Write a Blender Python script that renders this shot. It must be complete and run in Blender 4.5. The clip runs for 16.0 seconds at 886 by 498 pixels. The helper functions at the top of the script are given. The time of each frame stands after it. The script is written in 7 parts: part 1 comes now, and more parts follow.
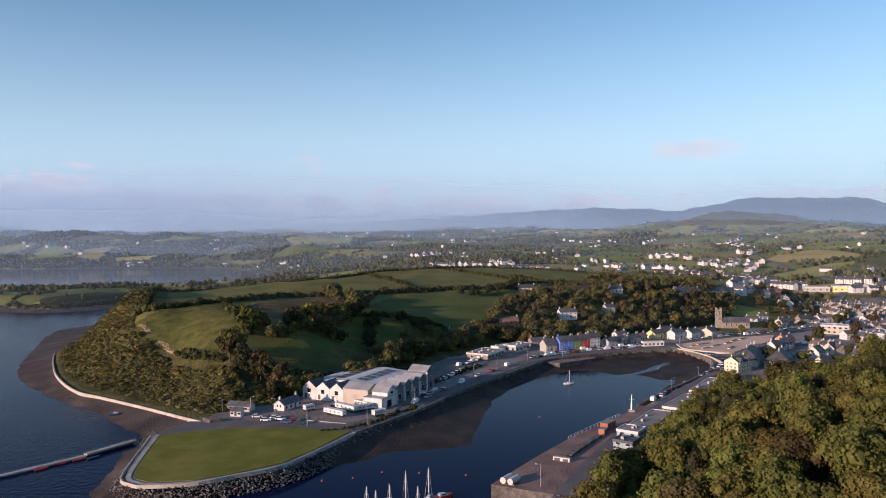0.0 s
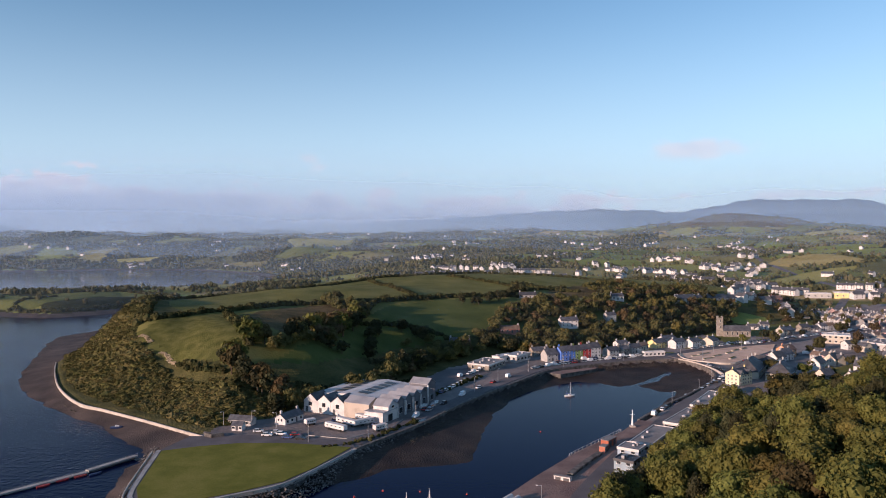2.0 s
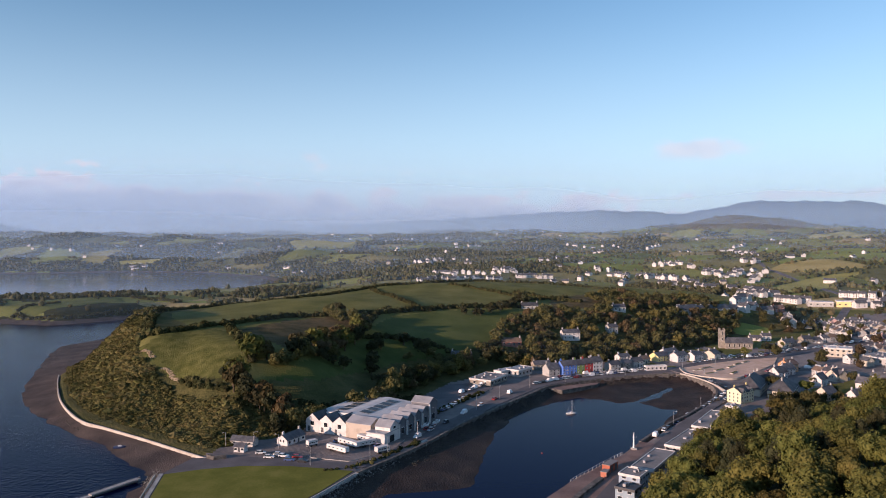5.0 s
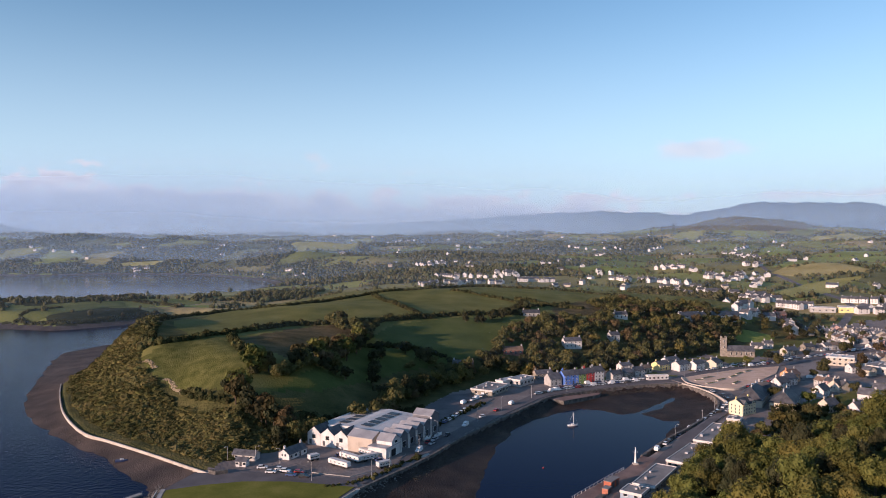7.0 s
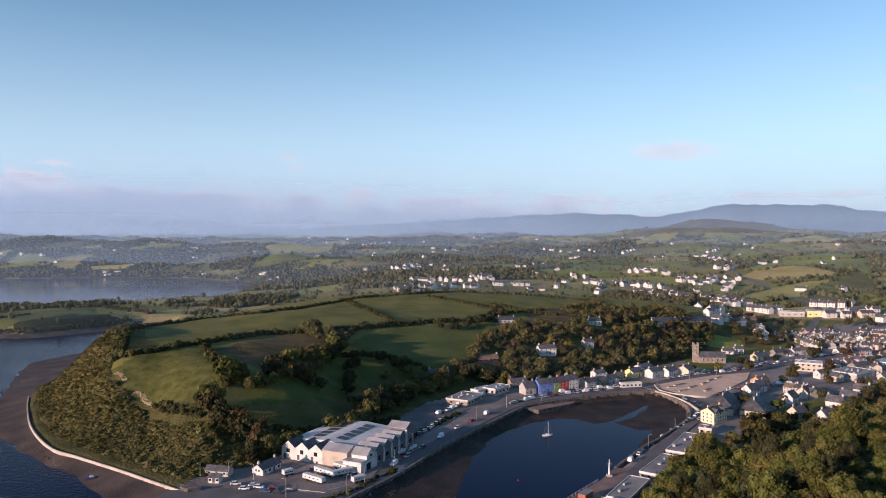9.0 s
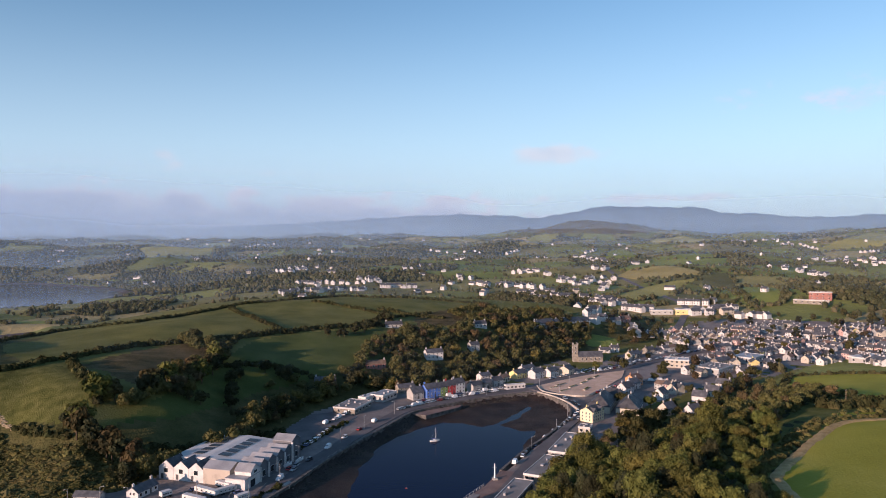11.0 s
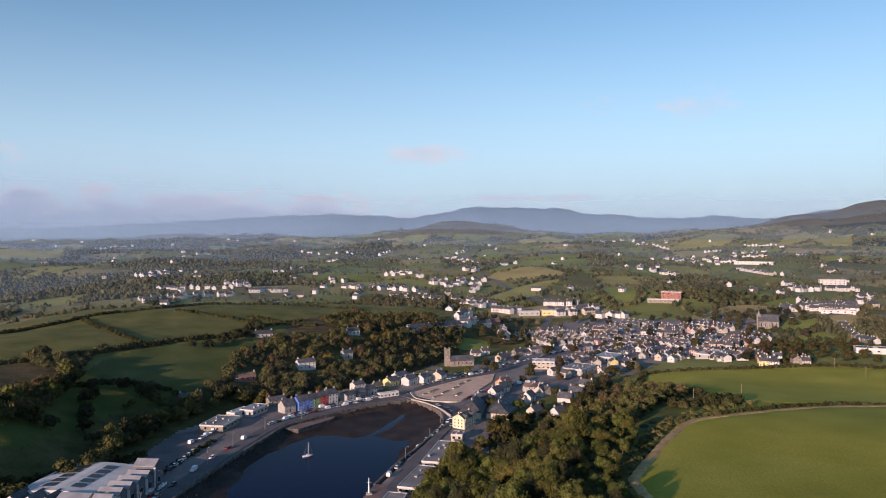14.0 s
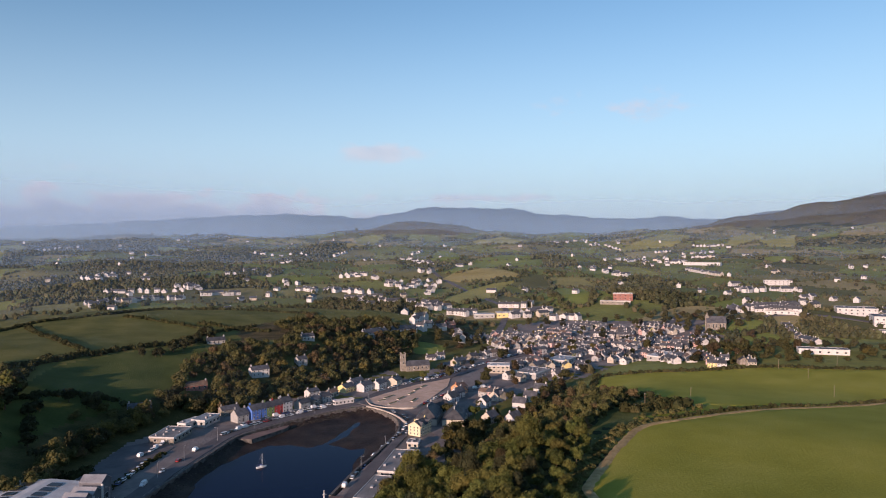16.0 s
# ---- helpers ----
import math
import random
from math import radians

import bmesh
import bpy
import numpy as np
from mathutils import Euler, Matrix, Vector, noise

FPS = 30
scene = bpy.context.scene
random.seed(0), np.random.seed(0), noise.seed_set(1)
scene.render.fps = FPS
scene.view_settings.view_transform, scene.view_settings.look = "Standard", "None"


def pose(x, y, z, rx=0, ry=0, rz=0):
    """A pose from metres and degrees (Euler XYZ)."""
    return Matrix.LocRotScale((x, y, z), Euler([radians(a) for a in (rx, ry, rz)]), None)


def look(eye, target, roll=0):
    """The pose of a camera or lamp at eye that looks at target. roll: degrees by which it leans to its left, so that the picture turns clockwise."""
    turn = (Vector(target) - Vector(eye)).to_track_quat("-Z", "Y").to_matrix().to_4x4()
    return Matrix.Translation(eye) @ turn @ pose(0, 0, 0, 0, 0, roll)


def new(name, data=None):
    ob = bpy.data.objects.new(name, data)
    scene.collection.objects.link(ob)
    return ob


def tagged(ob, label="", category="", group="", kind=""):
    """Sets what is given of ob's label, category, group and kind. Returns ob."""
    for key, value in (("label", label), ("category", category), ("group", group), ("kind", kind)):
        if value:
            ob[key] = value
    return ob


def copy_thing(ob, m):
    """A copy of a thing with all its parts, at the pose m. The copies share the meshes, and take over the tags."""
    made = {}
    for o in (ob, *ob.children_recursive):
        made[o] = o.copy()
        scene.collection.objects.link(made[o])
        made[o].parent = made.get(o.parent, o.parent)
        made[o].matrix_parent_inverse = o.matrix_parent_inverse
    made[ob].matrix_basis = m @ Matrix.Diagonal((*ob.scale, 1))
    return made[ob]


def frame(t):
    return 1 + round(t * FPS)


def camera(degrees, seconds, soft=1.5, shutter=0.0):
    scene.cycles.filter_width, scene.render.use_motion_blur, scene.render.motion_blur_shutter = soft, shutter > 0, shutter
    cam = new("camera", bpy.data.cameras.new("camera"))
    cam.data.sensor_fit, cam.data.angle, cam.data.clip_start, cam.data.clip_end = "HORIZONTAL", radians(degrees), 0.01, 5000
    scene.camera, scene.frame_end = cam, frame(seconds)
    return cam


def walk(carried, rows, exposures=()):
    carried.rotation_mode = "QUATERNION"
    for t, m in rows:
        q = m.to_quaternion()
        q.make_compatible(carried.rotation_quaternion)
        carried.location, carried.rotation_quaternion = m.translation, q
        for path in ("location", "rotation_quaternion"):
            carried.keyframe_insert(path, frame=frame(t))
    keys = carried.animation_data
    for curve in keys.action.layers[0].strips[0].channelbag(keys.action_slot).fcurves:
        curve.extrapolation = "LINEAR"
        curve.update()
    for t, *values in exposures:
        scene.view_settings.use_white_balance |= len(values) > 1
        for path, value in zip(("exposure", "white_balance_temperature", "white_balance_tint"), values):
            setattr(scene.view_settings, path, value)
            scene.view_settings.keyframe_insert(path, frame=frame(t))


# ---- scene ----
cam = camera(63.28, 16.0, soft=1.0)


def drone(x, y, z, turn, tilt, lean):
    """A pose at x, y, z: turned to the right, tilted up and leaning, in degrees."""
    return pose(x, y, z, 90 + tilt, 0, -turn) @ pose(0, 0, 0, 0, 0, lean)


PATH = [
    (0, drone(0.00, -0.00, 76.12, 0.000, -1.013, -0.368)),
    (0.5, drone(0.00, -0.06, 77.65, -0.006, -1.012, -0.341)),
    (1, drone(0.01, -0.11, 79.17, -0.054, -1.013, -0.309)),
    (1.5, drone(0.02, -0.17, 80.70, -0.088, -1.016, -0.273)),
    (2, drone(0.02, -0.23, 82.25, -0.102, -1.015, -0.243)),
    (2.5, drone(0.02, -0.29, 83.81, -0.138, -1.020, -0.219)),
    (3, drone(0.02, -0.35, 85.38, -0.168, -1.035, -0.195)),
    (3.5, drone(0.02, -0.41, 86.96, -0.172, -1.035, -0.169)),
    (4, drone(0.02, -0.46, 88.52, -0.193, -1.044, -0.147)),
    (6.5, drone(0.06, -0.54, 96.19, -0.386, -1.091, -0.071)),
    (7, drone(0.10, -0.51, 97.68, -0.410, -1.077, -0.060)),
    (7.5, drone(0.14, -0.48, 99.15, -0.422, -1.060, -0.050)),
    (8, drone(0.17, -0.45, 100.59, -0.464, -1.036, -0.040)),
    (10.5, drone(0.29, -0.25, 105.62, 8.463, -0.969, -0.156)),
    (11, drone(0.28, -0.21, 106.65, 10.527, -0.999, -0.164)),
    (11.5, drone(0.27, -0.18, 107.68, 11.923, -1.024, -0.174)),
    (12, drone(0.24, -0.14, 108.73, 13.769, -1.041, -0.187)),
    (12.5, drone(0.21, -0.10, 109.79, 15.662, -1.056, -0.197)),
    (13, drone(0.18, -0.07, 110.85, 17.397, -1.076, -0.200)),
    (13.5, drone(0.15, -0.03, 111.92, 19.022, -1.095, -0.201)),
    (14, drone(0.11, 0.01, 112.99, 20.650, -1.108, -0.210)),
    (14.5, drone(0.08, 0.05, 114.06, 21.984, -1.128, -0.219)),
    (15, drone(0.06, 0.10, 115.13, 22.814, -1.147, -0.224)),
    (15.5, drone(0.04, 0.14, 116.23, 23.598, -1.149, -0.223)),
    (16, drone(0.02, 0.19, 117.33, 24.215, -1.157, -0.217)),
]
walk(cam, PATH, [(0, 0.29, 6450, 33), (8, 0.36, 6450, 33), (11, 0.28, 6450, 33), (14.5, 0.15, 6450, 33), (16, 0.11, 6450, 33)])

# ---- light and sky ----
SUN_FROM = Vector((-0.83, -0.56, 0.0)).normalized()
SUN_HEIGHT = radians(11)
sun_data = bpy.data.lights.new("sun", "SUN")
sun_data.energy, sun_data.angle, sun_data.color = 5.0, radians(0.5), (1.0, 0.775, 0.555)
sun = new("sun", sun_data)
sun.matrix_world = look((SUN_FROM * math.cos(SUN_HEIGHT) + Vector((0, 0, math.sin(SUN_HEIGHT)))) * 500, (0, 0, 0))


def build_sky():
    world = bpy.data.worlds.new("world")
    scene.world = world
    world.use_nodes = True
    nt = world.node_tree
    nt.nodes.clear()
    out = nt.nodes.new("ShaderNodeOutputWorld")
    bg = nt.nodes.new("ShaderNodeBackground")
    sky = nt.nodes.new("ShaderNodeTexSky")
    sky.sky_type, sky.sun_disc = "NISHITA", False
    sky.sun_elevation, sky.sun_rotation = SUN_HEIGHT, math.atan2(SUN_FROM.x, SUN_FROM.y) % (2 * math.pi)
    sky.altitude, sky.air_density, sky.dust_density, sky.ozone_density = 100, 1.0, 0.0, 2.2
    co = nt.nodes.new("ShaderNodeTexCoord")
    sep = nt.nodes.new("ShaderNodeSeparateXYZ")
    nt.links.new(co.outputs["Generated"], sep.inputs[0])

    def math_node(op, a, b=None, c=None):
        n = nt.nodes.new("ShaderNodeMath")
        n.operation, n.use_clamp = op, False
        for i, v in enumerate((a, b, c)):
            if v is None:
                continue
            if isinstance(v, (int, float)):
                n.inputs[i].default_value = v
            else:
                nt.links.new(v, n.inputs[i])
        return n.outputs[0]

    def band(lo, hi, value):
        n = nt.nodes.new("ShaderNodeMapRange")
        n.interpolation_type = "SMOOTHSTEP"
        n.inputs["From Min"].default_value, n.inputs["From Max"].default_value = lo, hi
        nt.links.new(value, n.inputs["Value"])
        return n.outputs[0]

    def clouds(scale, stretch, seed, lo, hi):
        m = nt.nodes.new("ShaderNodeMapping")
        m.inputs["Scale"].default_value = (scale, scale, scale * stretch)
        m.inputs["Location"].default_value = (seed, seed * 0.7, 0)
        nt.links.new(co.outputs["Generated"], m.inputs["Vector"])
        n = nt.nodes.new("ShaderNodeTexNoise")
        n.inputs["Scale"].default_value, n.inputs["Detail"].default_value, n.inputs["Roughness"].default_value = 1.0, 7, 0.55
        nt.links.new(m.outputs[0], n.inputs["Vector"])
        return band(lo, hi, n.outputs["Fac"])

    z = sep.outputs["Z"]
    # bearing and height over the horizon in degrees, stirred so that cloud edges are ragged
    az = math_node("MULTIPLY", math_node("ARCTAN2", sep.outputs["X"], sep.outputs["Y"]), 57.3)
    el = math_node("MULTIPLY", math_node("ARCSINE", z), 57.3)
    coarse, fine = clouds(11, 2.4, 3.1, 0.3, 0.7), clouds(38, 1.8, 6.2, 0.3, 0.7)
    stir = math_node("ADD", math_node("MULTIPLY_ADD", coarse, 1.0, -0.5), math_node("MULTIPLY_ADD", fine, 0.55, -0.275))

    def blob(a0, e0, wide, high, weight):
        """A patch of cloud round a bearing and height."""
        u = math_node("DIVIDE", math_node("SUBTRACT", az, a0), wide)
        v = math_node("DIVIDE", math_node("SUBTRACT", el, e0), high)
        d = math_node("ADD", math_node("MULTIPLY", u, u), math_node("MULTIPLY", v, v))
        return math_node("MULTIPLY", math_node("EXPONENT", math_node("MULTIPLY", d, -1.0)), weight)

    # a bank of low cloud along the horizon, thicker towards the sea, thinning out over the hills
    top = math_node("MULTIPLY_ADD", band(-8, -30, az), 1.25, 2.95)
    top = math_node("SUBTRACT", top, math_node("MULTIPLY", band(2, 24, az), 0.9))
    over = math_node("SUBTRACT", el, math_node("MULTIPLY_ADD", stir, 1.9, top))
    bank = math_node("MULTIPLY", band(0.25, -0.3, over), math_node("MULTIPLY", band(36, 12, az), 0.93))
    lit = math_node("MULTIPLY", band(-1.1, -0.05, over), math_node("MULTIPLY_ADD", fine, 0.5, 0.65))
    wisp = None
    for patch in ((19.2, 6.5, 4.2, 0.8, 0.75), (21.5, 6.2, 2.2, 0.5, 0.45), (-10.6, 6.1, 0.9, 0.45, 0.55), (-9.8, 5.1, 1.0, 0.6, 0.5), (-8.0, 4.5, 0.6, 0.6, 0.5), (-3.6, 4.9, 1.2, 0.3, 0.45), (37.5, 9.8, 7.0, 1.6, 0.42), (27, 2.85, 6.0, 0.35, 1.0), (14, 2.7, 5.0, 0.4, 0.9), (1.5, 2.6, 5.5, 0.7, 1.1)):
        b1 = blob(*patch)
        wisp = b1 if wisp is None else math_node("MAXIMUM", wisp, b1)
    wisp = math_node("MULTIPLY", band(0.2, 0.95, math_node("MULTIPLY_ADD", math_node("MULTIPLY", stir, band(0.05, 0.3, wisp)), 0.7, wisp)), 0.62)
    cover = math_node("MAXIMUM", bank, wisp)
    tint = nt.nodes.new("ShaderNodeMixRGB")
    tint.inputs[1].default_value = (2.95, 3.55, 4.1, 1)
    tint.inputs[2].default_value = (4.9, 5.3, 5.3, 1)
    nt.links.new(math_node("MAXIMUM", lit, math_node("MULTIPLY", wisp, 0.72)), tint.inputs[0])
    haze = nt.nodes.new("ShaderNodeMixRGB")
    nt.links.new(math_node("MULTIPLY", band(0.34, -0.02, z), 0.8), haze.inputs[0])
    cool = nt.nodes.new("ShaderNodeMixRGB")
    cool.blend_type = "MULTIPLY"
    cool.inputs[0].default_value = 1.0
    cool.inputs[2].default_value = (0.87, 1.2, 1.15, 1)
    nt.links.new(sky.outputs[0], cool.inputs[1])
    nt.links.new(cool.outputs[0], haze.inputs[1])
    haze.inputs[2].default_value = (3.65, 5.25, 6.05, 1)
    mix = nt.nodes.new("ShaderNodeMixRGB")
    nt.links.new(cover, mix.inputs[0])
    nt.links.new(haze.outputs[0], mix.inputs[1])
    nt.links.new(tint.outputs[0], mix.inputs[2])
    nt.links.new(mix.outputs[0], bg.inputs["Color"])
    bg.inputs["Strength"].default_value = 0.12
    nt.links.new(bg.outputs[0], out.inputs[0])


build_sky()

# ---- materials ----


def material(name, colors, size=1.0, rough=0.85, bump=0.3, fine=8.0, metal=0.0, vary=0.0, spec=0.3, island=False, world_space=True):
    """Mottled surface: colors along a coarse noise of the given size in metres, fine grain and relief upon it."""
    m = bpy.data.materials.new(name)
    m.use_nodes = True
    nt = m.node_tree
    b = nt.nodes["Principled BSDF"]
    b.inputs["Roughness"].default_value, b.inputs["Metallic"].default_value = rough, metal
    b.inputs["Specular IOR Level"].default_value = spec
    if world_space:
        co = nt.nodes.new("ShaderNodeNewGeometry").outputs["Position"]
    else:
        co = nt.nodes.new("ShaderNodeTexCoord").outputs["Object"]
    n1 = nt.nodes.new("ShaderNodeTexNoise")
    n1.inputs["Scale"].default_value, n1.inputs["Detail"].default_value = 1.0 / size, 5
    n2 = nt.nodes.new("ShaderNodeTexNoise")
    n2.inputs["Scale"].default_value, n2.inputs["Detail"].default_value = fine / size, 4
    nt.links.new(co, n1.inputs["Vector"])
    nt.links.new(co, n2.inputs["Vector"])
    add = nt.nodes.new("ShaderNodeMath")
    add.operation = "MULTIPLY_ADD"
    add.inputs[1].default_value = 0.35
    nt.links.new(n2.outputs["Fac"], add.inputs[0])
    sub = nt.nodes.new("ShaderNodeMath")
    sub.operation = "SUBTRACT"
    sub.inputs[1].default_value = 0.175
    nt.links.new(n1.outputs["Fac"], sub.inputs[0])
    nt.links.new(sub.outputs[0], add.inputs[2])
    ramp = nt.nodes.new("ShaderNodeValToRGB")
    e = ramp.color_ramp.elements
    span = [0.3 + 0.4 * i / max(1, len(colors) - 1) for i in range(len(colors))]
    e[0].position, e[1].position = span[0], span[-1] if len(colors) > 1 else 0.7
    for p in span[1:-1]:
        e.new(p)
    for el, c in zip(sorted(e, key=lambda q: q.position), colors if len(colors) > 1 else colors * 2):
        el.color = (*c, 1)
    nt.links.new(add.outputs[0], ramp.inputs[0])
    col = ramp.outputs[0]
    if vary:
        hsv = nt.nodes.new("ShaderNodeHueSaturation")
        src = nt.nodes.new("ShaderNodeNewGeometry").outputs["Random Per Island"] if island else nt.nodes.new("ShaderNodeObjectInfo").outputs["Random"]
        mr = nt.nodes.new("ShaderNodeMapRange")
        mr.inputs["To Min"].default_value, mr.inputs["To Max"].default_value = 1 - vary, 1 + vary
        nt.links.new(src, mr.inputs["Value"])
        nt.links.new(mr.outputs[0], hsv.inputs["Value"])
        mh = nt.nodes.new("ShaderNodeMapRange")
        mh.inputs["To Min"].default_value, mh.inputs["To Max"].default_value = 0.5 - vary * 0.07, 0.5 + vary * 0.07
        w = nt.nodes.new("ShaderNodeMath")
        w.operation = "FRACT"
        w2 = nt.nodes.new("ShaderNodeMath")
        w2.operation = "MULTIPLY"
        w2.inputs[1].default_value = 7.31
        nt.links.new(src, w2.inputs[0])
        nt.links.new(w2.outputs[0], w.inputs[0])
        nt.links.new(w.outputs[0], mh.inputs["Value"])
        nt.links.new(mh.outputs[0], hsv.inputs["Hue"])
        nt.links.new(col, hsv.inputs["Color"])
        col = hsv.outputs[0]
    nt.links.new(col, b.inputs["Base Color"])
    if bump:
        bp = nt.nodes.new("ShaderNodeBump")
        bp.inputs["Strength"].default_value, bp.inputs["Distance"].default_value = bump, size / fine
        nt.links.new(n2.outputs["Fac"], bp.inputs["Height"])
        nt.links.new(bp.outputs[0], b.inputs["Normal"])
    return m


FIELD_TONES = [material("farmland", [tuple(v * k for v in c) for k in (0.78, 1.0, 1.2)], 70, 0.95, 0.3, 10, spec=0.1) for c in (
    (0.17, 0.182, 0.05), (0.21, 0.215, 0.06), (0.26, 0.232, 0.085), (0.14, 0.155, 0.046), (0.30, 0.245, 0.115), (0.19, 0.172, 0.07), (0.18, 0.205, 0.05), (0.12, 0.12, 0.048))]
M_KNOLL = material("rough_tussocky_pasture", [(0.062, 0.068, 0.017), (0.10, 0.104, 0.028), (0.145, 0.135, 0.045)], 5, 0.95, 1.0, 7, spec=0.1)
# the hill's shade on the low field is put into this darker green
M_LOWFIELD = material("shaded_green_pasture", [(0.06, 0.078, 0.02), (0.08, 0.1, 0.027), (0.105, 0.12, 0.036)], 18, 0.95, 0.5, 18, spec=0.1)
M_BRACKEN = material("brown_bracken_ground", [(0.06, 0.05, 0.02), (0.105, 0.08, 0.036), (0.15, 0.11, 0.055)], 9, 0.95, 0.9, 8, spec=0.1)
M_FIELD = material("pasture", [(0.095, 0.1, 0.026), (0.135, 0.134, 0.038), (0.18, 0.165, 0.056)], 22, 0.95, 0.7, 24, spec=0.1)
M_LUSH = material("lush_meadow", [(0.272, 0.252, 0.029), (0.32, 0.292, 0.038), (0.375, 0.328, 0.053)], 30, 0.95, 0.22, 30, spec=0.1)
M_LAWN = material("mown_lawn", [(0.112, 0.12, 0.02), (0.15, 0.15, 0.027), (0.2, 0.182, 0.044)], 10, 0.95, 0.12, 12, spec=0.1)
M_SCRUB = material("scrub_ground", [(0.055, 0.056, 0.02), (0.09, 0.085, 0.03), (0.13, 0.11, 0.045)], 12, 0.95, 0.8, 10, spec=0.1)
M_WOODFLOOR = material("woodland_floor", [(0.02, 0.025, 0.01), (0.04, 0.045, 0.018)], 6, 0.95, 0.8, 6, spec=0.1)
M_MUD = material("tidal_mud", [(0.014, 0.009, 0.008), (0.032, 0.021, 0.016), (0.06, 0.04, 0.03)], 11, 0.7, 0.9, 14, spec=0.2)
M_BEACH = material("shingle_beach", [(0.03, 0.022, 0.02), (0.058, 0.043, 0.037), (0.10, 0.074, 0.06)], 16, 0.85, 0.9, 30)
M_URBAN = material("town_ground", [(0.14, 0.12, 0.112), (0.20, 0.172, 0.16), (0.27, 0.233, 0.215)], 20, 0.9, 0.3, 14)
M_MOOR = material("moorland", [(0.085, 0.064, 0.036), (0.12, 0.092, 0.048), (0.14, 0.12, 0.055)], 160, 0.95, 0.8, 14, spec=0.1)
M_ASPHALT = material("asphalt", [(0.09, 0.081, 0.083), (0.12, 0.108, 0.109), (0.155, 0.138, 0.137)], 9, 0.85, 0.2, 30)
M_CONCRETE = material("concrete", [(0.27, 0.26, 0.24), (0.36, 0.345, 0.32), (0.44, 0.42, 0.39)], 5, 0.85, 0.3, 14)

# ---- the lie of the land ----
SEA_WALL = [(-94, 281), (-110, 293), (-131, 309), (-156, 327), (-176, 342), (-204, 378), (-230, 422), (-246, 453)]
LAWN_EDGE = [(-33, 263), (-43, 241), (-51, 226), (-63, 217), (-74, 210.5), (-88, 209), (-93, 212), (-97, 221), (-105, 262)]
HARBOUR = [(-19, 284), (-7, 304), (6, 330), (27, 365), (45, 393), (59, 414), (75, 425), (95, 436), (122, 447), (145, 452), (152, 436), (154, 413), (145, 387),
           (119, 351), (103, 332), (82, 303), (71, 286), (48, 259), (30, 233), (15, 208), (27, 199)]
NEAR_COAST = [(27, 180), (28, 150), (34, 60), (50, -150), (120, -700), (300, -1500), (900, -5200), (5200, -5200), (5200, 5200), (-5200, 5200), (-5200, 2600)]
BAY = [(-1600, 2000), (-1057, 1760), (-843, 1836), (-615, 1803), (-402, 1590), (-320, 1440), (-350, 1230), (-560, 1080), (-724, 1040), (-900, 1010),
       (-1000, 960), (-800, 850), (-480, 772), (-410, 750), (-375, 785), (-335, 850), (-300, 850), (-285, 740), (-262, 620), (-258, 520)]
LAND = SEA_WALL[::-1] + LAWN_EDGE[::-1] + HARBOUR + NEAR_COAST + BAY
LOW_TIDE = [(-262, 690), (-300, 650), (-322, 596), (-305, 546), (-281, 491), (-258, 436), (-243, 408), (-227, 384), (-209, 364), (-190, 346), (-170, 328), (-154, 315), (-136, 296), (-119, 279), (-110, 268)] + [(x * 1.06 - 2, y * 0.965) for x, y in LAWN_EDGE[::-1]][:8] + [
    (-38, 236), (-28, 244), (-20, 251), (-9, 254), (3, 257), (10, 264), (13, 282), (16, 300), (21, 322), (27, 342), (34, 361), (45, 378), (60, 393), (75, 404), (86, 399), (94, 389), (108, 398), (122, 415), (135, 430),
    (131, 421), (123, 408), (111, 398), (106, 389), (114, 377), (121, 376), (115, 364), (106, 350), (103, 338), (80, 303), (69, 287), (46, 260), (28, 234), (12, 207), (40, 190), (400, 300), (400, 690)]
UPLAND_WEST = [(-104, 296), (-132, 318), (-176, 352), (-204, 388), (-230, 432), (-246, 463), (-258, 530), (-262, 610), (-285, 740), (-270, 830), (0, 930), (300, 840),
               (390, 740), (330, 655), (230, 590), (170, 535), (100, 490), (46, 462), (4, 430), (-17, 383), (-32, 348), (-60, 330), (-80, 306)]
UPLAND_EAST = [(34, 150), (44, 195), (62, 232), (88, 264), (124, 300), (160, 335), (200, 372), (250, 405), (320, 455), (400, 510), (480, 535), (640, 520), (800, 420), (900, 150),
               (700, -300), (400, -600), (100, -500), (54, -150), (38, 60)]


TOWN_OUTLINE = [(165, 380), (205, 385), (270, 432), (355, 492), (430, 520), (560, 560), (640, 590), (660, 640), (600, 720), (520, 750), (430, 745), (370, 670), (310, 605), (250, 565), (225, 520), (190, 445)]


def side(poly, x, y):
    """Distance to a closed outline, positive inside."""
    x, y = np.asarray(x, float), np.asarray(y, float)
    best, inside = np.full(x.shape, 1e12), np.zeros(x.shape, bool)
    for (ax, ay), (bx, by) in zip(poly, poly[1:] + poly[:1]):
        dx, dy = bx - ax, by - ay
        k = np.clip(((x - ax) * dx + (y - ay) * dy) / (dx * dx + dy * dy), 0, 1)
        best = np.minimum(best, (x - ax - k * dx) ** 2 + (y - ay - k * dy) ** 2)
        if ay != by:
            inside ^= ((ay > y) != (by > y)) & (x < ax + (y - ay) * dx / dy)
    return np.where(inside, 1, -1) * np.sqrt(best)


def smooth(a, b, v):
    k = np.clip((v - a) / (b - a), 0, 1)
    return k * k * (3 - 2 * k)


def bump(x, y, cx, cy, rx, ry, turn=0.0):
    c, s = math.cos(radians(turn)), math.sin(radians(turn))
    u, v = (x - cx) * c + (y - cy) * s, (y - cy) * c - (x - cx) * s
    return np.exp(-(u / rx) ** 2 - (v / ry) ** 2)


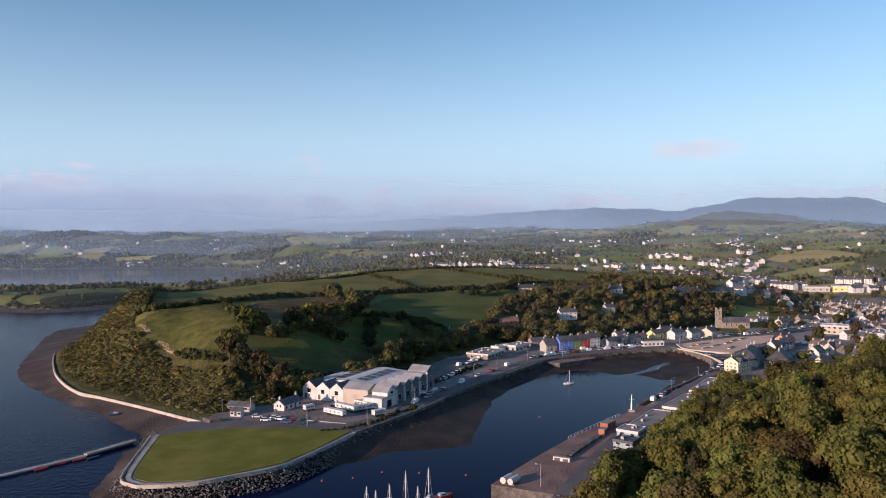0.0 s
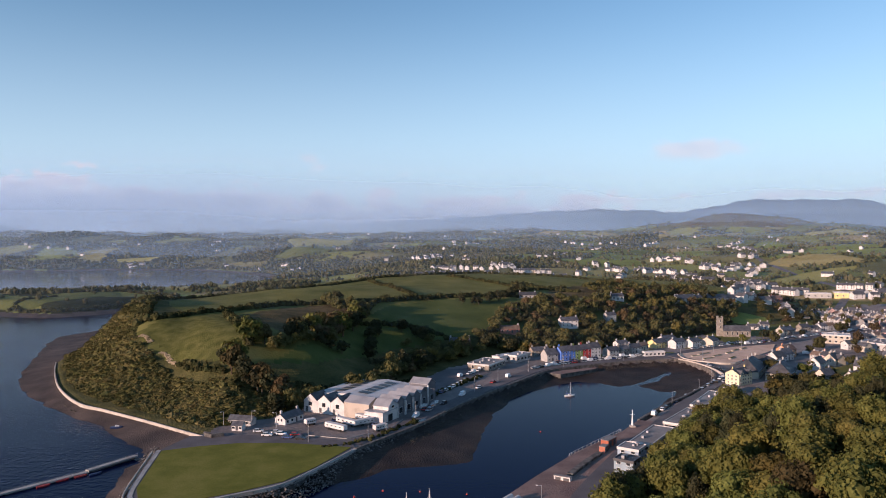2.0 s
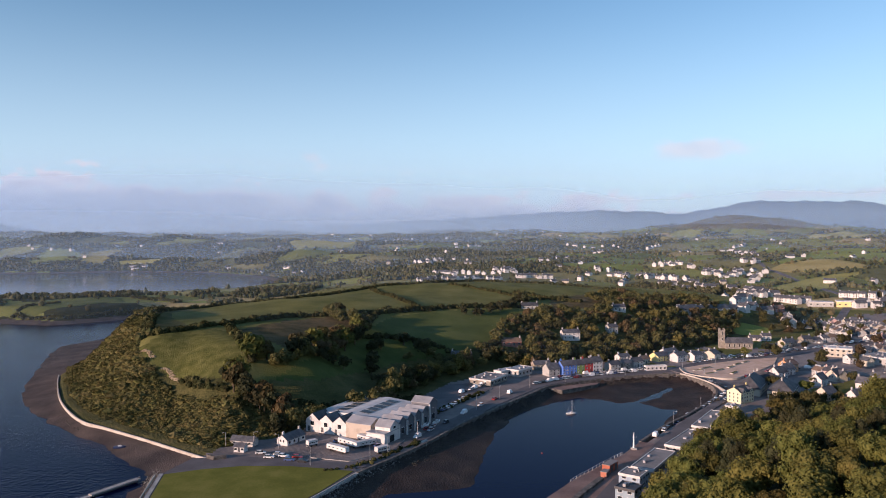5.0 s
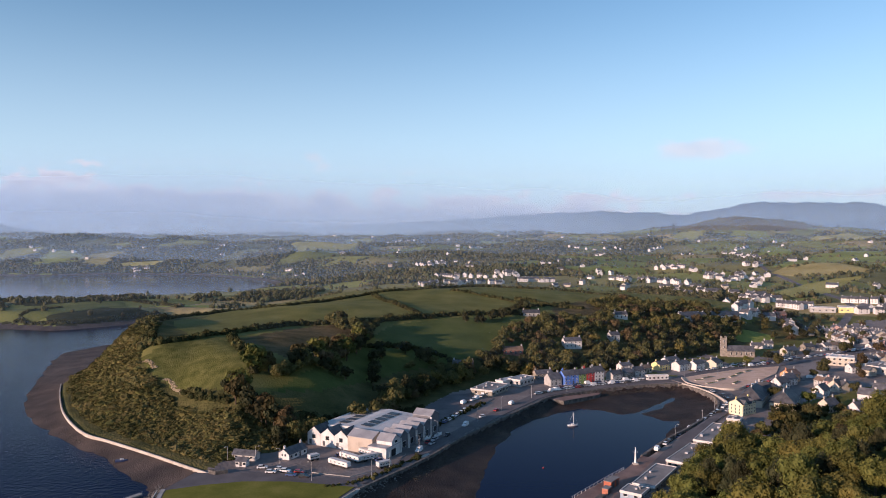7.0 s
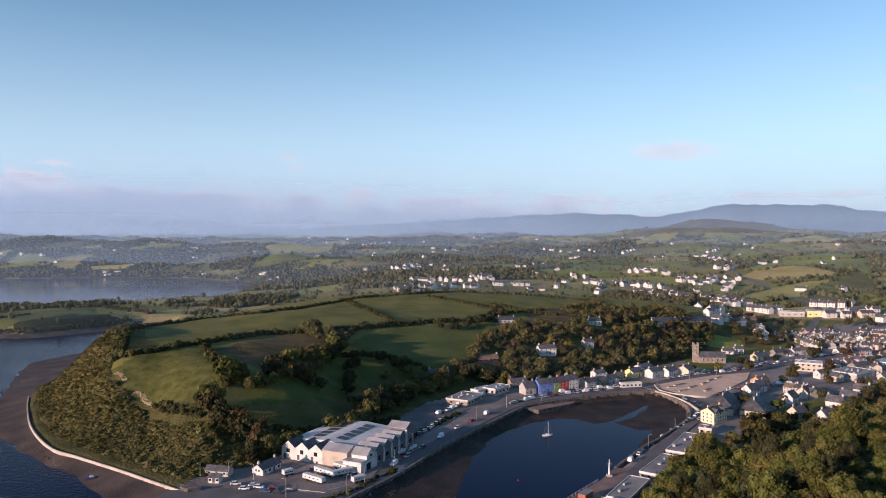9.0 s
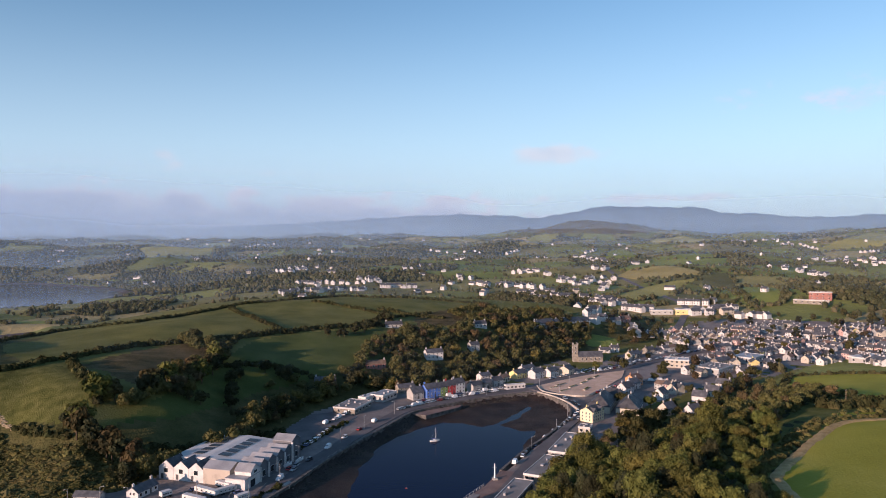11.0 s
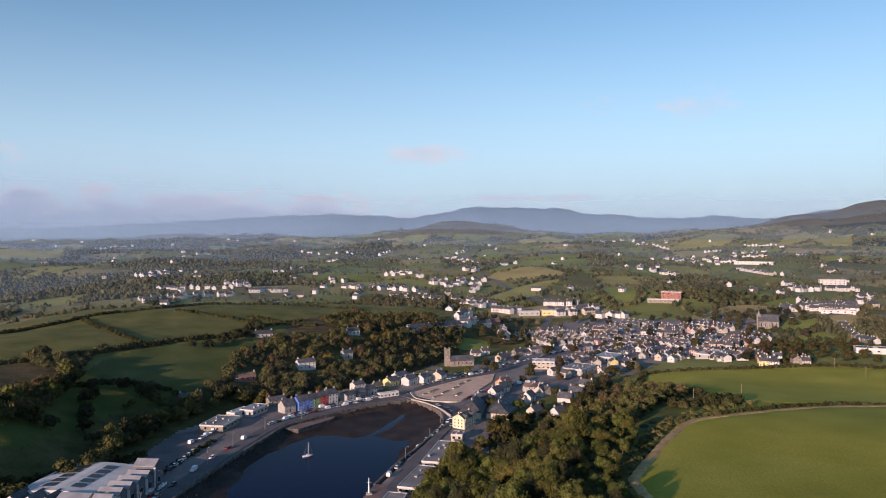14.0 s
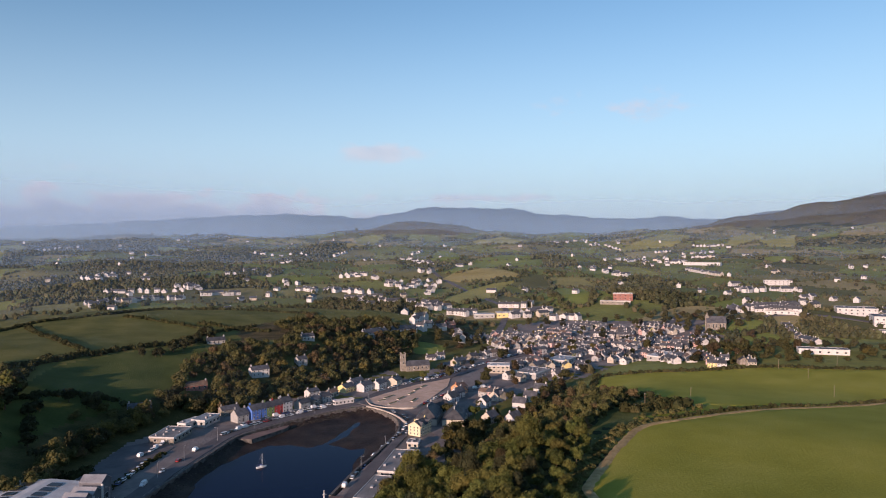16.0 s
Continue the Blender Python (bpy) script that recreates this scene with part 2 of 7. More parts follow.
def waves(x, y, size, seed):
    """Smooth rolling relief between about -1 and 1, made of crossing waves."""
    r, out = random.Random(seed), 0
    for i in range(7):
        a, k, p = r.uniform(0, 6.28), 6.283 / size * r.uniform(0.6, 1.9), r.uniform(0, 6.28)
        out = out + np.sin((x * math.cos(a) + y * math.sin(a)) * k + p + 0.7 * np.sin(y * k * 0.7 + i))
    return out / 4.0


def height(x, y):
    """Ground level above the water at x, y."""
    x, y = np.asarray(x, float), np.asarray(y, float)
    r = np.hypot(x, y)
    land = side(LAND, x, y)
    # valley floor rising inland to rolling hills
    coast = smooth(15, 330, land)
    inland = coast * np.interp(r, [0, 750, 1000, 1150, 1400, 2000, 2500, 3000, 3600, 4800], [0, 0, 8, 16, 25, 43, 60, 76, 92, 112])
    roll = coast * waves(x, y, 620, 4) * np.interp(r, [700, 1300, 2500, 4000], [0, 5, 13, 20]) + waves(x, y, 210, 9) * np.interp(r, [800, 1500, 3000], [0, 2.5, 5])
    z = 3.8 + np.maximum(inland + roll, inland * 0.35)
    z = z + 10 * bump(x, y, 720, 1380, 190, 140, 30) + 10 * bump(x, y, 640, 1180, 170, 80, 30) + 12 * bump(x, y, 1000, 1700, 260, 200) + 16 * bump(x, y, 705, 850, 150, 120)
    z = z + 16 * bump(x, y, 720, 600, 120, 80) + 212 * bump(x, y, 3560, 2150, 1150, 960, 35) + 84 * bump(x, y, 1390, 3360, 390, 300)
    z = z + 10 * bump(x, y, -440, 815, 190, 80, 20)
    # the western hill, a bluff above the sea with a long back
    w = side(UPLAND_WEST, x, y)
    steep = 75 - 30 * smooth(-140, -175, x)
    top = 24 + 7 * bump(x, y, -150, 440, 90, 90) + 11 * bump(x, y, -100, 590, 110, 70, 5) + 14 * bump(x, y, -10, 750, 210, 110) - 15 * bump(x, y, -22, 430, 52, 78) - 9 * bump(x, y, 60, 520, 60, 50) - 5 * bump(x, y, 260, 690, 120, 90) - 17 * bump(x, y, -250, 790, 110, 130)
    z = z + top * smooth(0, 1, w / steep) + 8 * bump(x, y, -211, 498, 28, 45)
    # the eastern hill with its meadows
    e = side(UPLAND_EAST, x, y)
    z = z + (24 + 8 * bump(x, y, 110, 110, 110, 110) - 16 * smooth(330, 560, r)) * smooth(0, 1, e / 70) * smooth(-20, 20, e + 20)
    z = z + waves(x, y, 70, 2) * (0.5 * smooth(5, 30, w) + 0.12 * smooth(5, 30, e))
    # gullies down the sea bluff
    z = z + waves(x + y * 0.35, y * 0.3, 30, 14) * 1.3 * smooth(2, 18, w) * smooth(-95, -125, x) * smooth(70, 40, land)
    # beach and tidal flats fall gently to the low-tide line
    harbour = smooth(-120, -60, x) * smooth(-60, 120, y)
    edge = 1.5 + 1.2 * (1 - harbour)
    wet = side(LOW_TIDE, x, y) + waves(x, y, 24, 6) * 1.3 + waves(x, y, 9, 8) * 0.6
    rising = edge * wet / np.maximum(wet + np.maximum(-land, 0), 1.0)
    flats = np.where(wet > 0, rising, np.maximum(wet * 0.12, -2.5)) + waves(x, y, 17, 13) * 0.05
    # rubble banked against the wall below the road
    across = (x - 145) * 0.81 - (y - 387) * 0.588
    flats = flats + harbour * 2.3 * np.exp(np.minimum(land, 0) / 3.6) * smooth(-14, -30, across) * smooth(0, 4, wet)
    bay = np.maximum(edge + land * 0.16, -2.5)
    shore = np.where((x > -345) & (y > 185) & (y < 660) & (x < 200), flats, bay)
    inner = edge + (z - edge) * smooth(0, np.where(x < -255, 25, 2.5), land)
    return np.where(land > 0, inner, shore)


def field_cells(x, y, size=118):
    """Which field of the patchwork a place lies in, the field's middle, and the distance to its hedge."""
    u, v = x + 16 * waves(x, y, 330, 41), y * 0.8 + 16 * waves(x, y, 330, 42)
    i, j = np.floor(u / size), np.floor(v / size)
    first, second = np.full(x.shape, 1e12), np.full(x.shape, 1e12)
    near, other = np.zeros((3, *x.shape)), np.zeros((2, *x.shape))
    for di in (-1, 0, 1):
        for dj in (-1, 0, 1):
            a, b = i + di, j + dj
            k = np.modf(np.abs(np.sin(a * 12.9898 + b * 78.233)) * 43758.5453)[0]
            h = np.modf(np.abs(np.sin(a * 39.425 + b * 11.135)) * 24634.6345)[0]
            sx, sy = (a + 0.5 + (k - 0.5) * 0.72 + 0.25 * np.mod(b, 2)) * size, (b + 0.5 + (h - 0.5) * 0.72) * size
            d = (u - sx) ** 2 + (v - sy) ** 2
            closer = d < first
            middle = ~closer & (d < second)
            second = np.where(closer, first, np.where(middle, d, second))
            other = np.where(closer, near[:2], np.where(middle, np.stack([sx, sy]), other))
            near = np.where(closer, np.stack([sx, sy, np.modf(k * 7.13 + h * 3.77)[0]]), near)
            first = np.where(closer, d, first)
    gap = np.hypot(near[0] - other[0], near[1] - other[1])
    return near[2], near[0], near[1] / 0.8, (second - first) / (2 * np.maximum(gap, 1))


def wooded(pick, cx, cy):
    """Whether a field of the patchwork is woodland."""
    d = np.hypot(cx, cy)
    p = np.where((cx < 260) & (cy > 1300) & (cy < 3200), 0.72, np.where((cx > 420) & (d > 1050), 0.13, 0.3))
    p = np.where((d < 1250) & (cx < 420), 0.3, p)
    p = p + 0.22 * waves(cx, cy, 900, 44)
    return np.modf(pick * 13.7)[0] < p


def ground_at(x, y):
    return float(height(np.array([x]), np.array([y]))[0])


def mesh_object(name, verts, faces, mats, index=None, smooth_shade=False, parent=None):
    me = bpy.data.meshes.new(name)
    me.from_pydata(verts, [], faces)
    for m in mats if isinstance(mats, (list, tuple)) else [mats]:
        me.materials.append(m)
    if index is not None:
        me.polygons.foreach_set("material_index", np.asarray(index, np.int32))
    if smooth_shade:
        me.polygons.foreach_set("use_smooth", np.ones(len(me.polygons), bool))
    me.update()
    ob = new(name, me)
    if parent:
        ob.parent = parent
    return ob


UPPER_MEADOW = [(318, 436), (296, 390), (286, 345), (300, 300), (340, 293), (400, 292), (640, 300), (620, 330), (560, 350), (500, 380), (471, 404), (420, 416), (386, 424), (366, 455), (345, 464)]
KNOLL = [(-176, 400), (-166, 418), (-150, 442), (-132, 430), (-116, 405), (-100, 375), (-103, 350), (-125, 358), (-153, 388)]
LOW_FIELD = [(-92, 350), (-76, 392), (-66, 450), (-58, 496), (-40, 540), (0, 575), (60, 600), (60, 520), (10, 440), (-20, 380), (-50, 330)]
ROUGH_GROUND = ([(-130, 440), (-108, 500), (-85, 520), (-60, 505), (-70, 440), (-90, 400)], [(90, 600), (95, 663), (150, 717), (168, 672), (121, 610)], [(-66, 340), (-40, 372), (-14, 410), (-8, 390), (-34, 344), (-55, 330)])


def build_ground():
    """One sheet from under the camera to the horizon, finer in the middle distance."""
    fine = np.radians(np.arange(-36, 60, 0.19))
    coarse = np.radians(np.arange(60, 324, 3.0))
    ang = np.concatenate([fine, coarse])
    rad = [1.0, 25.0, 50.0]
    while rad[-1] < 4900:
        k = rad[-1]
        rad.append(k + max(1.6, k * (0.0095 if k < 900 else 0.0125)))
    rad = np.array(rad)
    A, R = np.meshgrid(ang, rad)
    x, y = R * np.sin(A), R * np.cos(A)
    z = height(x, y)
    n, m = A.shape
    verts = np.stack([x, y, z], -1).reshape(-1, 3)
    i = np.arange(n - 1)[:, None] * m + np.arange(m)[None]
    j = np.arange(n - 1)[:, None] * m + (np.arange(m)[None] + 1) % m
    faces = np.stack([i, j, j + m, i + m], -1).reshape(-1, 4)
    c = verts[faces].mean(1)
    cx, cy, cz = c.T
    r = np.hypot(cx, cy)
    land, w, e = side(LAND, cx, cy), side(UPLAND_WEST, cx, cy), side(UPLAND_EAST, cx, cy)
    pick, fx, fy, _ = field_cells(cx, cy)
    zone = 12 + (np.modf(pick * 29.3)[0] * len(FIELD_TONES)).astype(np.int32)      # farmland
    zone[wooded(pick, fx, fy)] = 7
    zone[(r > 2500) & ((cz > 150 + 12 * waves(cx, cy, 400, 45)) | (bump(cx, cy, 1390, 3360, 390, 300) > 0.3))] = 6                       # moor
    town = (r < 900) & (land > 0) & (w < 0) & (e < 0) & (cx > -110) & (cz < 16)
    zone[town] = 5
    zone[town & (waves(cx, cy, 34, 11) > 0.42) & (r > 470) & (side(TOWN_OUTLINE, cx, cy) < 8)] = 1
    zone[town & (side(TOWN_OUTLINE, cx, cy) < -6) & (cx > 205)] = 1
    zone[town & (e > -26) & (cx > 168) & (cy < 470)] = 1
    zone[w > 0] = 1
    zone[(w > 0) & (side(LOW_FIELD, cx, cy) > 0)] = 10
    zone[(w > 0) & (side(KNOLL, cx, cy) > 0)] = 9
    for rough in ROUGH_GROUND:
        zone[(w > 0) & (side(rough, cx, cy) + 3 * waves(cx, cy, 20, 46) > 0)] = 11
    sea_side = (w > 0) & (side(LAND, cx, cy) < 45 + 6 * np.sin(cy / 17) + 22 * smooth(420, 460, cy)) & (cx < -95) & (cy < 560)
    zone[sea_side] = 2
    zone[(w > 0) & (w < 42) & (cx > -100)] = 2
    zone[(land > 0) & (w <= 0) & (cx < -95) & (cy > 285) & (cy < 480)] = 2
    zone[e > 0] = 3
    zone[(e > 0) & (side(UPPER_MEADOW, cx, cy) < -3) & (r > 330) & (cy > 300)] = 13
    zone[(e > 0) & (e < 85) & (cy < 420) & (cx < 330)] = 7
    zone[((land < 3) & (cz < 2.0)) | (land < 0)] = 4
    zone[((land < 3) & (cz < 2.2) | (land < 0.5)) & (cx < -100)] = 8
    me = bpy.data.meshes.new("ground")
    me.vertices.add(len(verts))
    me.vertices.foreach_set("co", verts.ravel())
    me.loops.add(faces.size)
    me.loops.foreach_set("vertex_index", faces.ravel().astype(np.int32))
    me.polygons.add(len(faces))
    me.polygons.foreach_set("loop_start", np.arange(len(faces), dtype=np.int32) * 4)
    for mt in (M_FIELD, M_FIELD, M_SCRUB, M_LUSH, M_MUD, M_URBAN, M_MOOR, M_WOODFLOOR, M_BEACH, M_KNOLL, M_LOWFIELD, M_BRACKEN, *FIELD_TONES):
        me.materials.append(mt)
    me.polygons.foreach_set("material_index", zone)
    me.polygons.foreach_set("use_smooth", np.ones(len(faces), bool))
    me.update(calc_edges=True)
    me.validate()
    ob = new("ground", me)
    tagged(ob, "rolling green farmland, hills, tidal flats and town ground", "ground", kind="structure")


build_ground()


def water_material():
    m = bpy.data.materials.new("sea_water")
    m.use_nodes = True
    nt = m.node_tree
    b = nt.nodes["Principled BSDF"]
    b.inputs["Base Color"].default_value = (0.003, 0.007, 0.034, 1)
    b.inputs["Roughness"].default_value, b.inputs["IOR"].default_value = 0.1, 1.33
    b.inputs["Specular IOR Level"].default_value = 0.042
    pos = nt.nodes.new("ShaderNodeNewGeometry").outputs["Position"]
    n1 = nt.nodes.new("ShaderNodeTexNoise")
    n1.inputs["Scale"].default_value, n1.inputs["Detail"].default_value = 0.45, 6
    n2 = nt.nodes.new("ShaderNodeTexNoise")
    n2.inputs["Scale"].default_value, n2.inputs["Detail"].default_value = 0.02, 3
    for n in (n1, n2):
        nt.links.new(pos, n.inputs["Vector"])
    sepx = nt.nodes.new("ShaderNodeSeparateXYZ")
    nt.links.new(pos, sepx.inputs[0])
    open_sea = nt.nodes.new("ShaderNodeMapRange")
    open_sea.inputs["From Min"].default_value, open_sea.inputs["From Max"].default_value = -60, -140
    open_sea.inputs["To Min"].default_value, open_sea.inputs["To Max"].default_value = 0.08, 1.0
    nt.links.new(sepx.outputs["X"], open_sea.inputs["Value"])
    k = nt.nodes.new("ShaderNodeMath")
    k.operation = "MULTIPLY"
    nt.links.new(open_sea.outputs[0], k.inputs[0])
    nt.links.new(n2.outputs["Fac"], k.inputs[1])
    bp = nt.nodes.new("ShaderNodeBump")
    bp.inputs["Distance"].default_value = 0.5
    # the inlet behind the hill lies sheltered and calm
    calm = nt.nodes.new("ShaderNodeMapRange")
    calm.inputs["From Min"].default_value, calm.inputs["From Max"].default_value = 620, 950
    calm.inputs["To Min"].default_value, calm.inputs["To Max"].default_value = 1.0, 0.12
    nt.links.new(sepx.outputs["Y"], calm.inputs["Value"])
    still = nt.nodes.new("ShaderNodeMath")
    still.operation = "MULTIPLY"
    nt.links.new(k.outputs[0], still.inputs[0])
    nt.links.new(calm.outputs[0], still.inputs[1])
    nt.links.new(still.outputs[0], bp.inputs["Strength"])
    nt.links.new(n1.outputs["Fac"], bp.inputs["Height"])
    nt.links.new(bp.outputs[0], b.inputs["Normal"])
    return m


def build_water():
    s = 4900
    ob = mesh_object("water", [(s * math.sin(a), s * math.cos(a), 0) for a in np.radians(np.arange(0, 360, 5))], [list(range(72))[::-1]], water_material())
    tagged(ob, "calm dark blue sea water of the bay and harbour", "water", kind="structure")


build_water()

# ---- setting: fields, roads, walls, quays ----
BIG_FIELD = [(138, 189), (152, 208), (189, 241), (220, 264), (247, 269), (278, 275), (333, 283), (386, 284), (640, 300), (760, 200), (600, -250), (250, -350), (120, -100), (108, 40), (116, 120)]
M_PALEWALL = material("pale_sea_wall", [(0.36, 0.32, 0.27), (0.46, 0.41, 0.35), (0.54, 0.49, 0.43)], 6, 0.85, 0.3, 8)
M_STONEWALL = material("rubble_stone_wall", [(0.06, 0.055, 0.05), (0.12, 0.11, 0.1), (0.2, 0.18, 0.16)], 2.2, 0.9, 0.8, 5)
M_PIER = material("weathered_pier_paving", [(0.16, 0.10, 0.085), (0.215, 0.14, 0.115), (0.27, 0.18, 0.15)], 8, 0.85, 0.3, 12)
M_GRAVEL = material("pale_gravel_paving", [(0.54, 0.355, 0.25), (0.65, 0.435, 0.31), (0.72, 0.51, 0.38)], 7, 0.9, 0.3, 14)
M_ROCK = material("armour_rock", [(0.07, 0.065, 0.06), (0.14, 0.13, 0.12), (0.25, 0.235, 0.215)], 2.5, 0.9, 0.6, 4, vary=0.35, island=True)
M_WEEDROCK = material("weedy_dark_stone", [(0.022, 0.02, 0.014), (0.045, 0.04, 0.03), (0.085, 0.075, 0.06)], 2.5, 0.85, 0.6, 4, vary=0.35, island=True)
M_SOIL = material("bare_clay_cliff", [(0.22, 0.16, 0.09), (0.33, 0.25, 0.15), (0.42, 0.33, 0.22)], 4, 0.95, 0.8, 5)
M_DARKGRASS = material("rank_grass", [(0.075, 0.088, 0.022), (0.11, 0.118, 0.032), (0.15, 0.145, 0.046)], 9, 0.95, 0.7, 12, spec=0.1)


def smooth_line(points, step=4.0):
    """Points along a rounded line through the given ones."""
    p = [Vector((*q, 0)) for q in points]
    out = []
    for i in range(len(p) - 1):
        a, b, c, d = p[max(0, i - 1)], p[i], p[i + 1], p[min(len(p) - 1, i + 2)]
        n = max(1, int((c - b).length / step))
        for k in range(n):
            t = k / n
            out.append(0.5 * ((2 * b) + (c - a) * t + (2 * a - 5 * b + 4 * c - d) * t * t + (3 * b - a - 3 * c + d) * t ** 3))
    out.append(p[-1])
    return [(v.x, v.y) for v in out]


def normals(pts):
    out = []
    for i in range(len(pts)):
        a, b = pts[max(0, i - 1)], pts[min(len(pts) - 1, i + 1)]
        d = Vector((b[0] - a[0], b[1] - a[1]))
        d = d.normalized() if d.length else Vector((1, 0))
        out.append((-d.y, d.x))
    return out


def ribbon(name, points, width, mat, lift=0.12, step=4.0, label="", category="road", level=None, ragged=0.0):
    """A road or path laid on the ground, with edges that go down into it."""
    pts = smooth_line(points, step)
    nor = normals(pts)
    r = random.Random(len(pts))
    across = [[k + (r.uniform(-1, 1) * ragged if abs(k) > 0.3 else 0) for k in (-0.5, -0.17, 0.17, 0.5)] for _ in pts]
    xs = np.array([[p[0] + n[0] * width * k for k in row] for p, n, row in zip(pts, nor, across)])
    ys = np.array([[p[1] + n[1] * width * k for k in row] for p, n, row in zip(pts, nor, across)])
    zs = height(xs, ys) if level is None else np.full(xs.shape, level)
    zs = np.maximum(zs, zs.mean(1, keepdims=True) - 0.4) + lift
    verts, faces = [], []
    for i in range(len(pts)):
        row = [(xs[i, 0], ys[i, 0], zs[i, 0] - 1.0)] + [(xs[i, k], ys[i, k], zs[i, k]) for k in range(4)] + [(xs[i, 3], ys[i, 3], zs[i, 3] - 1.0)]
        verts += row
        if i:
            for k in range(5):
                a = (i - 1) * 6 + k
                faces.append((a, a + 1, a + 7, a + 6))
    ob = mesh_object(name, verts, faces, mat)
    bm = bmesh.new()
    bm.from_mesh(ob.data)
    bmesh.ops.recalc_face_normals(bm, faces=bm.faces)
    if sum(f.normal.z for f in bm.faces) < 0:
        bmesh.ops.reverse_faces(bm, faces=bm.faces)
    bm.to_mesh(ob.data)
    bm.free()
    return tagged(ob, label, category, kind="structure")


def run_wall(name, points, thick, low, high, mat, label="", rounded=True, step=3.0, cope=None, follow=None):
    """A solid wall along a line, from level low to level high; follow: its height over the ground instead."""
    pts = smooth_line(points, step) if rounded else points
    nor = normals(pts)
    verts, faces = [], []
    for i, (p, n) in enumerate(zip(pts, nor)):
        lo, hi = (low, high) if follow is None else (ground_at(*p) - 1.0, ground_at(*p) + follow)
        a, b = (p[0] - n[0] * thick / 2, p[1] - n[1] * thick / 2), (p[0] + n[0] * thick / 2, p[1] + n[1] * thick / 2)
        verts += [(*a, lo), (*a, hi), (*b, hi), (*b, lo)]
        if i:
            for k in range(4):
                q, w = (i - 1) * 4 + k, (i - 1) * 4 + (k + 1) % 4
                faces.append((q, w, w + 4, q + 4))
    n = len(verts)
    faces += [(0, 3, 2, 1), (n - 4, n - 3, n - 2, n - 1)]
    ob = mesh_object(name, verts, faces, mat)
    return tagged(ob, label, "wall", kind="structure")


def prism(name, outline, low, high, top, flank, label="", category="ground", inset=0.0):
    """A flat-topped block over an outline."""
    c = Vector((sum(p[0] for p in outline) / len(outline), sum(p[1] for p in outline) / len(outline)))
    if inset:
        outline = [tuple(c + (Vector(p) - c) * (1 - inset / max(1e-6, (Vector(p) - c).length))) for p in outline]
    area = sum(a[0] * b[1] - b[0] * a[1] for a, b in zip(outline, outline[1:] + outline[:1]))
    if area < 0:
        outline = outline[::-1]
    n = len(outline)
    verts = [(*p, low) for p in outline] + [(*p, high) for p in outline]
    faces = [tuple(range(n, 2 * n))] + [(i, (i + 1) % n, n + (i + 1) % n, n + i) for i in range(n)]
    ob = mesh_object(name, verts, faces, [top, flank], [0] + [1] * n)
    return tagged(ob, label, category, kind="structure")


def drape(name, outline, mat, cell, lift, label, category="ground", ragged=0.0):
    """A piece of ground cover that follows the land inside an outline."""
    xs, ys = [p[0] for p in outline], [p[1] for p in outline]
    gx, gy = np.meshgrid(np.arange(min(xs), max(xs) + cell, cell), np.arange(min(ys), max(ys) + cell, cell))
    keep = side(outline, gx, gy)
    gz = height(gx, gy) + lift + np.minimum(0, keep + waves(gx, gy, 12, 3) * ragged) * 0.5
    n, m = gx.shape
    idx = np.arange(n * m).reshape(n, m)
    q = np.stack([idx[:-1, :-1], idx[:-1, 1:], idx[1:, 1:], idx[1:, :-1]], -1).reshape(-1, 4)
    q = q[(keep.reshape(-1)[q] > -cell * 1.2).any(1)]
    used, inv = np.unique(q, return_inverse=True)
    v = np.stack([gx, gy, gz], -1).reshape(-1, 3)[used]
    ob = mesh_object(name, v.tolist(), inv.reshape(-1, 4).tolist(), mat, smooth_shade=True)
    return tagged(ob, label, category, kind="structure")


# the promontory's sea wall and path
run_wall("wall_sea", SEA_WALL, 0.6, -0.5, 3.85, M_PALEWALL, "long pale concrete sea wall along the beach")
run_wall("wall_slip", [(-94, 281), (-91, 279), (-87, 281)], 1.6, 0, 5.6, M_STONEWALL, "short dark stone wall end")
# the mown lawn on its made ground
prism("embankment", [*LAWN_EDGE, (-100, 281), (-60, 279), (-36, 274)], -1.0, 4.15, M_ASPHALT, M_STONEWALL, "made ground behind rock armour", "embankment")
lawn_line = [(-34.8, 264.6), (-43.9, 242.1), (-51.8, 227.8), (-63.6, 218.4), (-74.3, 212.0), (-87.3, 210.5), (-92.0, 213.4), (-96.0, 221.9), (-103.6, 261.0), (-92, 266.5), (-78, 270.5), (-60, 270.5), (-46, 267.5)]
prism("lawn", lawn_line, 3.5, 4.32, M_LAWN, M_LAWN, "wide mown green lawn on the point", "lawn")
ribbon("promenade", LAWN_EDGE, 1.5, M_CONCRETE, 0.2, step=3, label="pale concrete promenade round the lawn", category="path", level=4.05)
run_wall("wall_promenade", [(x * 1.012 - 0.4, y * 0.993) for x, y in LAWN_EDGE], 0.32, 3.4, 4.5, M_PALEWALL, "low pale parapet above the rocks")
# harbour walls
WEST_WALL = [(-33, 263), *HARBOUR[:10]]
EAST_WALL = HARBOUR[9:16]
run_wall("wall_harbour_west", WEST_WALL, 1.2, -1.5, 4.5, M_STONEWALL, "dark rubble stone harbour wall below the road")
run_wall("wall_harbour_east", EAST_WALL, 1.2, -1.5, 4.4, M_STONEWALL, "dark stone quay wall beside the road")
prism("pier", [(13.5, 207), (30, 233), (48, 259), (71, 286), (82, 303), (95, 297), (78, 272), (58, 243), (44, 218), (32, 198)], -2.5, 4.15, M_PIER, M_STONEWALL, "long pier with weathered reddish-brown paving", "pier")
prism("jetty", [(58, 413), (71, 421), (92, 430), (89, 424), (79, 417), (66, 408)], -1, 3.4, M_PIER, M_STONEWALL, "low stone landing below the terrace", "jetty")
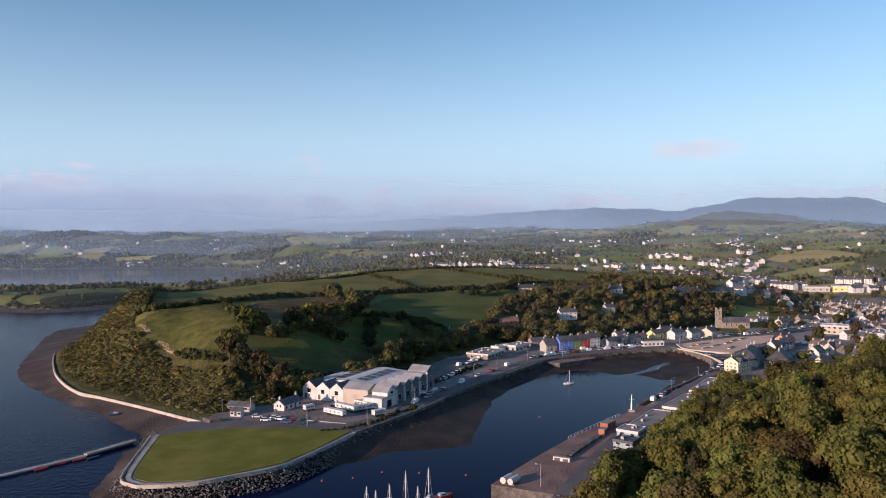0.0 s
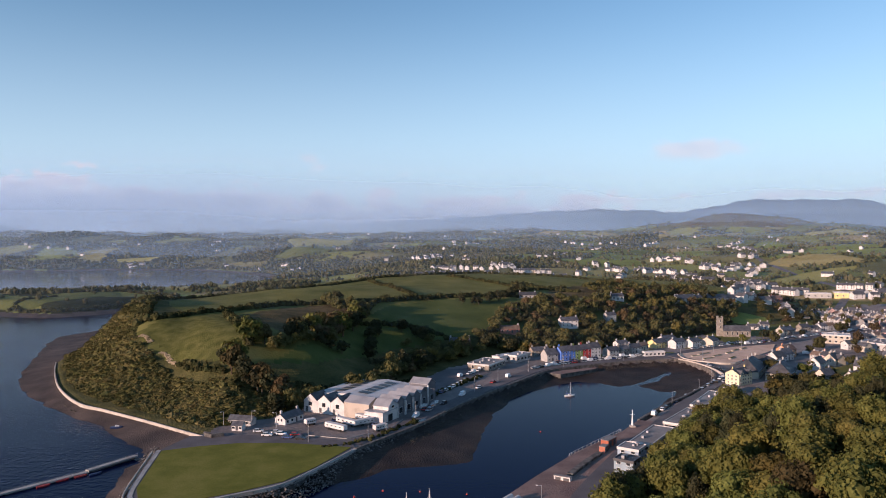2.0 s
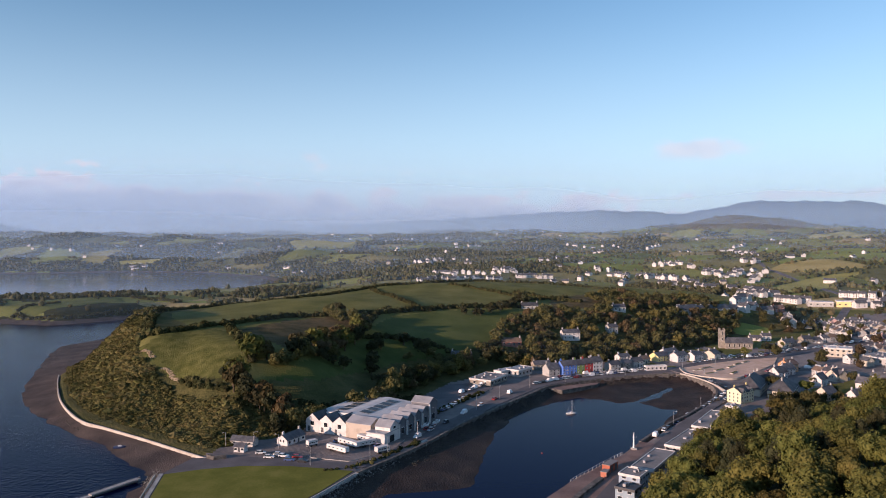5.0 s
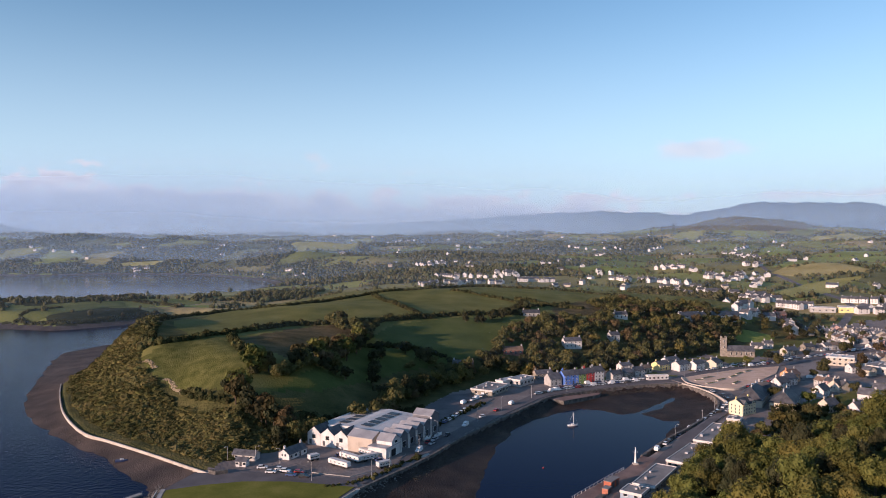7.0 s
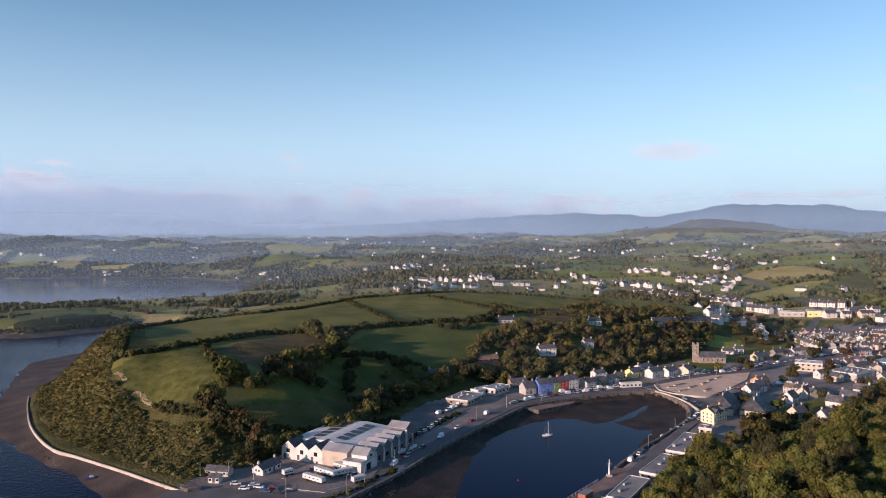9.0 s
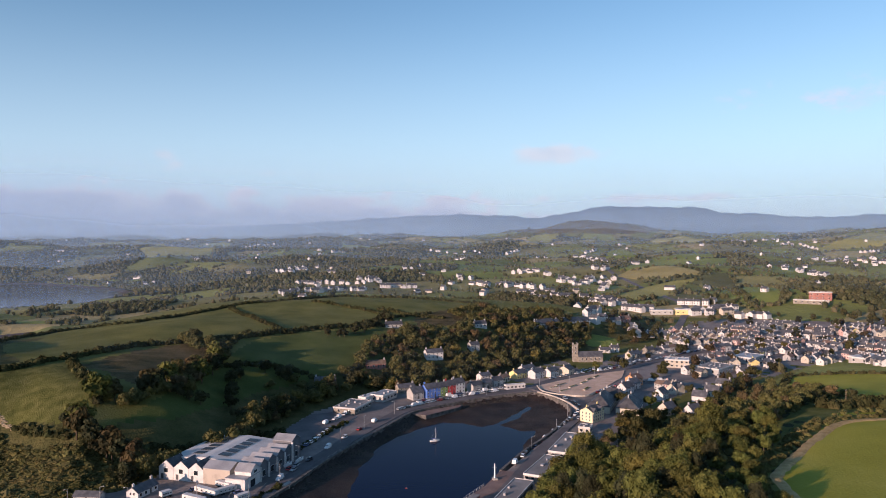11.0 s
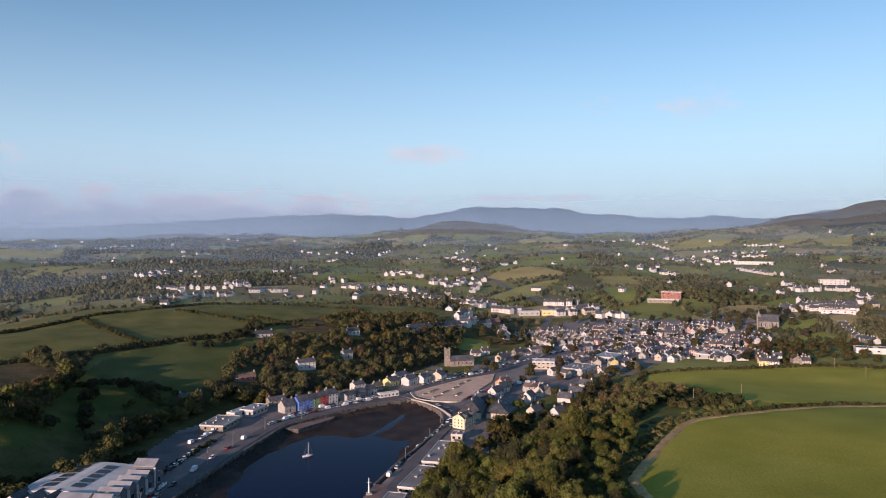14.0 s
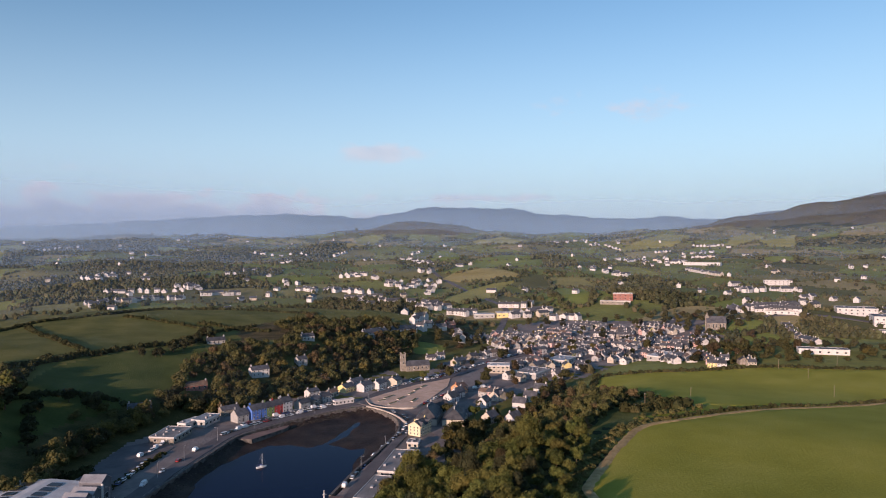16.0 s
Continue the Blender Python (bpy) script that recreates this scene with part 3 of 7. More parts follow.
run_wall("wall_ramp", [(40.6, 232.3), (44.5, 239), (48.8, 245.8), (55.5, 255.8)], 2.0, 4.0, 5.0, M_STONEWALL, "low dark stone ramp on the pier")
# roads
ribbon("road", [(-98, 284), (-80, 279), (-58, 275), (-38, 271), (-24, 284), (-12, 304), (1, 330), (21, 368), (39, 397), (54, 419), (72, 432), (96, 445), (122, 456), (147, 464)], 8.0, M_ASPHALT, 0.25, label="asphalt coast road along the harbour wall")
ribbon("road", [(147, 464), (155, 448), (162, 428), (162, 408), (152, 389), (133, 363), (107, 325), (85, 290), (68, 264), (54, 239), (44, 220), (33, 197)], 6.0, M_ASPHALT, 0.5, label="asphalt quay road below the wooded slope")
ribbon("road", [(147, 464), (170, 487), (196, 502), (228, 514), (279, 546), (330, 577), (401, 613), (470, 640), (560, 640), (640, 700)], 9.0, M_ASPHALT, 0.22, label="wide main street of grey asphalt")
ribbon("road", [(185, 440), (215, 462), (250, 470), (300, 482), (352, 520), (420, 575), (470, 640)], 7.0, M_ASPHALT, 0.24, label="back street of dark asphalt between houses")
ribbon("road", [(330, 577), (352, 640), (380, 700), (420, 760), (480, 860), (520, 1000), (545, 1150), (600, 1400), (700, 1700)], 8.0, M_ASPHALT, 0.3, label="straight road out of town")
ribbon("road", [(560, 640), (640, 610), (720, 575), (780, 520), (840, 430)], 8.0, M_ASPHALT, 0.3, label="grey road past the long sheds")
# car park and square
prism("car_park", [(-26, 352), (-17, 379), (0, 420), (14, 424), (26, 410), (20, 399), (8, 378), (-9, 346)], 3.0, 4.12, M_ASPHALT, M_CONCRETE, "large asphalt car park beside the warehouse", "car park")
prism("yard", [(-70, 287), (-66, 318), (-62, 320), (-31, 300), (-18, 307), (-22, 291), (-38, 277)], 3.0, 4.08, M_URBAN, M_CONCRETE, "worn grey yard in front of the warehouse", "yard")
prism("square", [(153, 470), (151, 452), (159, 440), (173, 434), (192, 452), (222, 486), (236, 512), (203, 501), (172, 483)], 3.0, 4.28, M_GRAVEL, M_PALEWALL, "broad town square of pale brown paving", "square")
run_wall("wall_square", [(153, 470), (151, 452), (159, 440), (173, 434), (184, 443)], 0.6, 3.5, 5.0, M_PALEWALL, "curved pale kerb wall round the square")
run_wall("wall_bridge", [(146.5, 449), (152, 437), (155.5, 419), (155.5, 401)], 0.7, -1, 5.2, M_PALEWALL, "curved pale parapet of the bridge")
# meadows on the eastern hill, their worn edge
M_STRAW = material("dry_trodden_verge", [(0.32, 0.20, 0.075), (0.42, 0.275, 0.11), (0.50, 0.34, 0.155)], 3, 0.95, 0.5, 8)


def strip(points, near, far):
    """Outline of a band beside a line, from one distance to another on its left."""
    p = smooth_line(points, 3.0)
    n = normals(p)
    return [(a[0] + b[0] * near, a[1] + b[1] * near) for a, b in zip(p, n)] + [(a[0] + b[0] * far, a[1] + b[1] * far) for a, b in zip(p, n)][::-1]


FIELD_EDGE = BIG_FIELD[14:] + BIG_FIELD[:9]
drape("field_path", strip(FIELD_EDGE, -0.7, 1.5), M_STRAW, 0.8, 0.42, "narrow straw-coloured track along the meadow's edge", "path", 0.35)
drape("verge", strip(BIG_FIELD[14:] + BIG_FIELD[:5], 1.5, 13), M_DARKGRASS, 2.5, 0.14, "dark rank grass between the track and the wood", "meadow", 3)
drape("meadow_large", BIG_FIELD, M_LUSH, 6, 0.15, "smooth bright green meadow on the hilltop", "meadow")
drape("meadow_upper", UPPER_MEADOW, M_LUSH, 5, 0.15, "sloping green meadow with wooden poles", "meadow", 4)
drape("hollow", [(178, 244), (205, 268), (240, 283), (278, 290), (286, 340), (262, 330), (225, 300), (190, 268)], M_DARKGRASS, 4, 0.12, "rough grassy hollow between hedges", "meadow", 4)



def rock_shape(r, sub=1):
    """Verts and faces of one rough stone."""
    bm = bmesh.new()
    bmesh.ops.create_icosphere(bm, subdivisions=sub, radius=1)
    for v in bm.verts:
        v.co *= r.uniform(0.7, 1.15)
        v.co.z *= 0.75
    out = np.array([v.co for v in bm.verts]), np.array([[v.index for v in f.verts] for f in bm.faces])
    bm.free()
    return out


def heap(name, places, shapes, mats, label, category, seed=1, tilt=0.6, index=None, smooth_shade=False):
    """Many loose pieces as one mesh: places are rows of x, y, z, size or x, y, z, sx, sz."""
    r = np.random.RandomState(seed)
    vs, fs, mi, n = [], [], [], 0
    for k, p in enumerate(places):
        v, f = shapes[r.randint(len(shapes))]
        a = r.uniform(0, 6.283)
        c, s = math.cos(a), math.sin(a)
        sx, sz = (p[3], p[3]) if len(p) == 4 else (p[3], p[4])
        w = np.stack([(v[:, 0] * c - v[:, 1] * s) * sx, (v[:, 0] * s + v[:, 1] * c) * sx, v[:, 2] * sz], -1) + np.array(p[:3])
        vs.append(w)
        fs.append(f + n)
        n += len(v)
        mi.append(np.full(len(f), 0 if index is None else index[k]))
    ob = mesh_object(name, np.concatenate(vs).tolist(), np.concatenate(fs).tolist(), mats, np.concatenate(mi), smooth_shade)
    return tagged(ob, label, category, kind="stuff")


def along(points, step, spread, seed, closed=False):
    """Scattered places along a line."""
    r = random.Random(seed)
    pts = smooth_line(points, step)
    for p, n in zip(pts, normals(pts)):
        k = r.uniform(-1, 1) * spread
        yield p[0] + n[0] * k + r.uniform(-0.5, 0.5) * step, p[1] + n[1] * k + r.uniform(-0.5, 0.5) * step


def build_rocks():
    r = random.Random(5)
    shapes = [rock_shape(r) for _ in range(8)]
    places = []
    line = smooth_line([(-14, 294), (-24, 277), *LAWN_EDGE, (-109, 268)], 0.62)
    for p, n in zip(line, normals(line)):
        for k in range(12):
            out = r.uniform(0.15, 6.4)
            places.append((p[0] + n[0] * out * SIGN_OUT + r.uniform(-0.6, 0.6), p[1] + n[1] * out * SIGN_OUT + r.uniform(-0.6, 0.6), 3.95 - out * 0.62 + r.uniform(-0.2, 0.2), r.uniform(0.2, 0.46)))
    heap("rock_armour", places, shapes, M_ROCK, "sloping armour of grey boulders round the point", "rocks", 3)
    clay = []
    for line in ([(-170, 401), (-166, 398), (-161, 393)], [(-152, 383), (-146, 378), (-141, 372), (-136, 369)]):
        clay += [(x, y, ground_at(x, y) - 0.1, r.uniform(0.5, 1.1)) for x, y in along(line, 0.35, 1.1, 31)]
    heap("clay_scar", clay, shapes, M_SOIL, "bare yellow clay and stones in a scar along the bluff", "clay", 5)
    edge = []
    for x, y in along(SEA_WALL, 0.7, 1.0, 9):
        edge.append((x - 1.6, y - 2.2, 1.1, r.uniform(0.3, 0.7)))
    for x, y in along(HARBOUR[:10], 0.3, 1.0, 12):
        u, v = x + 1.0 + r.uniform(0, 5.5), y - 0.9 - r.uniform(0, 4.5)
        edge.append((u, v, ground_at(u, v), r.uniform(0.25, 0.6)))
    heap("shore_stones", edge, shapes, M_WEEDROCK, "weedy stones at the foot of the walls", "stones", 4)


SIGN_OUT = 1.0
build_rocks()

# ---- plants ----
M_BARK = material("bark", [(0.06, 0.045, 0.03), (0.12, 0.09, 0.06)], 1.5, 0.95, 0.8, 6)


def foliage(name, colors):
    m = material(name, colors, 3.5, 0.75, 0.0, 4, vary=0.32, spec=0.15, world_space=False)
    nt = m.node_tree
    b = nt.nodes["Principled BSDF"]
    out = nt.nodes["Material Output"]
    # thin leaves let part of the sun through
    glow, mix = nt.nodes.new("ShaderNodeBsdfTranslucent"), nt.nodes.new("ShaderNodeMixShader")
    nt.links.new(b.inputs["Base Color"].links[0].from_socket, glow.inputs["Color"])
    mix.inputs[0].default_value = 0.3
    nt.links.new(b.outputs[0], mix.inputs[1])
    nt.links.new(glow.outputs[0], mix.inputs[2])
    nt.links.new(mix.outputs[0], out.inputs["Surface"])
    return m


M_LEAF = foliage("oak_leaves", [(0.066, 0.073, 0.019), (0.115, 0.122, 0.03), (0.17, 0.17, 0.044)])
M_LEAF_YELLOW = foliage("yellowing_leaves", [(0.1, 0.094, 0.024), (0.15, 0.135, 0.035), (0.2, 0.174, 0.05)])
M_LEAF_RUST = foliage("rusty_autumn_leaves", [(0.06, 0.048, 0.02), (0.095, 0.073, 0.03), (0.13, 0.098, 0.04)])
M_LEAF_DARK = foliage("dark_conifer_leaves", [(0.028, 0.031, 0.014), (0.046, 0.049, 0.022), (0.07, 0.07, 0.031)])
M_LEAF_HILL = foliage("hill_ash_leaves", [(0.06, 0.066, 0.022), (0.1, 0.102, 0.034), (0.145, 0.138, 0.05)])
M_LEAF_BROWN = foliage("bronze_beech_leaves", [(0.07, 0.056, 0.025), (0.11, 0.085, 0.038), (0.155, 0.116, 0.054)])
M_WOODS = material("distant_woods", [(0.045, 0.05, 0.024), (0.07, 0.072, 0.034), (0.105, 0.096, 0.048)], 60, 0.95, 0.0, 20, vary=0.4, spec=0.05, island=True)
M_HEDGE = material("dark_hedge_leaves", [(0.028, 0.032, 0.013), (0.048, 0.05, 0.02), (0.08, 0.074, 0.03)], 10, 0.95, 0.0, 6, vary=0.35, spec=0.05, island=True)
M_BUSH = material("bracken_and_gorse", [(0.062, 0.062, 0.022), (0.1, 0.093, 0.034), (0.145, 0.126, 0.05)], 14, 0.95, 0.0, 6, vary=0.28, spec=0.05, island=True)


def crown_mesh(seed, lumps, leaves, leaf, wide, tall, base, mat):
    """A crown of lumps, each a small core with a coat of leaf clumps."""
    r = np.random.RandomState(seed)
    bm = bmesh.new()
    bmesh.ops.create_icosphere(bm, subdivisions=1, radius=1)
    iv, ifc = np.array([v.co for v in bm.verts]), [[v.index for v in f.verts] for f in bm.faces]
    bm.free()
    verts, faces = [], []
    for k in range(lumps):
        d = r.normal(size=3)
        d /= np.linalg.norm(d)
        d[2] = d[2] * 0.9 + 0.1
        rad = r.uniform(0.35, 0.82) if k else 0.0
        size = r.uniform(0.30, 0.46) if k else 0.62
        c = np.array([d[0] * wide * rad, d[1] * wide * rad, base + tall * 0.5 + d[2] * tall * 0.5 * rad])
        s = np.array([wide * size, wide * size, tall * 0.5 * size * 1.15])
        n = len(verts)
        verts += (c + iv * s * 0.74 * r.uniform(0.85, 1.12, (len(iv), 1))).tolist()
        faces += [[a + n for a in f] for f in ifc]
        q = r.normal(size=(leaves, 3))
        q /= np.linalg.norm(q, axis=1, keepdims=True)
        q = q[q[:, 2] > -0.55]
        p = c + q * s * r.uniform(0.86, 1.16, (len(q), 1))
        nor = q + r.normal(size=q.shape) * 0.34
        nor /= np.linalg.norm(nor, axis=1, keepdims=True)
        u = np.cross(nor, r.normal(size=q.shape))
        u /= np.linalg.norm(u, axis=1, keepdims=True)
        w = np.cross(nor, u)
        size1 = leaf * r.uniform(0.55, 1.3, (len(q), 1))
        a, b2 = u * size1, w * size1 * 0.7
        for i in range(len(q)):
            n = len(verts)
            verts += [(p[i] - a[i]).tolist(), (p[i] - b2[i] + nor[i] * size1[i] * 0.2).tolist(), (p[i] + a[i]).tolist(), (p[i] + b2[i] + nor[i] * size1[i] * 0.2).tolist()]
            faces.append([n, n + 1, n + 2, n + 3])
    me = bpy.data.meshes.new("crown")
    me.from_pydata(verts, [], faces)
    me.materials.append(mat)
    me.update()
    return me


def trunk_mesh(height_m, thick, seed):
    r = random.Random(seed)
    bm = bmesh.new()
    bmesh.ops.create_cone(bm, cap_ends=True, segments=7, radius1=thick, radius2=thick * 0.45, depth=height_m, matrix=Matrix.Translation((0, 0, height_m / 2)))
    for k in range(4):
        a = k * 1.57 + r.uniform(0, 1)
        m = Matrix.Translation((0, 0, height_m * 0.55)) @ Euler((0.75, 0, a)).to_matrix().to_4x4() @ Matrix.Translation((0, 0, height_m * 0.3))
        bmesh.ops.create_cone(bm, cap_ends=True, segments=5, radius1=thick * 0.4, radius2=thick * 0.12, depth=height_m * 0.65, matrix=m)
    me = bpy.data.meshes.new("trunk")
    bm.to_mesh(me)
    bm.free()
    me.materials.append(M_BARK)
    return me


def make_tree(seed, lumps, leaves, leaf, wide, tall, base, mat, label, group):
    tree = new("tree")
    tagged(tree, label, "tree", group)
    for name, me in (("trunk", trunk_mesh(base + tall * 0.45, wide * 0.075, seed)), ("crown", crown_mesh(seed, lumps, leaves, leaf, wide, tall, base, mat))):
        ob = new(name, me)
        ob.parent = tree
    return tree


def place_tree(tree, x, y, scale, r, first):
    m = pose(x, y, ground_at(x, y) - 0.15, 0, 0, r.uniform(0, 360)) @ Matrix.Diagonal((scale * r.uniform(0.9, 1.1), scale * r.uniform(0.9, 1.1), scale * r.uniform(0.85, 1.15), 1))
    if first:
        tree.matrix_basis = m
        return tree
    made = copy_thing(tree, pose(0, 0, 0))
    made.matrix_basis = m
    return made


def scatter(outline, gap, seed, test=None, limit=4000):
    """Places at least a gap apart inside an outline."""
    r = random.Random(seed)
    xs, ys = [p[0] for p in outline], [p[1] for p in outline]
    n = int((max(xs) - min(xs)) * (max(ys) - min(ys)) / gap / gap * 4)
    px = np.array([r.uniform(min(xs), max(xs)) for _ in range(n)])
    py = np.array([r.uniform(min(ys), max(ys)) for _ in range(n)])
    ok = side(outline, px, py) > 0
    if test is not None:
        ok &= test(px, py)
    grid, out = {}, []
    for x, y in zip(px[ok], py[ok]):
        i, j = int(x // gap), int(y // gap)
        if all((x - u) ** 2 + (y - v) ** 2 > gap * gap for a in (-1, 0, 1) for b in (-1, 0, 1) for u, v in grid.get((i + a, j + b), ())):
            grid.setdefault((i, j), []).append((x, y))
            out.append((x, y))
            if len(out) >= limit:
                break
    return out


def plant(places, trees, weights, lo, hi, seed, low=None):
    r = random.Random(seed)
    first = {id(t): True for t in trees}
    for x, y in places:
        t = r.choices(trees, weights)[0]
        place_tree(t, x, y, r.uniform(lo, hi) * (low(x, y) if low else 1.0), r, first[id(t)])
        first[id(t)] = False
    for t in trees:
        if first[id(t)]:
            for o in (t, *t.children_recursive):
                bpy.data.objects.remove(o)


def grove(name, spots, lo, hi, seed, label):
    """Many trees as one mesh of stuff."""
    r = random.Random(seed)
    shapes = []
    for k in range(6):
        me = crown_mesh(60 + k, 10, 46, 0.56, 4.4, 7.0, 1.0, M_LEAF)
        shapes.append((np.array([v.co for v in me.vertices]), [list(p.vertices) for p in me.polygons]))
        bpy.data.meshes.remove(me)
    z = height(np.array([s[0] for s in spots]), np.array([s[1] for s in spots]))
    vs, fs, mi, n = [], [], [], 0
    for (x, y), g in zip(spots, z):
        v, f = r.choice(shapes)
        a, q = r.uniform(0, 6.28), r.uniform(lo, hi)
        c, s = math.cos(a) * q, math.sin(a) * q
        vs.append(np.stack([v[:, 0] * c - v[:, 1] * s + x, v[:, 0] * s + v[:, 1] * c + y, v[:, 2] * q * r.uniform(0.85, 1.2) + g - 0.8], -1))
        fs += [[i + n for i in p] for p in f]
        mi += [r.choices((0, 1, 2, 3), (6, 1.6, 2.4, 0.7))[0]] * len(f)
        n += len(v)
    ob = mesh_object(name, np.concatenate(vs).tolist(), fs, [M_LEAF_HILL, M_LEAF_BROWN, M_LEAF_DARK, M_LEAF_YELLOW], mi)
    tagged(ob, label, "wood", kind="stuff")


def near_wood():
    g = "broadleaf trees of the near wood"
    kinds = [make_tree(11, 26, 122, 0.38, 5.6, 8.5, 2.2, M_LEAF, "broad green oak with a dense lumpy crown", g),
             make_tree(12, 28, 116, 0.38, 5.0, 10.0, 2.4, M_LEAF, "tall green broadleaf tree on the slope", g),
             make_tree(13, 24, 122, 0.38, 5.4, 8.0, 2.0, M_LEAF_YELLOW, "yellow-green broadleaf tree with sunlit crown", g),
             make_tree(14, 26, 116, 0.38, 5.2, 8.8, 2.2, M_LEAF_RUST, "rusty brown tree turning to autumn", g),
             make_tree(15, 22, 116, 0.37, 4.2, 10.5, 1.6, M_LEAF_DARK, "dark green tree with a narrow crown", g)]

    def free(x, y):
        e = side(UPLAND_EAST, x, y)
        hollow = side([(172, 236), (205, 262), (240, 279), (276, 290), (280, 325), (258, 316), (222, 290), (190, 264)], x, y)
        return (e > np.where(x > 165, 9, 1.5)) & (side(BIG_FIELD, x, y) < -7.5) & (side(UPPER_MEADOW, x, y) < -2) & (hollow < -3) & (np.hypot(x - 59, y - 231) > 11) & (np.hypot(x - 56, y - 219) > 8) & (np.hypot(x - 66, y - 250) > 11)

    wood = [(46, 40), (48, 120), (46, 190), (62, 228), (88, 262), (124, 298), (160, 333), (196, 366), (250, 405), (300, 440), (312, 425), (290, 380), (280, 330), (250, 290),
            (210, 268), (165, 228), (140, 205), (125, 170), (112, 110), (106, 40)]
    spots = list(along([(36, 172), (44, 186), (58, 200), (74, 221), (83, 242), (94, 263), (111, 286), (129, 314), (147, 335)], 5.5, 1.2, 61)) + scatter(wood, 6.6, 21, free, 400)
    spots.sort(key=lambda p: p[0] ** 2 + p[1] ** 2)
    plant(spots[:260], kinds, (5, 5, 2.6, 0.6, 2), 0.72, 1.18, 8, lambda x, y: float(np.interp(-side(BIG_FIELD, x, y), [7, 40], [0.42, 1.0])))
    grove("slope_wood", spots[260:], 0.6, 1.0, 18, "closed green canopy of the wood behind the quay")


def hill_trees():
    g = "trees of the western hill"
    kinds = [make_tree(31, 12, 34, 0.8, 4.6, 7.0, 1.6, M_LEAF, "green hedgerow tree on the hillside", g),
             make_tree(32, 12, 34, 0.8, 4.2, 7.5, 1.6, M_LEAF_RUST, "russet autumn tree on the hillside", g),
             make_tree(33, 12, 34, 0.8, 4.6, 6.4, 1.4, M_LEAF_DARK, "dark green tree in the hillside wood", g),
             make_tree(34, 10, 34, 0.8, 4.4, 6.2, 1.4, M_LEAF_YELLOW, "pale green tree in the hillside wood", g)]
    r = random.Random(77)
    spots = []
    east_wood = [(30, 500), (40, 545), (70, 575), (100, 600), (118, 640), (150, 690), (230, 700), (270, 660), (235, 600), (205, 568), (170, 545), (120, 505), (75, 478), (50, 468), (30, 480)]
    houses = [(48, 517), (92, 534), (71, 600), (10, 480), (146, 606), (125, 556)]

    def clear(x, y):
        ok = np.ones(x.shape, bool)
        for hx, hy in houses:
            ok &= (abs(x - hx) > 11) | (y - hy > 9) | (y - hy < -22)
        u, v = (x - 112) * 0.574 + (y - 620) * 0.819, (y - 620) * 0.574 - (x - 112) * 0.819
        ok &= (u / 42) ** 2 + (v / 24) ** 2 > 1
        return ok

    spots += scatter(east_wood, 5.6, 5, clear, 500)
    for line, step, spread in (([(-100, 372), (-92, 376), (-85, 381), (-78, 394), (-71, 408), (-65, 447), (-58, 484), (-62, 515)], 3.4, 4),
                               ([(-72, 505), (-80, 524), (-76, 530)], 3, 6), ([(-42, 346), (-28, 388), (-9, 434), (16, 462)], 2.2, 5), ([(-34, 395), (-22, 428), (-20, 432)], 9, 3),
                               ([(-20, 470), (0, 462), (20, 470), (34, 490)], 5, 9), ([(-60, 332), (-70, 320), (-78, 318)], 4, 4), ([(20, 560), (50, 600), (66, 640)], 8, 5), ([(-16, 480), (-40, 470), (-50, 420), (-60, 400)], 9, 4)):
        spots += list(along(line, step, spread, len(spots)))
    tall = list(along([(-105, 347), (-98, 342), (-90, 338), (-82, 333), (-75, 326)], 2.6, 2.5, 5)) + list(along([(-104, 370), (-92, 377), (-84, 388), (-77, 404), (-71, 425), (-67, 440)], 7.5, 3, 6)) + [(-16, 424), (-15, 420)] + list(along([(-66, 440), (-60, 470), (-58, 490)], 5, 3, 8))
    plant(tall, kinds, (2, 4, 2, 0.5), 1.1, 1.5, 24)
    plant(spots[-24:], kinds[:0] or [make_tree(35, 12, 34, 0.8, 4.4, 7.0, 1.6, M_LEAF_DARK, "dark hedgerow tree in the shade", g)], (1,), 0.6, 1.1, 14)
    grove("hillside_wood", spots[:-24], 0.8, 1.35, 14, "mixed green and russet woodland on the western hill")


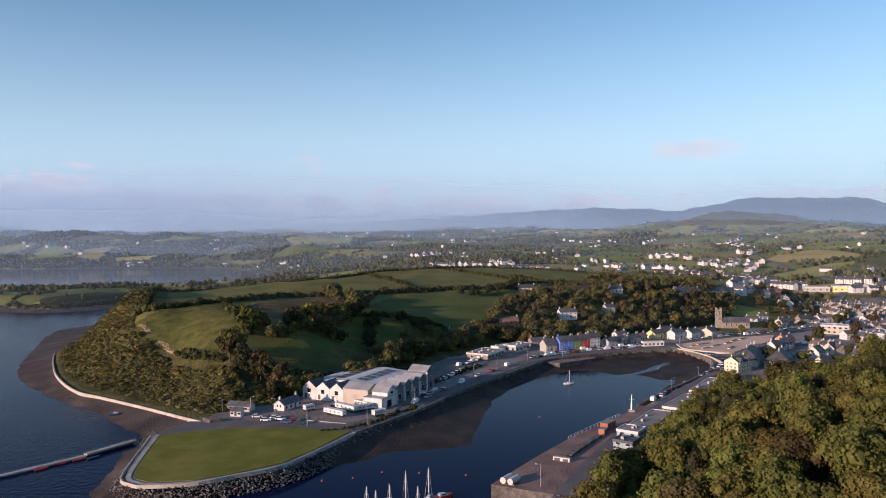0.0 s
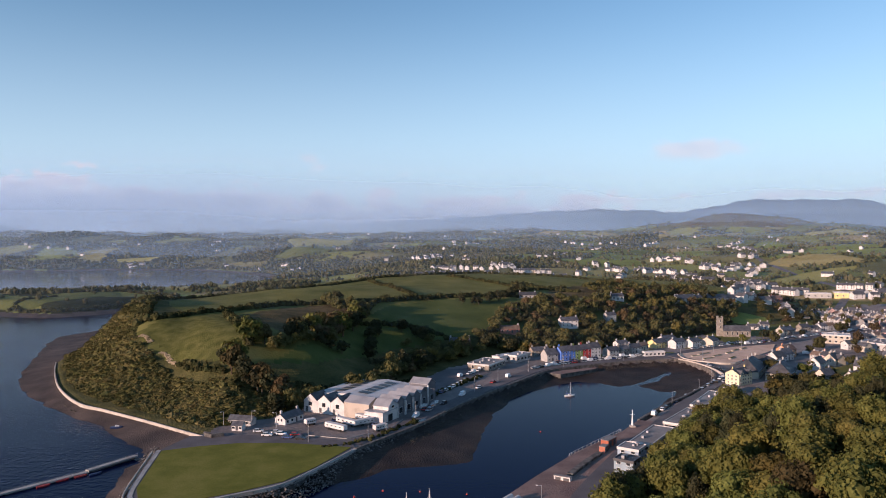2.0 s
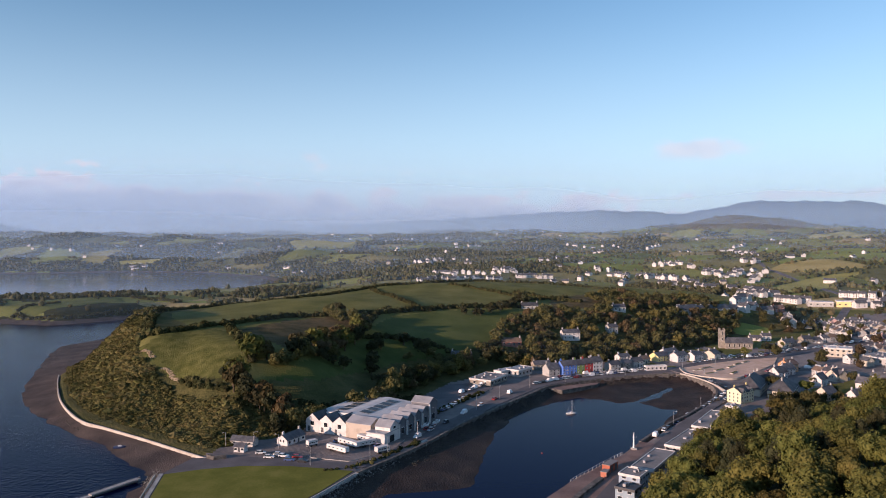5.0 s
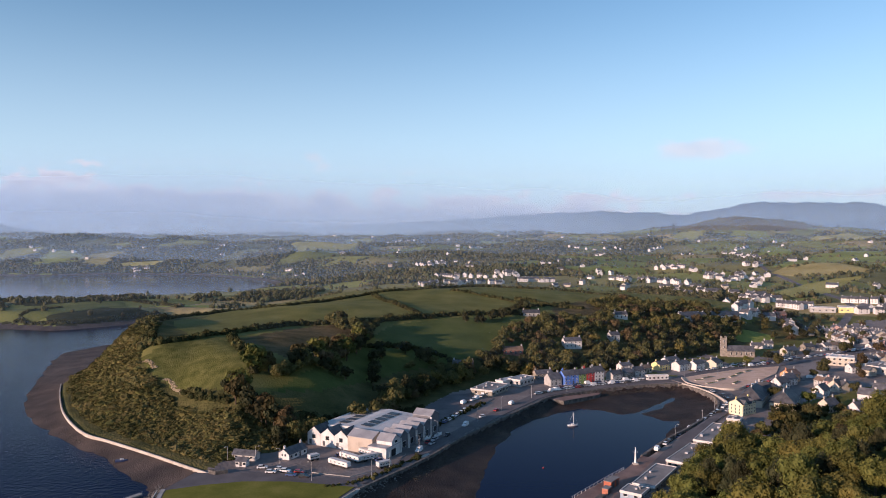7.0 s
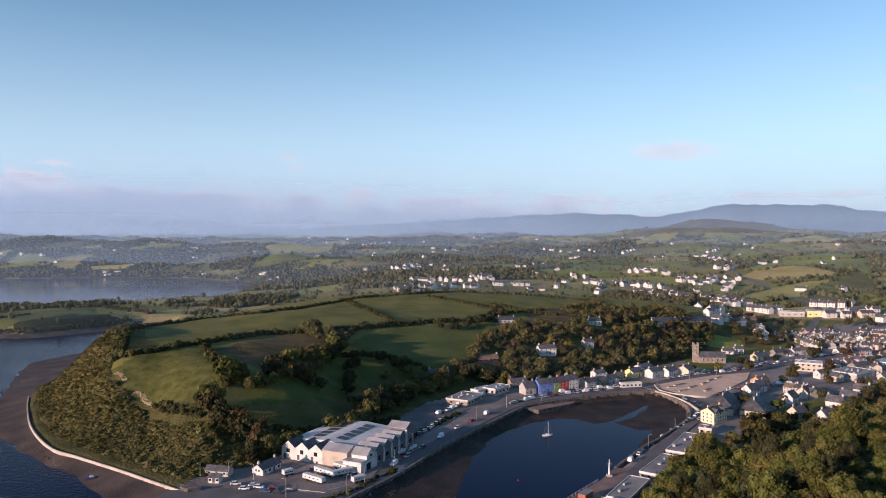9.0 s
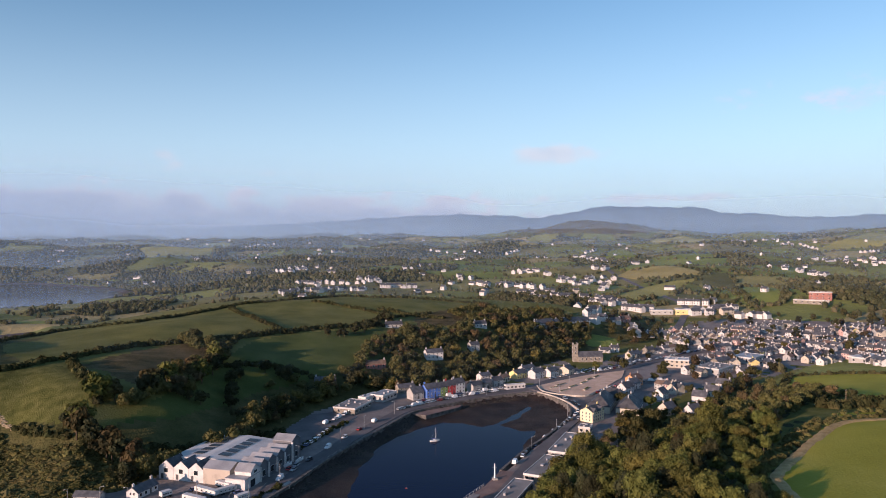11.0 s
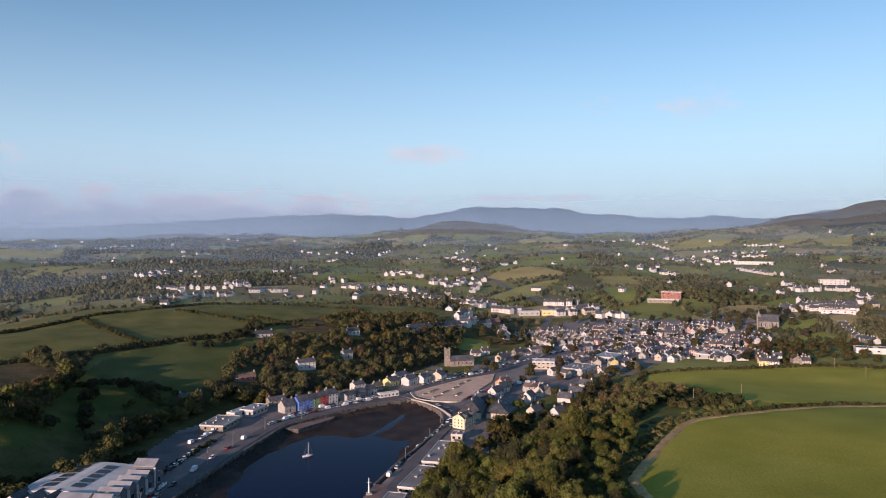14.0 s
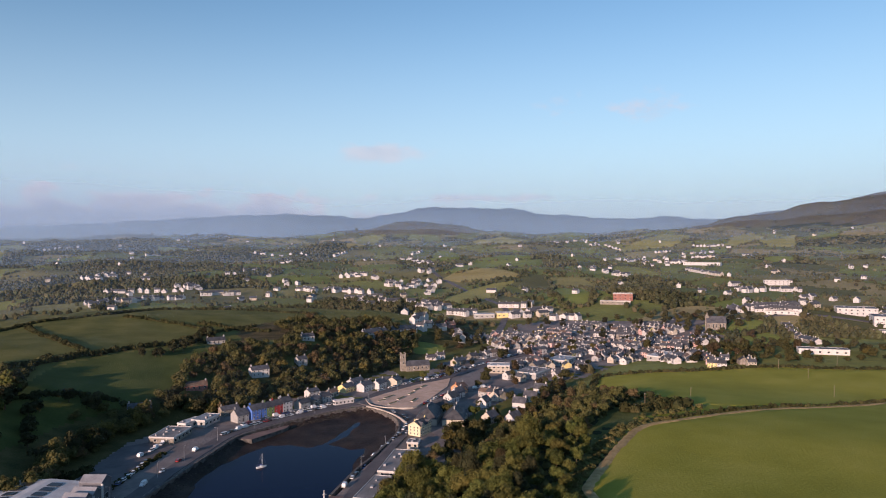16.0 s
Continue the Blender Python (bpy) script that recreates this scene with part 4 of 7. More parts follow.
def town_trees():
    g = "trees among the town"
    kinds = [make_tree(41, 10, 30, 0.8, 3.6, 5.5, 1.6, M_LEAF, "green garden tree between houses", g),
             make_tree(42, 10, 30, 0.8, 3.4, 5.2, 1.4, M_LEAF_DARK, "dark garden tree between houses", g),
             make_tree(43, 10, 30, 0.8, 3.2, 5.0, 1.4, M_LEAF_YELLOW, "yellow autumn tree beside the church", g)]
    spots = [(219, 524), (216, 520), (150, 508), (170, 512), (196, 516), (240, 540), (262, 560), (190, 420), (200, 398), (212, 396), (300, 460), (320, 470), (330, 600), (345, 615)]
    r = random.Random(3)
    churchyard = [(560, 560), (600, 575), (660, 590), (690, 640), (660, 690), (600, 690), (560, 640)]
    spots += [s for s in scatter(churchyard, 13, 3, None, 60) if abs(s[0] - 590) > 16 or abs(s[1] - 600) > 18]
    spots += scatter([(420, 440), (470, 430), (560, 470), (600, 540), (540, 560), (450, 500)], 13, 4, None, 50)
    spots += [q for q in scatter([(140, 332), (160, 356), (186, 378), (200, 374), (222, 364), (246, 396), (264, 420), (292, 446), (300, 440), (250, 405), (200, 371), (160, 334)], 5.2, 17, None, 90) if all(math.hypot(q[0] - a, q[1] - b) > 7 for a, b in ((203, 383), (214, 374), (238, 407), (254, 420), (273, 438)))]
    spots += scatter([(440, 428), (520, 402), (600, 372), (640, 400), (600, 470), (520, 500), (460, 470)], 13, 18, lambda x, y: np.hypot(x - 557, y - 428) > 30, 70)
    spots += scatter(TOWN, 21, 16, lambda x, y: np.hypot(x - 190, y - 465) > 50, 90)
    spots += scatter([(300, 620), (330, 655), (400, 760), (360, 770), (300, 700), (280, 650)], 12, 6, None, 60)
    plant(spots[:14], kinds, (4, 3, 1), 0.7, 1.25, 15)
    grove("town_grove", spots[14:], 0.7, 1.25, 15, "dark green trees round the town's edge")


def bush_shape(seed, coat=7):
    """A low lump with a ragged coat."""
    r = np.random.RandomState(seed)
    bm = bmesh.new()
    bmesh.ops.create_icosphere(bm, subdivisions=1, radius=1)
    v = np.array([q.co for q in bm.verts])
    f = [[a.index for a in q.verts] for q in bm.faces]
    bm.free()
    v = v * r.uniform(0.72, 1.2, (len(v), 1))
    vs, fs = v.tolist(), [list(a) for a in f]
    for k in range(coat):
        d = r.normal(size=3)
        d[2] = abs(d[2])
        d /= np.linalg.norm(d)
        u = np.cross(d, r.normal(size=3))
        u /= np.linalg.norm(u)
        w = np.cross(d, u)
        p, s = d * r.uniform(0.8, 1.08), r.uniform(0.16, 0.36)
        n = len(vs)
        vs += [(p - u * s).tolist(), (p + d * s * 0.9 + w * s * 0.4).tolist(), (p + u * s).tolist()]
        fs.append([n, n + 1, n + 2])
    v = np.array(vs)
    v[:, 2] += 0.45
    return v, np.array([a for a in fs])


def hedges_and_scrub():
    r = random.Random(31)
    shapes = [bush_shape(s) for s in range(8)]
    rich = [bush_shape(s + 20, 44) for s in range(6)]
    shaggy = [bush_shape(s + 90, 70) for s in range(7)]
    # scrub on the bluff above the sea
    bluff = [(-98, 294), (-132, 320), (-176, 354), (-204, 390), (-230, 434), (-246, 465), (-256, 530), (-258, 590), (-215, 590), (-208, 540), (-200, 500), (-186, 440), (-175, 404), (-142, 363), (-118, 343), (-96, 338), (-74, 330), (-74, 312)]
    cliff = [(-172, 398), (-166, 392), (-152, 378), (-138, 363), (-133, 366), (-146, 382), (-158, 394), (-166, 403)]
    spots = [(x, y) for x, y in scatter(bluff, 2.15, 41, lambda x, y: side(cliff, x, y) < -1, 5200)]
    places = []
    zs = height(np.array([s[0] for s in spots]), np.array([s[1] for s in spots]))
    for (x, y), z in zip(spots, zs):
        k = r.uniform(1.1, 2.0) if r.random() < 0.85 else r.uniform(2.0, 3.2)
        places.append((x, y, z - 0.35 * k, k * 1.15, k * r.uniform(0.5, 0.75)))
    heap("scrub", places, shaggy, M_BUSH, "dense olive and bronze scrub on the sea bluff", "scrub", 6)
    # hedges between the fields
    places = []
    H1 = [(-205, 520), (-211, 578), (-191, 650), (-150, 645), (-104, 690), (-65, 732), (-19, 752), (35, 786), (126, 774), (190, 750)]
    H2 = [(-180, 420), (-167, 422), (-151, 443), (-133, 478), (-110, 512), (-80, 524), (-40, 552), (3, 583), (41, 602), (66, 606)]
    for line, w, s, q in ((H1, 1.2, 1.0, 1.9), (H2, 1.8, 1.0, 2.5), ([(-73, 705), (-45, 616), (-24, 575)], 1.5, 1.0, 2.0), ([(4, 730), (37, 699), (66, 661), (70, 620)], 1.0, 1.0, 1.8), ([(-205, 520), (-195, 470), (-180, 430)], 3, 1.0, 2.2),
                          ([(-60, 500), (-52, 540), (-45, 560)], 1.5, 1, 2), ([(-135, 446), (-120, 412), (-108, 390), (-101, 376)], 2.5, 1.0, 2.0), ([(-136, 369), (-128, 361), (-116, 352), (-106, 347)], 1.6, 0.9, 1.8), ([(40, 602), (66, 640), (112, 675)], 1.2, 1, 2.0), ([(-64, 470), (-40, 490), (-10, 490), (10, 478)], 2, 1, 2.0),
                          ([(66, 690), (100, 660), (122, 650)], 1.5, 1, 2), ([(-80, 345), (-40, 362), (-15, 385)], 2.5, 1, 2.2), ([(-9, 346), (8, 378), (20, 399)], 0.8, 0.6, 1.2), ([(-46, 266), (-38, 268), (-30, 276), (-18, 293), (-12, 303)], 0.8, 0.5, 1.0),
                          ([(-470, 776), (-420, 760), (-380, 790), (-345, 850)], 3, 1.2, 2.5), ([(-520, 800), (-545, 870), (-600, 960)], 2, 1.0, 2.0), ([(-470, 785), (-450, 830)], 1.5, 1.2, 2), ([(-620, 1000), (-520, 992), (-440, 975), (-380, 940), (-330, 880)], 4, 1.2, 2.6),
                          (BIG_FIELD[4:9], 1.5, 0.6, 1.3), ([(236, 290), (262, 300), (285, 306)], 4, 1.4, 3.2), ([(318, 438), (345, 466), (368, 458), (388, 428), (420, 420), (471, 408), (502, 384), (562, 354), (622, 334)], 1.6, 0.7, 1.7)  ):
        line = [(x, y + (5 if y < 300 and x > 200 else 0)) for x, y in line]
        for k in range(2):
            for x, y in along(line, 1.9, w, len(places)):
                z = ground_at(x, y)
                a = r.uniform(s, q) * 1.15
                places.append((x, y, z - 0.1, a, a * r.uniform(0.7, 1.15)))
    heap("hedges", places, rich[:4] + shapes[:3], M_HEDGE, "dark overgrown hedgerows between the fields", "hedge", 7)
    # undergrowth below the near wood and in the hollow
    places = []
    hollow = [(150, 215), (185, 240), (225, 270), (282, 285), (318, 430), (300, 440), (250, 405), (196, 366), (124, 298), (88, 262), (62, 228), (46, 190), (40, 120), (110, 110), (125, 170)]
    for x, y in scatter(hollow, 4.2, 51, lambda x, y: (side(UPLAND_EAST, x, y) > 1) & (side(BIG_FIELD, x, y) < -13) & (side(UPPER_MEADOW, x, y) < 0) & (side([(178, 244), (205, 268), (240, 283), (278, 290), (286, 340), (262, 330), (225, 300), (190, 268)], x, y) < 2), 2200):
        a = r.uniform(0.8, 2.2)
        places.append((x, y, ground_at(x, y) - 0.2, a, a * 0.8))
    for x, y in along(BIG_FIELD[14:] + BIG_FIELD[:5], 0.9, 3.2, 71):
        if -11 < float(side(BIG_FIELD, np.array([x - 4.2]), np.array([y + 4.2]))[0]) < -3.2:
            a = r.uniform(0.6, 1.5)
            places.append((x - 4.2, y + 4.2, ground_at(x - 4.2, y + 4.2) - 0.2, a, a * 0.8))
    heap("undergrowth", places, rich, M_BUSH, "tangled undergrowth of the wooded slope", "undergrowth", 8)


def far_field(label, x, y, rx, ry, turn, mat):
    """A field of its own colour with an uneven outline."""
    c, s = math.cos(radians(turn)), math.sin(radians(turn))
    r = random.Random(int(x + y))
    ring = [(math.cos(a) * rx * q, math.sin(a) * ry * q) for a, q in ((k * 0.7854, r.uniform(0.85, 1.25)) for k in range(8))]
    drape("field", [(x + u * c - v * s, y + u * s + v * c) for u, v in ring], mat, max(6, rx / 12), 0.7, label, "field")


M_HAY = material("mown_hay_field", [(0.26, 0.235, 0.066), (0.33, 0.295, 0.085), (0.39, 0.345, 0.11)], 60, 0.95, 0.3, 12, spec=0.1)
M_GREENFIELD = material("green_pasture", [(0.17, 0.2, 0.045), (0.21, 0.235, 0.055), (0.25, 0.265, 0.07)], 60, 0.95, 0.3, 12, spec=0.1)
M_STUBBLE = material("brown_stubble", [(0.29, 0.235, 0.085), (0.36, 0.29, 0.11), (0.42, 0.345, 0.145)], 50, 0.95, 0.3, 12, spec=0.1)
M_SPIT = material("grazed_shore_pasture", [(0.085, 0.10, 0.03), (0.11, 0.125, 0.038), (0.14, 0.15, 0.05)], 40, 0.95, 0.3, 12, spec=0.1)
BRIGHT_FIELDS = [("rough sunlit field below the stone church", 598, 537, 30, 17, 20, M_GREENFIELD), ("green lawn above the church", 262, 637, 32, 14, 25, M_GREENFIELD), ("sunlit field beside the stone church", 618, 590, 36, 30, 30, M_GREENFIELD),
                 ("green pasture on the spit", -470, 870, 95, 62, 100, M_SPIT), ("flat green field by the inlet", -315, 905, 45, 22, 10, M_GREENFIELD)]
SLOPE_FIELDS = [
    ("bright round green pasture", M_GREENFIELD, [(709, 1663), (938, 2169), (1001, 2216), (1004, 2112), (807, 1674)]),
    ("pale mown hay field on the slope", M_STUBBLE, [(564, 1261), (629, 1334), (692, 1366), (724, 1326), (697, 1207), (702, 1176), (646, 1167), (602, 1170), (567, 1191)]),
    ("yellow-green field rising behind the town", M_HAY, [(432, 985), (469, 1028), (539, 1097), (604, 1138), (675, 1154), (618, 1107), (557, 1020), (504, 978), (443, 931), (432, 946)]),
    ("large green pasture on the slope", M_GREENFIELD, [(618, 1391), (811, 1652), (975, 1787), (1059, 1746), (871, 1435), (883, 1595), (838, 1629), (632, 1362)]),
    ("long pale field on the hill", M_HAY, [(1453, 1905), (1688, 2045), (2086, 2391), (2074, 2195), (1751, 1902), (1595, 1879), (1427, 1804)]),
    ("pale hill field below the moor", M_HAY, [(2006, 1942), (2151, 1981), (2106, 1870), (1745, 1668), (1778, 1742)]),
    ("green pasture beside the estate", M_GREENFIELD, [(1556, 1690), (1710, 1805), (1718, 1662), (1622, 1589), (1502, 1568)]),
    ("bright green pasture below the wood", M_GREENFIELD, [(620, 974), (701, 1071), (694, 989), (622, 856), (579, 806), (550, 808)]),
    ("pale green field at the valley edge", M_GREENFIELD, [(713, 774), (787, 790), (782, 765), (706, 756)]),
    ("dry grass field under the moor", M_HAY, [(2021, 1839), (2174, 1799), (1814, 1500), (1803, 1601)]),
    ("pale green field beside the sheds", M_GREENFIELD, [(1454, 1298), (1641, 1365), (1455, 1210), (1393, 1236)]),
    ("long green pasture above the hay field", M_GREENFIELD, [(593, 1331), (841, 1658), (1000, 1592), (852, 1348), (752, 1376), (614, 1308)]),
    ("pale field on the rise", M_HAY, [(1390, 2792), (1612, 2896), (1656, 2728), (1228, 2247)]),
    ("pale far field", M_HAY, [(-524, 2393), (-349, 2897), (-271, 2111), (-424, 2009)]),
    ("pale meadow above the far shore", M_HAY, [(-897, 1966), (-793, 1998), (-794, 1962), (-899, 1936)]),
    ("far green pasture", M_GREENFIELD, [(-182, 2238), (-70, 2328), (-107, 2153), (-178, 2094)]),
    ("brown stubble strip", M_STUBBLE, [(751, 2542), (1000, 3024), (834, 2554), (739, 2467)]),
    ("brown stubble field", M_STUBBLE, [(1402, 1785), (1545, 1820), (1549, 1705), (1397, 1623), (1336, 1665)]),
]


def lump_shape(seed):
    """A small rounded crown for trees far away."""
    r = np.random.RandomState(seed)
    ring = np.arange(5) * 1.2566
    v = [(math.cos(a) * 0.8, math.sin(a) * 0.8, -0.5) for a in ring] + [(math.cos(a + 0.5), math.sin(a + 0.5), 0.35) for a in ring] + [(0, 0, 1.0)]
    v = np.array(v) * r.uniform(0.75, 1.2, (11, 1))
    v[:, 2] += 0.4
    f = []
    for k in range(5):
        q = (k + 1) % 5
        f += [(k, q, 5 + k), (q, 5 + q, 5 + k), (5 + k, 5 + q, 10)]
    return v, np.array(f)


def far_woods():
    """Hedges, woods and copses of the whole countryside beyond the town, along the edges of its fields."""
    r = np.random.RandomState(12)
    n = 250000
    a = np.radians(r.uniform(-36, 60, n))
    d = 560 * (4500 / 560) ** r.uniform(0, 1, n)
    x, y = d * np.sin(a), d * np.cos(a)
    land, w, e = side(LAND, x, y), side(UPLAND_WEST, x, y), side(UPLAND_EAST, x, y)
    z = height(x, y)
    pick, fx, fy, edge = field_cells(x, y)
    wood = wooded(pick, fx, fy)
    reach = np.interp(d, [700, 1500, 3500], [2.0, 3.2, 6.0])
    chance = np.where(edge < reach, np.where(np.modf(pick * 5.1)[0] < 0.85, 0.8, 0.25), 0.012)
    chance = np.where(wood, 0.5, chance)
    chance = np.where((waves(x, y, 150, 47) > 0.75), np.maximum(chance, 0.4), chance)
    shore = (x < -150) & (land < 70)
    chance = np.where(shore & (y > 1420), np.maximum(chance, 0.55), np.where(shore, chance * 0.3, chance))
    moor = (bump(x, y, 1390, 3360, 390, 300) > 0.35) | (z > 135)
    chance = np.where(moor, 0.01, chance)
    for outline in FIELD_OUTLINES:
        inner = side(outline, x, y)
        chance = np.where(inner > 2, 0, np.where(inner > -7, np.maximum(chance, 0.45), chance))
    town = side(TOWN, x, y)
    keep = (r.uniform(0, 1, n) < chance * 0.75) & (land > 6) & (w < -4) & (e < -3) & (town < 2)
    keep &= ~((x < -280) & (y < 960) & (r.uniform(0, 1, n) > 0.1))
    keep &= (np.abs(side(ROAD_OUT, x, y)) > 9) & ~((d < 700) & (x < 330))
    for ax, ay, bx, by, _, deep in HOUSE_ROWS:
        k = np.clip(((x - ax) * (bx - ax) + (y - ay) * (by - ay)) / max(1, (bx - ax) ** 2 + (by - ay) ** 2), 0, 1)
        keep &= (np.hypot(x - ax - k * (bx - ax), y - ay - k * (by - ay)) > 13) | (r.uniform(0, 1, n) < 0.15)
    x, y, z, d, hedge = x[keep], y[keep], z[keep], d[keep], (edge < reach)[keep] & ~wood[keep]
    size = r.uniform(2.0, 4.4, len(x)) * np.interp(d, [600, 1500, 4500], [0.95, 1.05, 2.3]) * np.where(hedge & (r.uniform(0, 1, len(x)) < 0.7), 0.62, 1.0)
    tall = size * r.uniform(0.8, 1.4, len(x)) * np.interp(d, [600, 1500, 4500], [1.1, 1.0, 0.55])
    places = np.stack([x, y, z, size, tall], -1)
    near = d < 1150
    heap("near_woods", places[near].tolist(), [bush_shape(q + 50, 14) for q in range(8)], M_WOODS, "woods and hedgerow trees behind the town", "woods", 9)
    heap("far_woods", places[~near].tolist(), [lump_shape(q) for q in range(8)], M_WOODS, "woods and hedgerow trees over the countryside", "woods", 10)


FIELD_OUTLINES = [q for _, _, q in SLOPE_FIELDS] + [[(x + rx * 1.1 * math.cos(a), y + ry * 1.1 * math.sin(a)) for a in (0, 0.8, 1.6, 2.4, 3.1, 3.9, 4.7, 5.5)] for _, x, y, rx, ry, _, _ in BRIGHT_FIELDS]
# rows and clusters of houses: from, to, how many, and how deep
ROWS_VALLEY = [(281, 1236, 380, 1114, 16, 2), (410, 1416, 455, 1390, 8, 2), (454, 1349, 455, 1321, 2, 0), (312, 1061, 365, 1040, 8, 0), (208, 638, 229, 649, 6, 0), (234, 654, 266, 671, 7, 0), (451, 1242, 458, 1208, 5, 3), (487, 1280, 450, 1150, 6, 4), (569, 1377, 575, 1342, 6, 4), (523, 1253, 504, 1163, 7, 4), (399, 960, 408, 904, 8, 2), (395, 860, 425, 839, 5, 0), (279, 753, 357, 915, 2, 0), (275, 690, 308, 712, 5, 2), (625, 2235, 685, 2289, 4, 0), (849, 2128, 909, 2181, 6, 2)]
ROWS_ESTATES = [(-43, 1123, 95, 1186, 13, 2), (-29, 1312, 102, 1278, 10, 1), (-40, 1546, 2, 1691, 10, 5), (-71, 1551, -28, 1510, 5, 1), (97, 1345, 114, 1296, 8, 3), (118, 1229, 181, 1233, 7, 1), (377, 2323, 555, 2232, 7, 3), (-698, 2223, -662, 2252, 4, 2), (-844, 3033, -653, 2451, 3, 1), (-532, 3325, -471, 3906, 7, 2), (-263, 2821, -131, 2852, 8, 2), (66, 2296, 113, 2321, 4, 1), (-1029, 2060, -1251, 2089, 3, 2), (-839, 1904, -828, 1902, 2, 0), (-401, 1766, -377, 1752, 2, 0)]
ROWS_HILLSIDE = [(1285, 1660, 1281, 1552, 9, 4), (920, 1255, 972, 1302, 5, 3), (931, 1239, 931, 1160, 8, 2), (1381, 1632, 1067, 1222, 12, 6), (1181, 1317, 1250, 1348, 9, 4), (1357, 1436, 1388, 1394, 9, 2), (1094, 1173, 1087, 1075, 9, 0), (1743, 2687, 1441, 1827, 18, 3), (1724, 1829, 1797, 1761, 9, 1), (879, 829, 934, 844, 7, 3), (950, 831, 989, 817, 8, 2), (733, 691, 706, 626, 9, 5), (693, 614, 712, 588, 10, 0), (1461, 1598, 1620, 1628, 6, 2), (1485, 1725, 1544, 1745, 6, 2)]
ROWS_STREETS = [(1553, 1456, 1573, 1439, 3, 0), (384, 931, 395, 897, 6, 1), (398, 866, 409, 831, 4, 0), (482, 881, 510, 854, 4, 0), (510, 737, 499, 762, 5, 2), (318, 665, 317, 705, 4, 2)]
HOUSE_ROWS = ROWS_VALLEY + ROWS_ESTATES + ROWS_HILLSIDE + ROWS_STREETS
TOWN = TOWN_OUTLINE
ROAD_OUT = [(352, 640), (380, 700), (420, 760), (480, 860), (520, 1000), (545, 1150), (600, 1400), (604, 1400), (549, 1150), (524, 1000), (484, 860), (424, 760), (384, 700), (356, 640)]
for label, x, y, rx, ry, turn, mat in BRIGHT_FIELDS:
    far_field(label, x, y, rx, ry, turn, mat)
for label, mat, outline in SLOPE_FIELDS:
    drape("field", outline, mat, max(6, (max(p[0] for p in outline) - min(p[0] for p in outline)) / 22), 0.7, label, "field")
near_wood()
hill_trees()
town_trees()
hedges_and_scrub()
far_woods()

# ---- buildings ----


def paint(name, c, rough=0.8):
    d = tuple(v * 0.8 for v in c)
    return material(name, [d, c, tuple(min(1, v * 1.06) for v in c)], 3.0, rough, 0.15, 9, world_space=False, vary=0.06)


W_WHITE = paint("white_render", (0.60, 0.58, 0.555))
W_CREAM = paint("cream_render", (0.53, 0.47, 0.375))
W_GREY = paint("grey_render", (0.40, 0.39, 0.37))
W_PINK = paint("pink_render", (0.62, 0.40, 0.35))
W_YELLOW = paint("yellow_render", (0.72, 0.60, 0.26))
W_BLUE = paint("blue_render", (0.10, 0.22, 0.58))
W_GREEN = paint("green_render", (0.20, 0.30, 0.10))
W_RED = paint("red_render", (0.52, 0.06, 0.06))
W_ORANGE = paint("orange_render", (0.62, 0.30, 0.16))
W_BEIGE = paint("beige_cladding", (0.42, 0.36, 0.30))
W_STONE = material("dressed_stone", [(0.16, 0.14, 0.12), (0.26, 0.23, 0.19), (0.36, 0.32, 0.27)], 1.6, 0.9, 0.5, 5, world_space=False, vary=0.1)
W_BRICK = material("red_brick", [(0.24, 0.10, 0.08), (0.34, 0.15, 0.12), (0.42, 0.2, 0.16)], 1.6, 0.9, 0.4, 6, world_space=False)
R_SLATE = material("dark_slate", [(0.05, 0.052, 0.06), (0.08, 0.082, 0.09), (0.12, 0.12, 0.125)], 2.4, 0.6, 0.4, 7, world_space=False, vary=0.25)
R_BROWN = material("brown_roof_tiles", [(0.10, 0.065, 0.05), (0.15, 0.10, 0.075), (0.2, 0.14, 0.10)], 2.4, 0.75, 0.4, 7, world_space=False, vary=0.2)
R_METAL = material("grey_metal_roof", [(0.27, 0.27, 0.28), (0.34, 0.34, 0.35), (0.40, 0.40, 0.41)], 5, 0.5, 0.2, 10, metal=0.2, world_space=False)
R_PALE = material("pale_membrane_roof", [(0.46, 0.45, 0.44), (0.56, 0.55, 0.53), (0.64, 0.63, 0.61)], 6, 0.7, 0.2, 10, world_space=False)
R_FELT = material("grey_felt_roof", [(0.17, 0.16, 0.155), (0.24, 0.225, 0.215), (0.31, 0.29, 0.275)], 6, 0.85, 0.2, 10, world_space=False)
M_FRAME = paint("white_window_frame", (0.75, 0.75, 0.73))
M_DARKMETAL = paint("dark_metal", (0.08, 0.08, 0.085), 0.5)
M_STEEL = material("galvanised_steel", [(0.34, 0.35, 0.36), (0.45, 0.46, 0.47)], 2, 0.45, 0.1, metal=0.7, world_space=False)
M_WOOD = material("weathered_wood", [(0.16, 0.12, 0.08), (0.26, 0.2, 0.14), (0.34, 0.27, 0.2)], 0.8, 0.9, 0.4, 6, world_space=False)


def glass_material():
    m = bpy.data.materials.new("window_glass")
    m.use_nodes = True
    b = m.node_tree.nodes["Principled BSDF"]
    b.inputs["Base Color"].default_value = (0.02, 0.025, 0.03, 1)
    b.inputs["Roughness"].default_value = 0.06
    b.inputs["Specular IOR Level"].default_value = 0.6
    return m


M_GLASS = glass_material()


